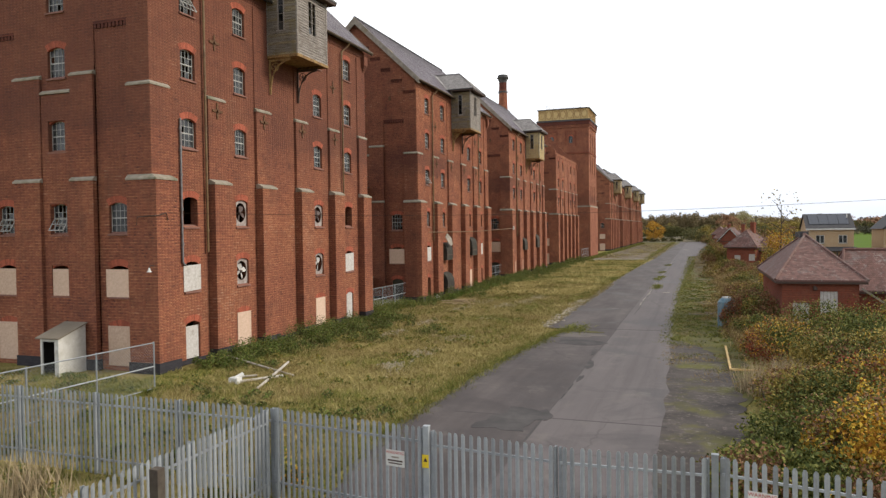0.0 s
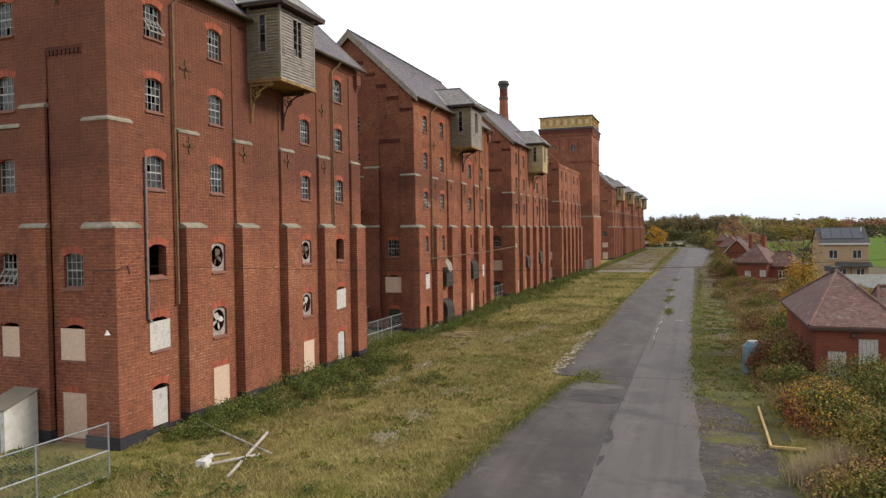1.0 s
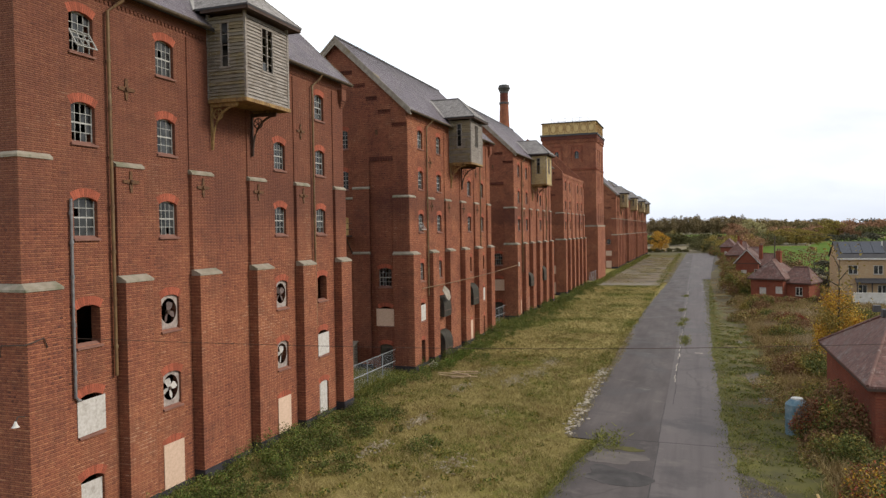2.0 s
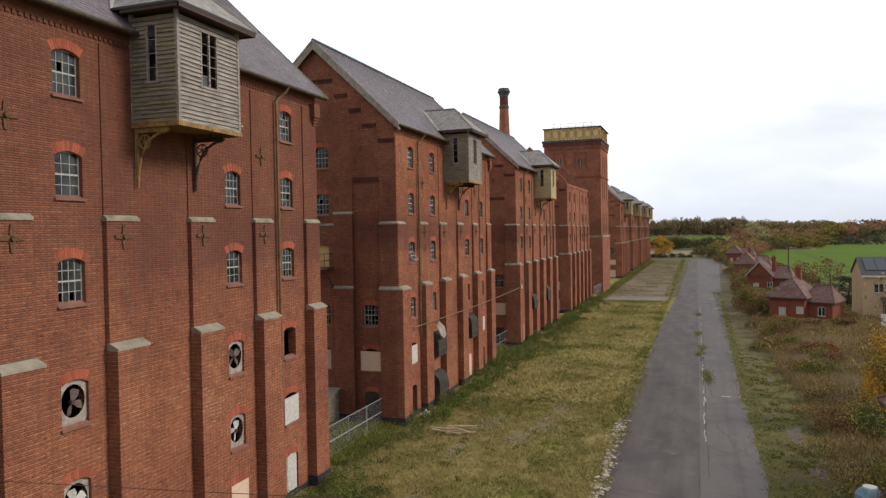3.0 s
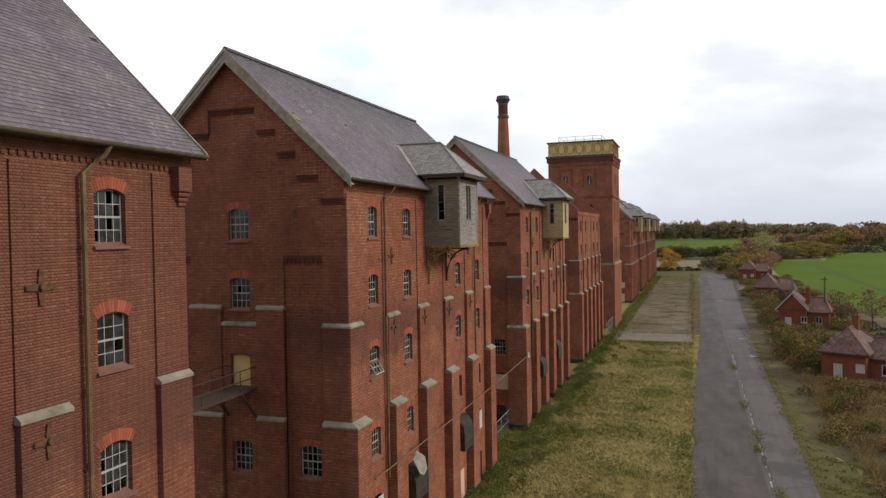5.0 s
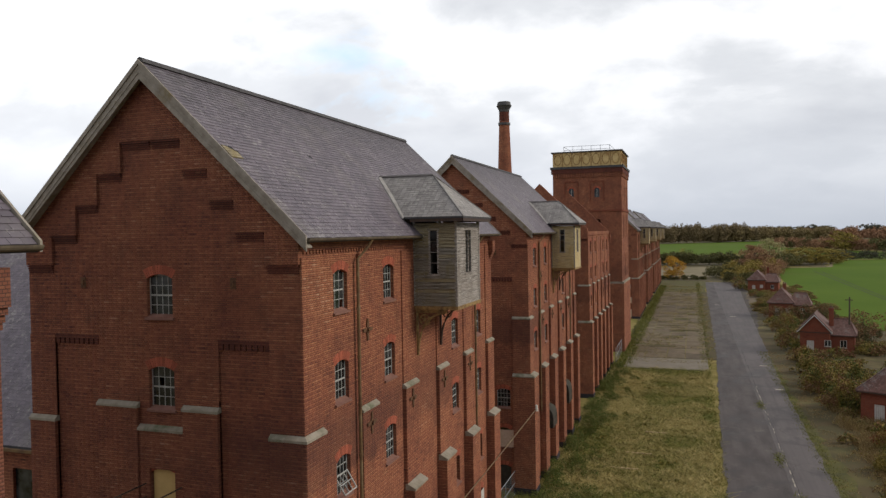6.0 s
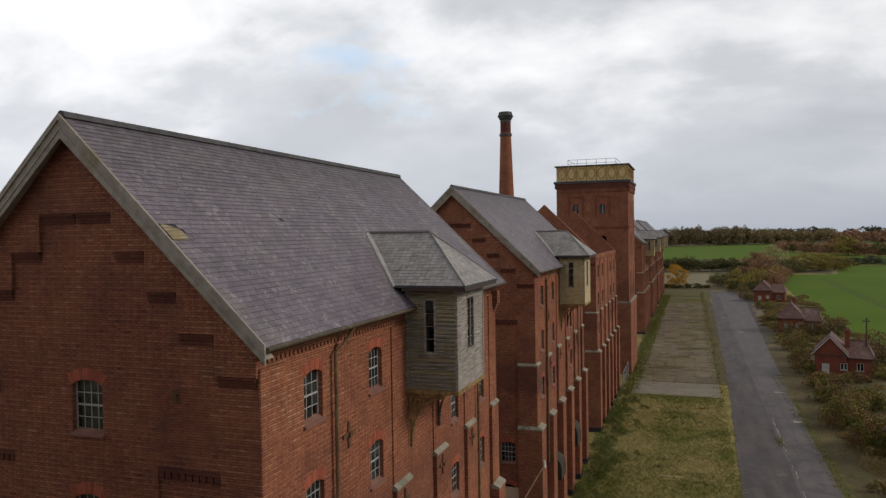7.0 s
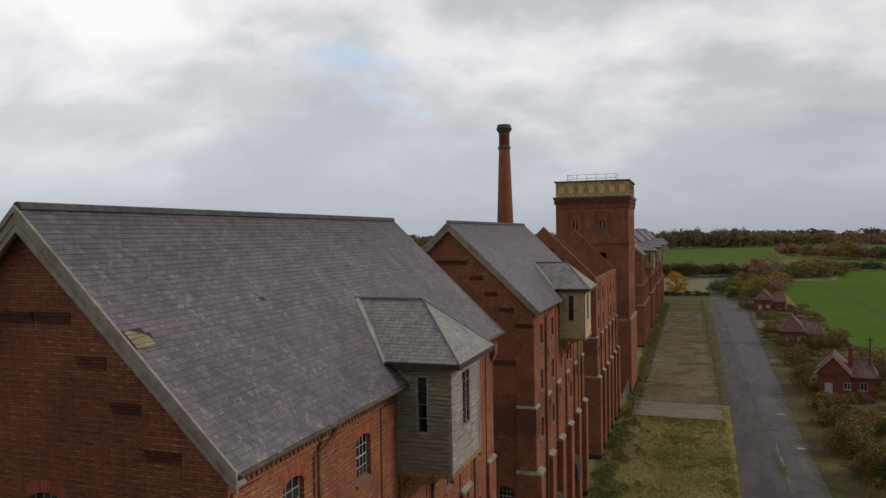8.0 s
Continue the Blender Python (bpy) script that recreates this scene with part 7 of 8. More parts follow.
wood("hedge", belt(-3, 334, 19, 337, 16, 1), LEAF_HEDGE, "low dark scrub across the end of the yard", 0.4, 300, 55, 1.2, 2.2, 0.8)
wood("hedge", belt(26, 315.86, 39.46, 331.09, 7, 2), LEAF_HEDGE, "dark scrub at the road's end", 0.46, 839, 42, 3, 5, 0.7)
wood("hedge", belt(33.63, 287.39, 47.18, 382.64, 16, 1), LEAF_BROWN, "low thorn hedge along the field", 0.46, 646, 43, 2, 4, 0.7)
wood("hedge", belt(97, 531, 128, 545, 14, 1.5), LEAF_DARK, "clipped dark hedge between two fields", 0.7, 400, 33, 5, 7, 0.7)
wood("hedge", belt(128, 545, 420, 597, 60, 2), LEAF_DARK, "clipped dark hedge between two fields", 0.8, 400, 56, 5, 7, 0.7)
wood("hedgerow_trees", belt(100, 866, 161, 698, 40, 4), LEAF_THORN, "brown autumn hedgerow trees", 1.00, 700, 34, 8, 13, 0.6)
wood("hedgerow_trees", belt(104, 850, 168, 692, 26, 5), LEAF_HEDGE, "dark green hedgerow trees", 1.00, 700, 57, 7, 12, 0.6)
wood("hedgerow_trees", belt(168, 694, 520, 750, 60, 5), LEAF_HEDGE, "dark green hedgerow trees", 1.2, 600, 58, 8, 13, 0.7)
wood("poplar_belt", belt(-56, 1124, 100, 1246, 84, 10), LEAF_POPLAR, "belt of tall half-bare poplars", 1.6, 900, 35, 21, 30, 0.26)
wood("poplar_belt", belt(-402, 1100, -56, 1120, 80, 12), LEAF_POPLAR, "belt of tall half-bare poplars", 1.9, 600, 45, 20, 28, 0.28)
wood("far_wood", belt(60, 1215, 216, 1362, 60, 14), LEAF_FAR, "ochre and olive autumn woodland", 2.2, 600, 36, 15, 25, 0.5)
wood("far_wood", belt(216, 1362, 620, 1440, 80, 24), LEAF_THORN, "brown autumn woodland", 2.6, 500, 46, 12, 22, 0.7)
wood("far_wood", belt(300, 1180, 900, 1020, 70, 24), LEAF_HEDGE, "dark mixed woodland", 2.4, 500, 47, 8, 15, 0.7)
wood("far_wood", belt(404.35, 1500, 1441.15, 1640, 80, 40), LEAF_POPLAR, "brown autumn woodland", 3.50, 500, 37, 14, 24, 0.9)
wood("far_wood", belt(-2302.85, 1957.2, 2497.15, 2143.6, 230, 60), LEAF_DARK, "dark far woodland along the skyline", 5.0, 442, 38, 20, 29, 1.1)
wood("far_wood", belt(-2494.85, 1398, -286.85, 1584.4, 110, 60), LEAF_POPLAR, "far woodland along the skyline", 5.00, 408, 39, 18, 27, 1.2)
flat_slab("field_distant", [(260, 1560), (520, 1660), (560, 1840), (240, 1800)], 0.3, DRY, "distant stubble field", "field")


# ---- cottages ----
def hipped_roof(t, x0, x1, y0, y1, ze, zr, inset, mat, over=0.4, along="x", gable_low=False):
    """A tiled roof over a block: hipped all round, or gabled towards -y when gable_low."""
    x0, x1, y0, y1 = x0 - over, x1 + over, y0 - over, y1 + over
    if along == "x":
        m = (y0 + y1) / 2
        a, b = Vector((x0 + inset, m, zr)), Vector((x1 - inset, m, zr))
    else:
        m = (x0 + x1) / 2
        a, b = Vector((m, y0 + (0 if gable_low else inset), zr)), Vector((m, y1 - inset, zr))
    c = [Vector((x0, y0, ze)), Vector((x1, y0, ze)), Vector((x1, y1, ze)), Vector((x0, y1, ze))]
    if along == "x":
        faces = [[c[0], c[1], b, a], [c[1], c[2], b], [c[2], c[3], a, b], [c[3], c[0], a]]
    else:
        faces = [[c[1], c[2], b, a], [c[2], c[3], b], [c[3], c[0], a, b]]
        if not gable_low:
            faces.append([c[0], c[1], a])
    for f in faces:
        r = part("roof", Mesh().prism([tuple(p) for p in f], (0, 0, 0.1)), TILE, t, "brown clay tile roof")
        cover_slates(r, [p + Vector((0, 0, 0.1)) for p in f], 3, mat, (0.22, 0.24), "tiling")
    me = Mesh()
    me.tube([tuple(a + Vector((0, 0, 0.14))), tuple(b + Vector((0, 0, 0.14)))], 0.12, 6)
    for p, q in ((c[0], a), (c[1], b if along == "x" else a), (c[2], b), (c[3], a if along == "x" else b)):
        me.tube([tuple(p + Vector((0, 0, 0.12))), tuple(q + Vector((0, 0, 0.14)))], 0.09, 6)
    part("ridge_roll", me, TILE, t)
    part("fascia", Mesh().box(x0, y0 + 0.02, ze - 0.14, x1, y0 + 0.05, ze + 0.02).box(x0 + 0.02, y0 + 0.05, ze - 0.14, x0 + 0.05, y1 - 0.05, ze + 0.02).box(x1 - 0.05, y0 + 0.05, ze - 0.14, x1 - 0.02, y1 - 0.05, ze + 0.02).box(x0, y1 - 0.05, ze - 0.14, x1, y1 - 0.02, ze + 0.02), IRON, t)


def block(t, x0, x1, y0, y1, z, openings=(), mat=None):
    """Four brick walls; openings: (x centre, width, z0, z1, filling) in the wall that faces -y."""
    mat = mat or BRICK_RED
    holes = [(c - w / 2, c + w / 2, a, b) for c, w, a, b, _ in openings]
    part("wall", panel(x0, x1, 0, z, holes, -y0, 0.3), mat, t)
    part("wall", Mesh().box(x0, y0 + 0.3, 0, x0 + 0.3, y1, z), mat, t)
    part("wall", Mesh().box(x1 - 0.3, y0 + 0.3, 0, x1, y1, z), mat, t)
    part("wall", Mesh().box(x0 + 0.3, y1 - 0.3, 0, x1 - 0.3, y1, z), mat, t)
    for c, w, a, b, fill in openings:
        if fill == "board":
            d = part("door_board", Mesh().box(c - w / 2, y0 + 0.08, a, c + w / 2, y0 + 0.12, b), WHITE_BOARD, t, "grey-white boarding")
            for i in range(1, 5):
                x = c - w / 2 + w * i / 5
                part("batten", Mesh().box(x - 0.012, y0 + 0.07, a, x + 0.012, y0 + 0.08, b), BARGE, d)
        else:
            d = part("window", Mesh().box(c - w / 2, y0 + 0.14, a, c + w / 2, y0 + 0.15, b), GLASS, t)
            fr = Mesh().box(c - w / 2, y0 + 0.08, a, c - w / 2 + 0.07, y0 + 0.13, b).box(c + w / 2 - 0.07, y0 + 0.08, a, c + w / 2, y0 + 0.13, b).box(c - 0.04, y0 + 0.08, a, c + 0.04, y0 + 0.13, b)
            fr.box(c - w / 2 + 0.07, y0 + 0.08, a, c + w / 2 - 0.07, y0 + 0.13, a + 0.08).box(c - w / 2 + 0.07, y0 + 0.08, b - 0.08, c + w / 2 - 0.07, y0 + 0.13, b)
            part("frame", fr, WHITE_PAINT, d, "white window frame")
            part("sill", Mesh().box(c - w / 2 - 0.1, y0 - 0.08, a - 0.1, c + w / 2 + 0.1, y0 + 0.1, a), STONE, d)


def chimney_stack(t, x, y, z0, z1, pots=2, w=0.7):
    s = part("chimney_stack", Mesh().box(x - w / 2, y - w / 2, z0, x + w / 2, y + w / 2, z1).box(x - w / 2 - 0.08, y - w / 2 - 0.08, z1 - 0.3, x + w / 2 + 0.08, y + w / 2 + 0.08, z1 - 0.12), BRICK_RED, t)
    for i in range(pots):
        px = x - w * 0.25 + w * 0.5 * i
        part("chimney_pot", Mesh().tube([(px, y, z1), (px, y, z1 + 0.35)], 0.12, 8, 0.1), TILE, s)


def lodge_near():
    t = thing("lodge", "small derelict red brick lodge with hipped tile roof, doors boarded", "cottage", "cottages along the road", pose(0.4, 0, 0))
    block(t, 30.07, 34.45, 23.0, 37.4, 3.38, ((31.17, 0.95, 0.1, 2.0, "board"), (32.77, 1.0, 0.9, 2.75, "board")))
    hipped_roof(t, 30.07, 34.45, 23.0, 37.4, 3.38, 6.15, 7.3, TILE, 0.42, "y")
    block(t, 34.45, 44.0, 28.9, 35.8, 2.3, ())
    hipped_roof(t, 34.75, 44.0, 28.9, 35.8, 2.3, 5.0, 0.8, TILE, 0.4, "x")
    part("hood", Mesh().prism([(34.55, 22.8, 2.9), (35.95, 22.8, 1.9), (35.95, 22.8, 2.05), (34.55, 22.8, 3.05)], (0, 0.15, 0)), BARGE, t, "leaning timber porch strut")
    part("ridge_vent", Mesh().box(31.96, 30.4, 6.05, 32.56, 31.0, 6.5).box(32.06, 33.2, 6.05, 32.46, 33.7, 6.45), LEAD, t)
    part("wall_lamp", Mesh().tube([(31.95, 23.0, 3.0), (31.95, 22.75, 3.0)], 0.09, 8).tube([(31.95, 22.75, 3.0), (31.95, 22.7, 2.85)], 0.13, 8), IRON, t)


def cottage(x, y, label, w=6.0, d=7.0, ze=3.6, zr=6.6, wing=5.0, gable=False, stack=None, turn=0):
    t = thing("cottage", label, "cottage", "cottages along the road", pose(x, y, 0, 0, 0, turn))
    ops = ((1.6, 1.1, 0.1, 2.1, "board"), (4.2, 1.0, 1.2, 2.3, "glass")) if gable else ((1.8, 1.0, 0.1, 2.1, "board"), (4.2, 1.0, 1.2, 2.3, "board"))
    block(t, 0, w, 0, d, ze, ops)
    hipped_roof(t, 0, w, 0, d, ze, zr, 2.6, TILE, 0.4, "y", gable)
    if gable:
        part("gable_wall", Mesh().prism([(0, 0.0, ze), (w, 0.0, ze), (w / 2, 0.0, zr - 0.1)], (0, 0.3, 0)), BRICK_RED, t)
        for s in (-1, 1):
            xe = w / 2 + s * (w / 2 + 0.45)
            part("bargeboard", Mesh().prism([(w / 2, -0.46, zr - 0.12), (xe, -0.46, ze - 0.2), (xe, -0.46, ze + 0.14), (w / 2, -0.46, zr + 0.2)], (0, 0.06, 0)), WHITE_PAINT, t, "white-painted bargeboard")
    block(t, w, w + wing, 1.6, d - 0.4, ze * 0.82, ((w + wing * 0.55, 1.0, 0.9, 2.2, "glass"),))
    hipped_roof(t, w - 0.6, w + wing, 1.6, d - 0.4, ze * 0.82, zr - 1.1, 1.2, TILE, 0.35, "x")
    if stack:
        chimney_stack(t, stack[0], stack[1], ze, stack[2])
    return t


lodge_near()
cottage(29.9, 104.0, "red brick lodge cottage with hipped tile roof and chimney stack", 4.8, 7.0, 3.4, 6.1, 3.2, False, (2.6, 4.6, 7.6), -25)
cottage(29.9, 151.2, "red brick cottage with white bargeboards and tall chimney stack", 4.5, 8.0, 3.6, 6.5, 3.6, True, (4.6, 3.4, 7.4), -12)
cottage(29.8, 203.5, "red brick cottage with brown hipped tile roof", 5.2, 8.0, 3.4, 6.6, 3.6, False, (3.0, 7.0, 7.6), -10)
cottage(30.3, 279.0, "far red brick cottage with brown hipped tile roof", 5.2, 9.0, 3.8, 6.8, 4.0, False, (5.6, 7.0, 7.8), -10)


def solar_house(x, y):
    t = thing("house", "buff brick house with dark roof carrying solar panels", "house", "", pose(x, y, 0))
    w, d, ze, zr = 7.0, 8.0, 6.3, 8.8
    block(t, 0, w, 0, d, ze, ((2.0, 1.3, 3.9, 5.3, "glass"), (5.4, 1.3, 3.9, 5.3, "glass"), (3.3, 1.2, 0.2, 2.3, "glass"), (5.9, 1.2, 1.0, 2.3, "glass")), BRICK_BUFF)
    for s, y0, y1 in ((1, -0.35, d / 2), (-1, d + 0.35, d / 2)):
        part("roof", Mesh().prism([(-0.2, y0, ze), (w + 0.2, y0, ze), (w + 0.2, y1, zr), (-0.2, y1, zr)], (0, 0, 0.12)), SLATE_BED, t, "dark tiled roof")
    for x0 in (0, w - 0.3):
        part("gable_wall", Mesh().prism([(x0, 0, ze), (x0, d, ze), (x0, d / 2, zr)], (0.3, 0, 0)), BRICK_BUFF, t)
    for i in range(4):
        a = 0.5 + i * 1.5
        f0, f1 = 0.25, 0.9
        q = [(a, -0.35 + (d / 2 + 0.35) * f, ze + (zr - ze) * f + 0.18) for f in (f0, f1)]
        part("solar_panel", Mesh().prism([q[0], (a + 1.44, q[0][1], q[0][2]), (a + 1.44, q[1][1], q[1][2]), q[1]], (0, 0, 0.05)), SOLAR, t, "dark glossy solar panel")
    part("fascia", Mesh().box(-0.2, -0.4, ze - 0.15, w + 0.2, -0.33, ze + 0.1), WHITE_PAINT, t)
    part("porch", Mesh().prism([(2.2, -1.2, 2.6), (7.4, -1.2, 2.6), (7.4, 0, 3.2), (2.2, 0, 3.2)], (0, 0, 0.12)).box(2.3, -1.1, 0, 2.45, -0.95, 2.6).box(4.3, -1.1, 0, 4.45, -0.95, 2.6), SLATE_BED, t, "dark lean-to porch roof")
    part("flue", Mesh().tube([(w - 0.6, 2.6, zr - 1.4), (w - 0.6, 2.6, zr + 0.1)], 0.08, 8), WHITE_PAINT, t)
    return t


solar_house(42.6, 107.4)
h2 = thing("house", "buff brick house with dark pitched roof behind the scrub", "house", "", pose(54.2, 108.7, 0))
block(h2, 0, 7, 0, 9, 6.2, ((2.0, 1.2, 3.9, 5.2, "glass"), (5.0, 1.2, 3.9, 5.2, "glass")), BRICK_BUFF)
part("roof", Mesh().prism([(-0.3, -0.3, 6.2), (7.3, -0.3, 6.2), (3.5, -0.3, 10.0)], (0, 9.6, 0)), SLATE_BED, h2)
single("garden_wall", Mesh().box(42.7, 97, 0, 60, 97.25, 1.85).box(42.7, 96.95, 1.85, 60, 97.3, 1.95), WHITE_PAINT, "white rendered garden wall before the house", "wall", kind="structure")


def pole(x, y, h):
    t = thing("telegraph_pole", "dark timber telegraph pole at the field edge", "pole", "", pose(x, y, 0))
    part("post", Mesh().tube([(0, 0, -0.1), (0.1, 0, h)], 0.16, 8, 0.12), BARK, t)
    part("crossarm", Mesh().box(-0.6, -0.05, h - 0.6, 0.6, 0.05, h - 0.45), BARK, t)


pole(37.72, 153.14, 9.4)


# ---- steel palisade fence and gates ----
def pale_data(h):
    me = Mesh()
    w, f, t = 0.046, 0.016, 0.005
    sec = [(-w, 0), (-w * 0.45, -f), (w * 0.45, -f), (w, 0)]
    for i in range(3):
        (xa, ya), (xb, yb) = sec[i], sec[i + 1]
        ta, tb = h - 0.10 * abs(xa) / w, h - 0.10 * abs(xb) / w
        me.prism([(xa, ya, 0.06), (xb, yb, 0.06), (xb, yb, tb), (xa, ya, ta)], (0, t, 0))
    return me.data("pale", GALV)


def palisade(name, x0, y0, x1, y1, label, h=2.45, step=0.172, posts=3.0, gate=False, category="fence"):
    d = Vector((x1 - x0, y1 - y0, 0))
    ln = d.length
    t = thing(name, label, category, "steel palisade fence", pose(x0, y0, 0, 0, 0, math.degrees(math.atan2(d.y, d.x))))
    pale = pale_data(h)
    n = int(ln / step)
    for i in range(n):
        part("pale", pale, None, t, "", pose((i + 0.5) * ln / n, 0, 0, 0, random.Random(i).uniform(-0.6, 0.6)))
    for z in (0.45, h - 0.42):
        part("rail", Mesh().prism([(0, 0.006, z), (0, 0.006, z + 0.05), (0, 0.045, z + 0.05), (0, 0.045, z + 0.043), (0, 0.013, z + 0.043), (0, 0.013, z)], (ln, 0, 0)), GALV, t)
    k = 1 if gate else max(1, round(ln / posts))
    for i in range(k + 1):
        x = ln * i / k
        w = 0.03 if gate else 0.05
        part("post", Mesh().box(x - w, 0.05, -0.2, x + w, 0.06, h - 0.08).box(x - 0.005, 0.06, -0.2, x + 0.005, 0.15, h - 0.08).box(x - w, 0.15, -0.2, x + w, 0.16, h - 0.08), GALV, t)
    return t


FENCE = "galvanised steel palisade fence with pointed pales"
palisade("palisade_fence", -9.0, -11.5, 15.05, -11.95, FENCE)
palisade("palisade_fence", 15.15, -11.95, 19.45, -12.5, FENCE)
palisade("palisade_gate", 19.68, -12.55, 22.58, -12.9, "closed palisade gate leaf of galvanised steel", 2.4, 0.172, gate=True, category="gate")
palisade("palisade_gate", 22.7, -12.92, 25.62, -12.82, "closed palisade gate leaf of galvanised steel", 2.4, 0.172, gate=True, category="gate")
palisade("palisade_fence", 25.88, -12.84, 36.5, -15.3, FENCE)
palisade("palisade_fence", 15.05, -23.6, 15.1, -12.1, "galvanised palisade fence turning towards the lane", posts=2.9)
for x, y in ((19.57, -12.53), (25.75, -12.82)):
    single("gate_post", Mesh().box(x - 0.065, y - 0.065, -0.2, x + 0.065, y + 0.065, 2.42).box(x - 0.07, y - 0.07, 2.42, x + 0.07, y + 0.07, 2.45), GALV, "square galvanised steel gate post", "gate post")
single("timber_post", Mesh().box(15.4, -16.7, -0.2, 15.6, -16.5, 2.35), BARK, "weathered dark timber post beside the fence", "post")


def sign(x, y, z, w, h, rz):
    t = thing("warning_sign", "white warning sign with red heading wired to the fence", "sign", "fence signs", pose(x, y, z, 0, 0, rz))
    part("plate", Mesh().box(-w / 2, -0.045, 0, w / 2, -0.04, h), WHITE_PAINT, t)
    cu = bpy.data.curves.new("heading", "FONT")
    cu.body, cu.size, cu.align_x, cu.extrude = "WARNING", h * 0.27, "CENTER", 0.001
    cu.materials.append(RED_SIGN)
    ob = new("heading", cu)
    ob.parent = t
    ob.matrix_local = pose(0, -0.048, h * 0.76, 90)
    for i, (a, b, zz, hh, mat) in enumerate(((-0.2, 0.2, 0.52, 0.10, BARGE), (-0.40, 0.40, 0.30, 0.10, IRON), (-0.36, 0.36, 0.14, 0.08, IRON))):
        part("text_bar", Mesh().box(a * w, -0.048, zz * h, b * w, -0.045, (zz + hh) * h), mat, t)


sign(18.75, -12.41, 1.4, 0.50, 0.38, -7.3)
sign(26.6, -13.0, 1.45, 0.52, 0.40, -13)
t = thing("hazard_sign", "small yellow hazard sign on the gate post", "sign", "fence signs", pose(19.57, -12.585, 1.5))
part("plate", Mesh().box(-0.08, -0.045, 0, 0.08, -0.035, 0.30), YELLOW_SIGN, t)
part("symbol", Mesh().prism([(-0.05, -0.048, 0.14), (0.05, -0.048, 0.14), (0, -0.048, 0.24)], (0, 0.003, 0)), IRON, t)


# ---- wire mesh fences ----
def mesh_fence(x0, y0, x1, y1, h, n, label):
    d = Vector((x1 - x0, y1 - y0, 0))
    ln = d.length
    t = thing("mesh_fence", label, "fence", "wire mesh fencing", pose(x0, y0, 0, 0, 0, math.degrees(math.atan2(d.y, d.x))))
    for i in range(n + 1):
        part("post", Mesh().tube([(ln * i / n, 0, -0.1), (ln * i / n, 0, h + 0.05)], 0.035, 6), GALV, t)
    for z in (0.08, h * 0.5, h):
        part("rail", Mesh().tube([(0, 0, z), (ln, 0, z)], 0.028, 6), GALV, t)
    me = Mesh()
    s = 0.14
    k = int((ln + h) / s)
    for i in range(k):
        for sgn in (1, -1):
            a = i * s if sgn == 1 else i * s - h
            p, q = (a, 0.0), (a - h, h) if sgn == 1 else (a + h, h)
            (px, pz), (qx, qz) = p, q
            lo, hi = 0.0, 1.0
            for edge, sign_ in ((0.0, 1), (ln, -1)):
                fa, fb = (px - edge) * sign_, (qx - edge) * sign_
                if fa < 0 and fb < 0:
                    lo = 2
                elif fa < 0:
                    lo = max(lo, fa / (fa - fb))
                elif fb < 0:
                    hi = min(hi, fa / (fa - fb))
            if lo >= hi:
                continue
            A = (px + (qx - px) * lo, pz + (qz - pz) * lo)
            B = (px + (qx - px) * hi, pz + (qz - pz) * hi)
            me.poly([(A[0] - 0.004, 0, A[1]), (A[0] + 0.004, 0, A[1]), (B[0] + 0.004, 0, B[1]), (B[0] - 0.004, 0, B[1])])
    tagged(part("wire", me, GALV, t), kind="stuff")
    return t


mesh_fence(2.7, -2.2, 2.3, -11.5, 2.1, 3, "galvanised wire mesh fence beside the malthouse corner")
mesh_fence(-1.2, 25.4, -1.2, 36.4, 1.9, 4, "galvanised wire mesh fence across the gap between malthouses")
mesh_fence(-1.2, 61.4, -1.2, 72.4, 1.9, 3, "galvanised wire mesh fence across the gap between malthouses")
mesh_fence(0.8, 133.4, 0.8, 146.2, 2.3, 4, "galvanised wire mesh fence across the gap before the tower")


# ---- porch, debris, cables, hatches ----
def porch(x, y, label, skin=None):
    skin = skin or WHITE_PAINT
    t = thing("lean_to_porch", label, "porch", "lean-to porches", pose(x, y, 0))
    for x in (0.55, -0.62):
        part("side_wall", Mesh().prism([(x, -1.6, 0), (x, 0, 0), (x, 0, 2.38), (x, -1.6, 1.85)], (0.07, 0, 0)), skin, t)
        # added black sheets that paint shade onto the porch's inner sides
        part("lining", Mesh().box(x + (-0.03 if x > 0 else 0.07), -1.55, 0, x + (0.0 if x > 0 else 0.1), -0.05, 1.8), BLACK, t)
    part("jamb", Mesh().box(-0.55, -1.67, 0, -0.42, -1.6, 1.85), skin, t)
    part("jamb", Mesh().box(0.36, -1.67, 0, 0.62, -1.6, 1.85), skin, t)
    part("lintel", Mesh().box(-0.42, -1.67, 1.7, 0.36, -1.6, 1.85), skin, t)
    part("roof", Mesh().prism([(-0.75, -1.8, 1.82), (0.75, -1.8, 1.82), (0.75, 0.0, 2.42), (-0.75, 0.0, 2.42)], (0, 0, 0.06)), CONCRETE, t, "mossy sheet roof")
    # black sheet painted as the shade at the porch's far end
    part("back", Mesh().box(-0.5, -0.05, 0, 0.5, -0.02, 2.2), BLACK, t)
    part("notice", Mesh().box(0.42, -1.68, 1.1, 0.57, -1.67, 1.32), WHITE_BOARD, t)


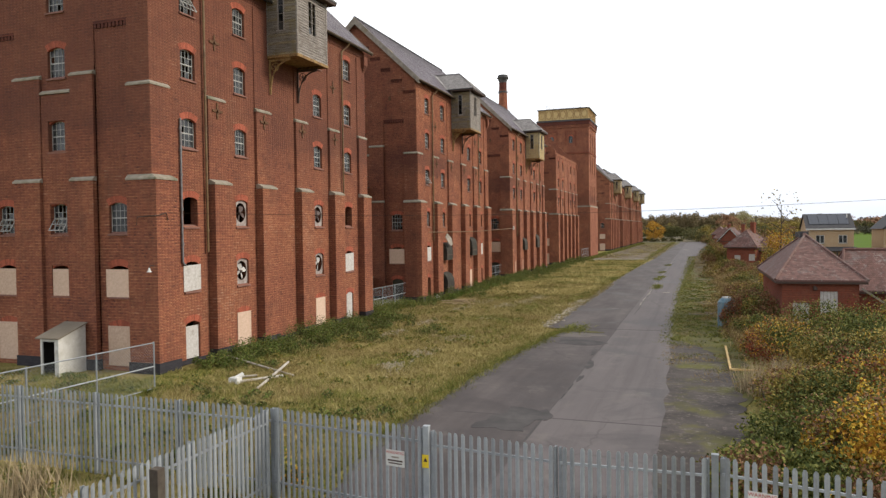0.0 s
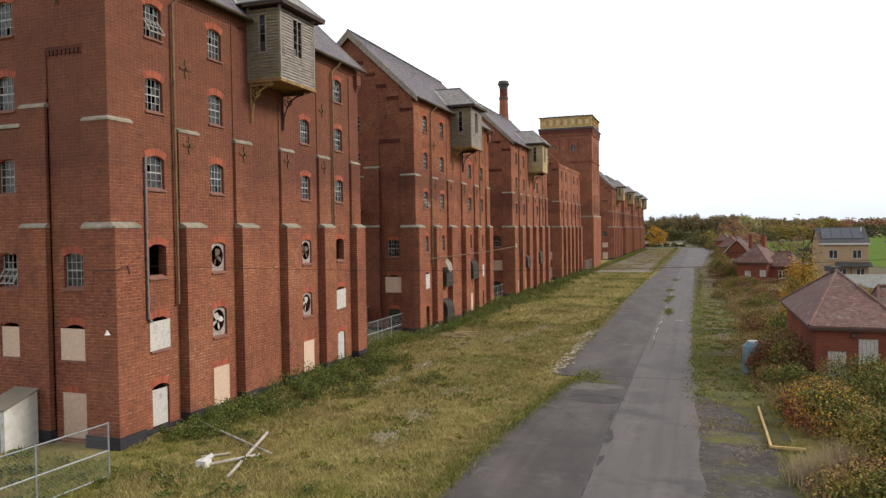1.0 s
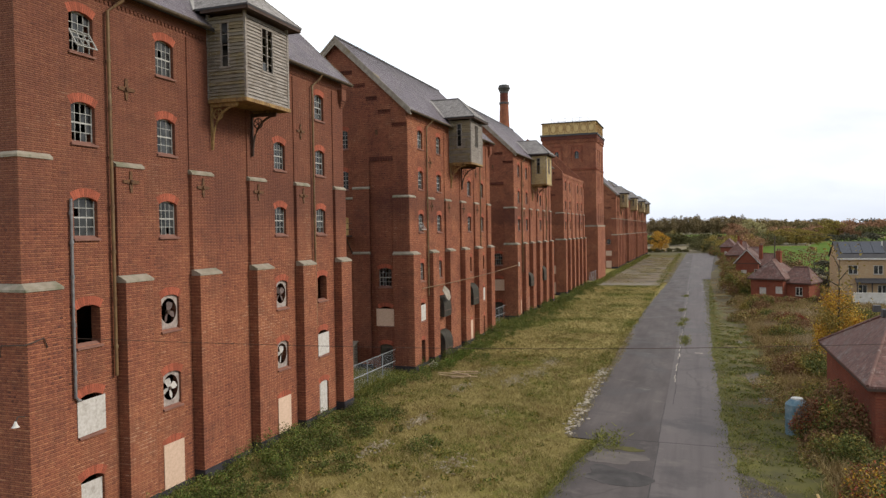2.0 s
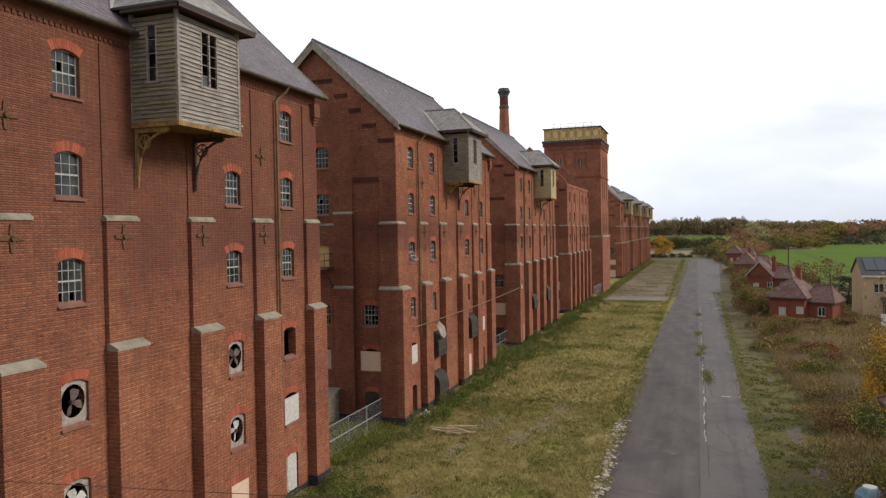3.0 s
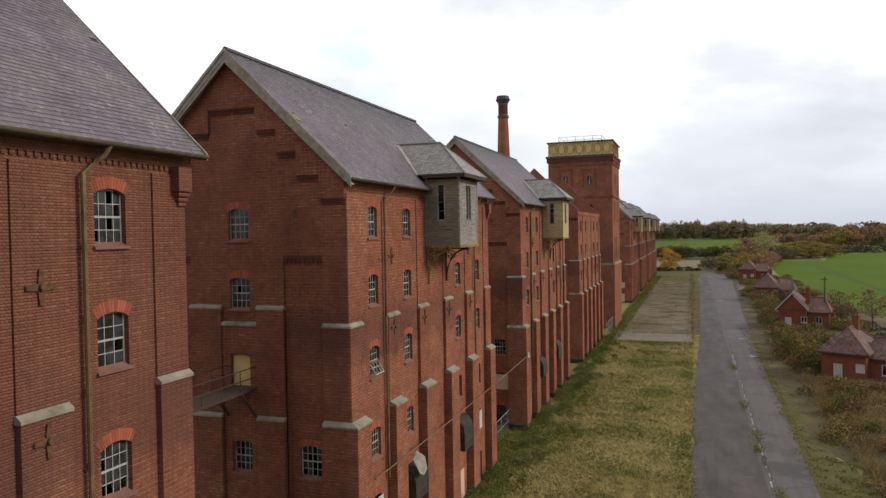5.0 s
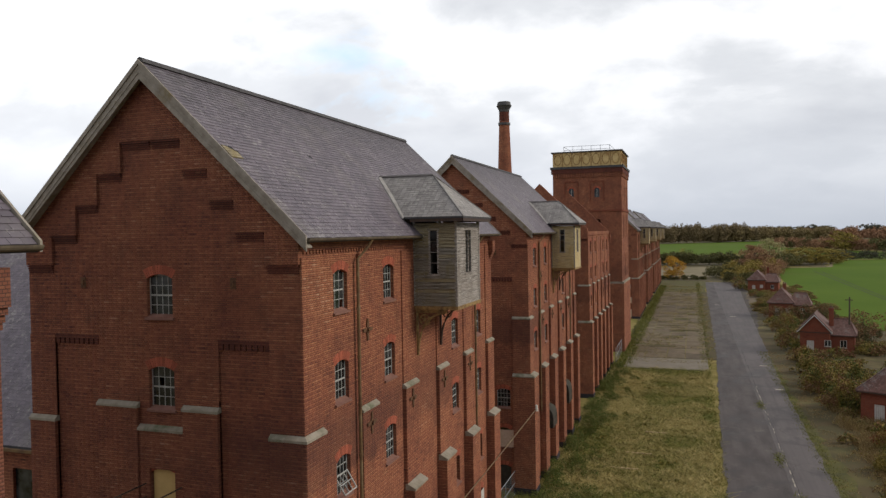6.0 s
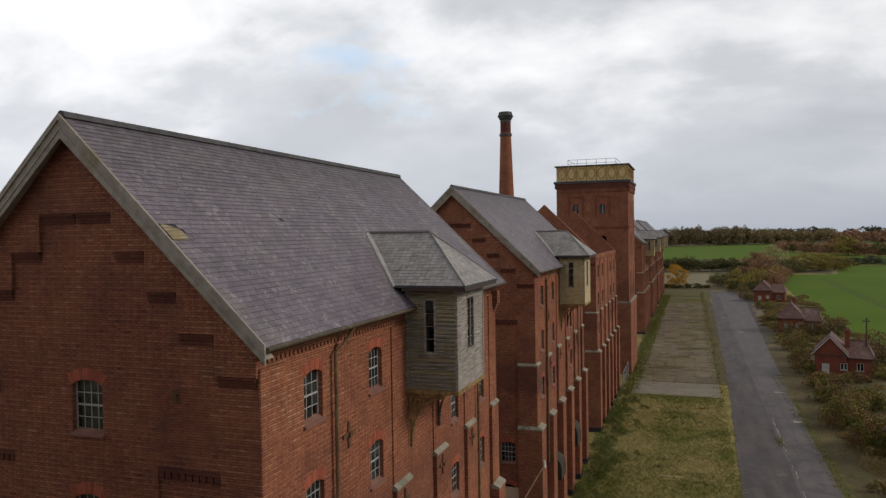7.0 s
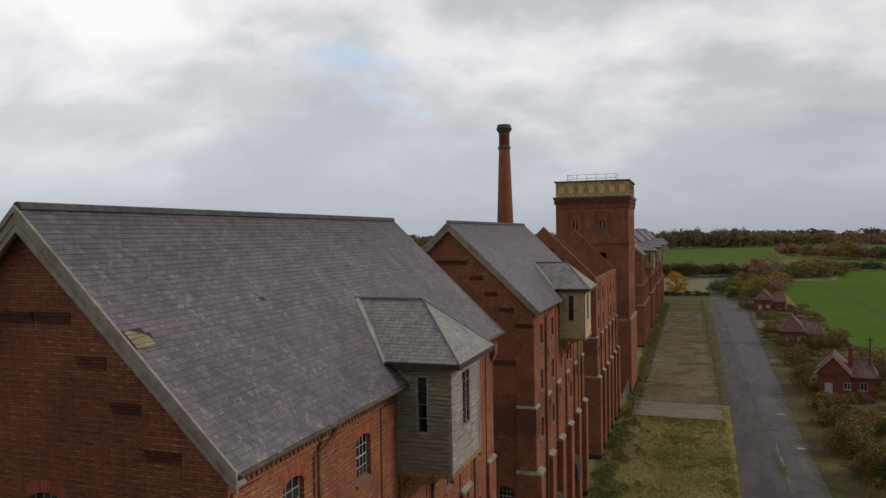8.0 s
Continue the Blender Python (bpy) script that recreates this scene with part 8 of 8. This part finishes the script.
porch(-4.6, 0.5, "white-painted lean-to porch with mossy roof, door missing")
porch(-5.2, 36.1, "weathered grey lean-to porch against the gable of a malthouse", BOARD_DARK)
for a, b, r in (((0.5, 5.25, 0.3), (7.23, 1.97, 0.08), 0.06), ((7.23, -1.06, 0.09), (5.58, 4.15, 0.25), 0.08), ((5.3, -0.4, 0.09), (6.9, 1.6, 0.14), 0.08), ((4.6, 0.8, 0.07), (5.5, 1.5, 0.09), 0.06)):
    ob = single("fallen_pipe", Mesh().tube([a, b], r * 0.8, 10), PIPE_WHITE, "fallen pale pipe lying in the grass", "pipe", "fallen pipes")
single("broken_fitting", Mesh().box(5.2, -0.3, 0.02, 5.65, 0.1, 0.3).tube([(5.4, -0.1, 0.25), (5.6, 0.25, 0.4)], 0.1, 8), WHITE_PAINT, "broken white pipe fitting in the grass", "debris")
yf = thing("yellow_frame", "bent pale yellow timber frame lying on the verge", "debris", "", pose(26.85, 8.7, 0.12))
part("bar", Mesh().box(-0.05, 0, 0, 0.05, 7.0, 0.08), CREAM, yf)
part("bar", Mesh().box(0.05, -0.05, 0, 1.3, 0.05, 0.08), CREAM, yf)
wb = single("rubbish_bag", Mesh().tube([(0.9, 38.8, 0.05), (1.1, 38.95, 0.3), (1.3, 39.0, 0.05)], 0.32, 7), WHITE_PAINT, "white bag of rubbish by the wall", "rubbish")
pl = thing("plank_pile", "loose pile of bare planks in the grass", "planks", "", pose(4.65, 35.4, 0.02))
for i in range(8):
    part("plank", Mesh().box(-0.8 - 0.3 * (i % 3), -0.07, 0, 0.9, 0.07, 0.045), PLANK, pl, "", pose(0.5 * math.sin(i * 2.1), 0.35 * math.cos(i * 1.7), 0.06 * i + 0.03, 0, 0, 26 * math.sin(i * 1.9)))
for x, y in ((7.68, 93.16), (6.43, 85.38), (5.48, 80.53)):
    single("loose_plank", Mesh().box(x, y, 0.06, x + 2.4, y + 0.25, 0.12), PLANK, "pale loose board lying in the grass", "plank", "loose boards")
rr = random.Random(3)
for i in range(230):
    y = rr.uniform(22.0, 42.0)
    x = 15.2 + rr.gauss(0, 0.26) - 0.012 * (y - 23)
    s = rr.uniform(0.05, 0.17)
    me = bmesh.new()
    bmesh.ops.create_icosphere(me, subdivisions=1, radius=s)
    for v in me.verts:
        v.co *= rr.uniform(0.7, 1.15)
        v.co.z *= 0.35
    d = bpy.data.meshes.new("stone")
    me.to_mesh(d)
    me.free()
    d.materials.append(RUBBLE)
    tagged(part("broken_stone", d, None, None, "", pose(x, y, 0.08, 0, 0, rr.uniform(0, 180))), "lump of pale broken concrete at the road edge", "stone", "rubble along the road edge")
for x, y in ((10.91, 10.27), (11.66, 4.29), (9.2, 16.09), (10.12, 25.75)):
    q = np.zeros((110, 3))
    q[:, :2] = rg.normal(size=(110, 2)) * np.array([0.35, 0.9]) + np.array([x, y])
    q[:, 2] = 0.05
    tagged(new("dead_stalks", leaf_mesh("dead_stalks", q, 0.12, REED, rg)), "pale dead stalks lying in the grass", "straw", "", "stuff")
bl = thing("plastic_tank", "faded blue plastic water tank half hidden in the bush", "tank", "", pose(27.25, 25.7, 0))
part("body", Mesh().tube([(0, 0, 0), (0, 0, 1.7)], 0.6, 18).tube([(0, 0, 1.7), (0, 0, 1.98)], 0.6, 18, 0.34), BLUE, bl)
for z in (0.4, 0.9, 1.4):
    part("hoop", Mesh().tube([(0, 0, z), (0, 0, z + 0.06)], 0.62, 18), BLUE, bl)
part("lid", Mesh().tube([(0, 0, 1.98), (0, 0, 2.05)], 0.30, 14), WHITE_PAINT, bl, "dirty white lid")

cb = Mesh()
n = 14
cb.tube([(0.62, 37.9 + (72.0 - 37.9) * i / n, 6.75 + 0.33 * i / n - 0.6 * math.sin(math.pi * i / n) * 0.25) for i in range(n + 1)], 0.04, 5)
single("overhead_cable", cb, PIPE, "rusty cable slung between two malthouses", "cable")
single("cable_insulator", Mesh().tube([(0.62, 72.0, 6.9), (0.62, 72.0, 7.38)], 0.14, 8, 0.09).box(0.3, 71.9, 7.0, 0.62, 72.1, 7.1), WHITE_PAINT, "white cable insulator on the wall corner", "insulator")


wire = Mesh()
n = 24
wire.tube([(0.6 + 36.4 * i / n, 1.4 + 8.2 * i / n, 7.95 + 0.25 * i / n - 0.45 * math.sin(math.pi * i / n)) for i in range(n + 1)], 0.009, 5)
single("overhead_wire", wire, IRON, "thin dark service wire slung over the road from the malthouse corner", "wire")
single("wire_pole", Mesh().tube([(37.0, 9.6, -0.2), (37.0, 9.6, 8.5)], 0.15, 10, 0.11), BARK, "plain timber pole carrying the service wire", "pole")


def hatch(y, z, w, h, out):
    """A sheet-iron loading cover bolted over an opening, with a rounded top."""
    t = thing("loading_cover", "dark rusting sheet-iron cover over a wall opening", "cover", "loading covers", pose(0.0, y, z, 0, 0, 90))
    n = 6
    pts = [(0, 0, 0), (0, -out, -0.05), (0, -out, h * 0.55)] + [(0, -out * math.cos(math.pi / 2 * i / n), h * 0.55 + h * 0.45 * math.sin(math.pi / 2 * i / n)) for i in range(1, n + 1)]
    part("cover", Mesh().prism(pts, (w, 0, 0)), SHEET, t)
    part("rib", Mesh().box(-0.03, -out - 0.03, 0.1, 0.05, -out, h * 0.5).box(w - 0.05, -out - 0.03, 0.1, w + 0.03, -out, h * 0.5).box(0.05, -out - 0.03, h * 0.25, w - 0.05, -out, h * 0.3), IRON, t)


for y in (36.5, 72.1):
    hatch(y + 6.35, 3.85, 1.9, 1.8, 0.75)
    hatch(y + 15.45, 4.0, 1.9, 2.1, 0.7)
hatch(42.85, 0.3, 2.1, 2.2, 0.8)
single("torn_sheet", Mesh().prism([(1.0, 42.75, 5.5), (1.02, 43.3, 5.25), (1.0, 43.9, 5.45), (0.85, 43.9, 6.1), (0.6, 43.3, 6.6), (0.6, 42.8, 6.2)], (0.05, 0, 0)), BARGE, "torn white sheeting hung over a loading cover", "sheeting")

gp = thing("vent_pipe", "grey soil pipe strapped to the brick wall", "pipe", "", pose(0.0, 3.0, 0))
part("pipe", Mesh().tube([(0.1, 0, 5.4), (0.1, 0, 9.0), (0.1, 0.02, 12.2), (0.1, 0.02, 12.9)], 0.055, 8), SOIL_PIPE, gp)
part("elbow", Mesh().tube([(0.1, 0, 5.45), (0.1, 0.1, 5.3), (0.02, 0.3, 5.25)], 0.055, 8), SOIL_PIPE, gp)
for z in (6.3, 8.1, 9.9, 11.2, 12.3):
    part("collar", Mesh().tube([(0.1, 0.01, z), (0.1, 0.01, z + 0.14)], 0.075, 8), SOIL_PIPE, gp)
wl = thing("wall_lamp", "white enamel wall lamp on a bent conduit", "lamp", "", pose(0.42, 0.53, 5.05))
part("arm", Mesh().tube([(0, 0, 0.3), (0, -0.25, 0.35), (0, -0.35, 0.2)], 0.025, 6), IRON, wl)
part("shade", Mesh().tube([(0, -0.35, 0.22), (0, -0.35, 0.08), (0, -0.35, 0.02)], 0.03, 12, 0.13), WHITE_PAINT, wl)
cd = single("wall_conduit", Mesh().tube([(-0.55, 0.47, 7.35), (-0.5, 0.47, 7.75), (0.3, 0.47, 7.8), (0.55, 0.49, 7.8), (0.58, 0.8, 7.85), (0.58, 1.25, 7.95), (0.58, 1.4, 7.6)], 0.03, 6), IRON, "bent dark conduit on the corner buttress", "conduit")


def footbridge():
    t = thing("footbridge", "rusty iron footbridge between two malthouses with thin railings", "footbridge", "", pose(-5.9, 25.18, 11.25))
    part("deck", Mesh().box(-0.8, 0, -0.12, 0.9, 11.4, 0.0), IRON, t)
    for x in (-0.75, 0.85):
        r = Mesh()
        for z in (0.5, 1.0):
            r.tube([(x, 0, z), (x, 11.4, z)], 0.03, 5)
        for i in range(9):
            r.tube([(x, 11.4 * i / 8, 0), (x, 11.4 * i / 8, 1.0)], 0.025, 5)
        part("railing", r, IRON, t)
        b = Mesh()
        b.tube([(x, 11.35 - 1.3 * math.sin(a), -0.12 - 1.5 * (1 - math.sin(a) ** 1.0)) for a in [math.pi / 2 * i / 8 for i in range(9)]], 0.06, 6)
        b.tube([(x, 11.35, -0.15), (x, 11.35, -1.7)], 0.05, 6)
        part("bracket", b, IRON, t)
    part("door", Mesh().box(-0.5, 11.36, 0, 0.5, 11.4, 2.0), CREAM, t, "peeling ochre door")


footbridge()
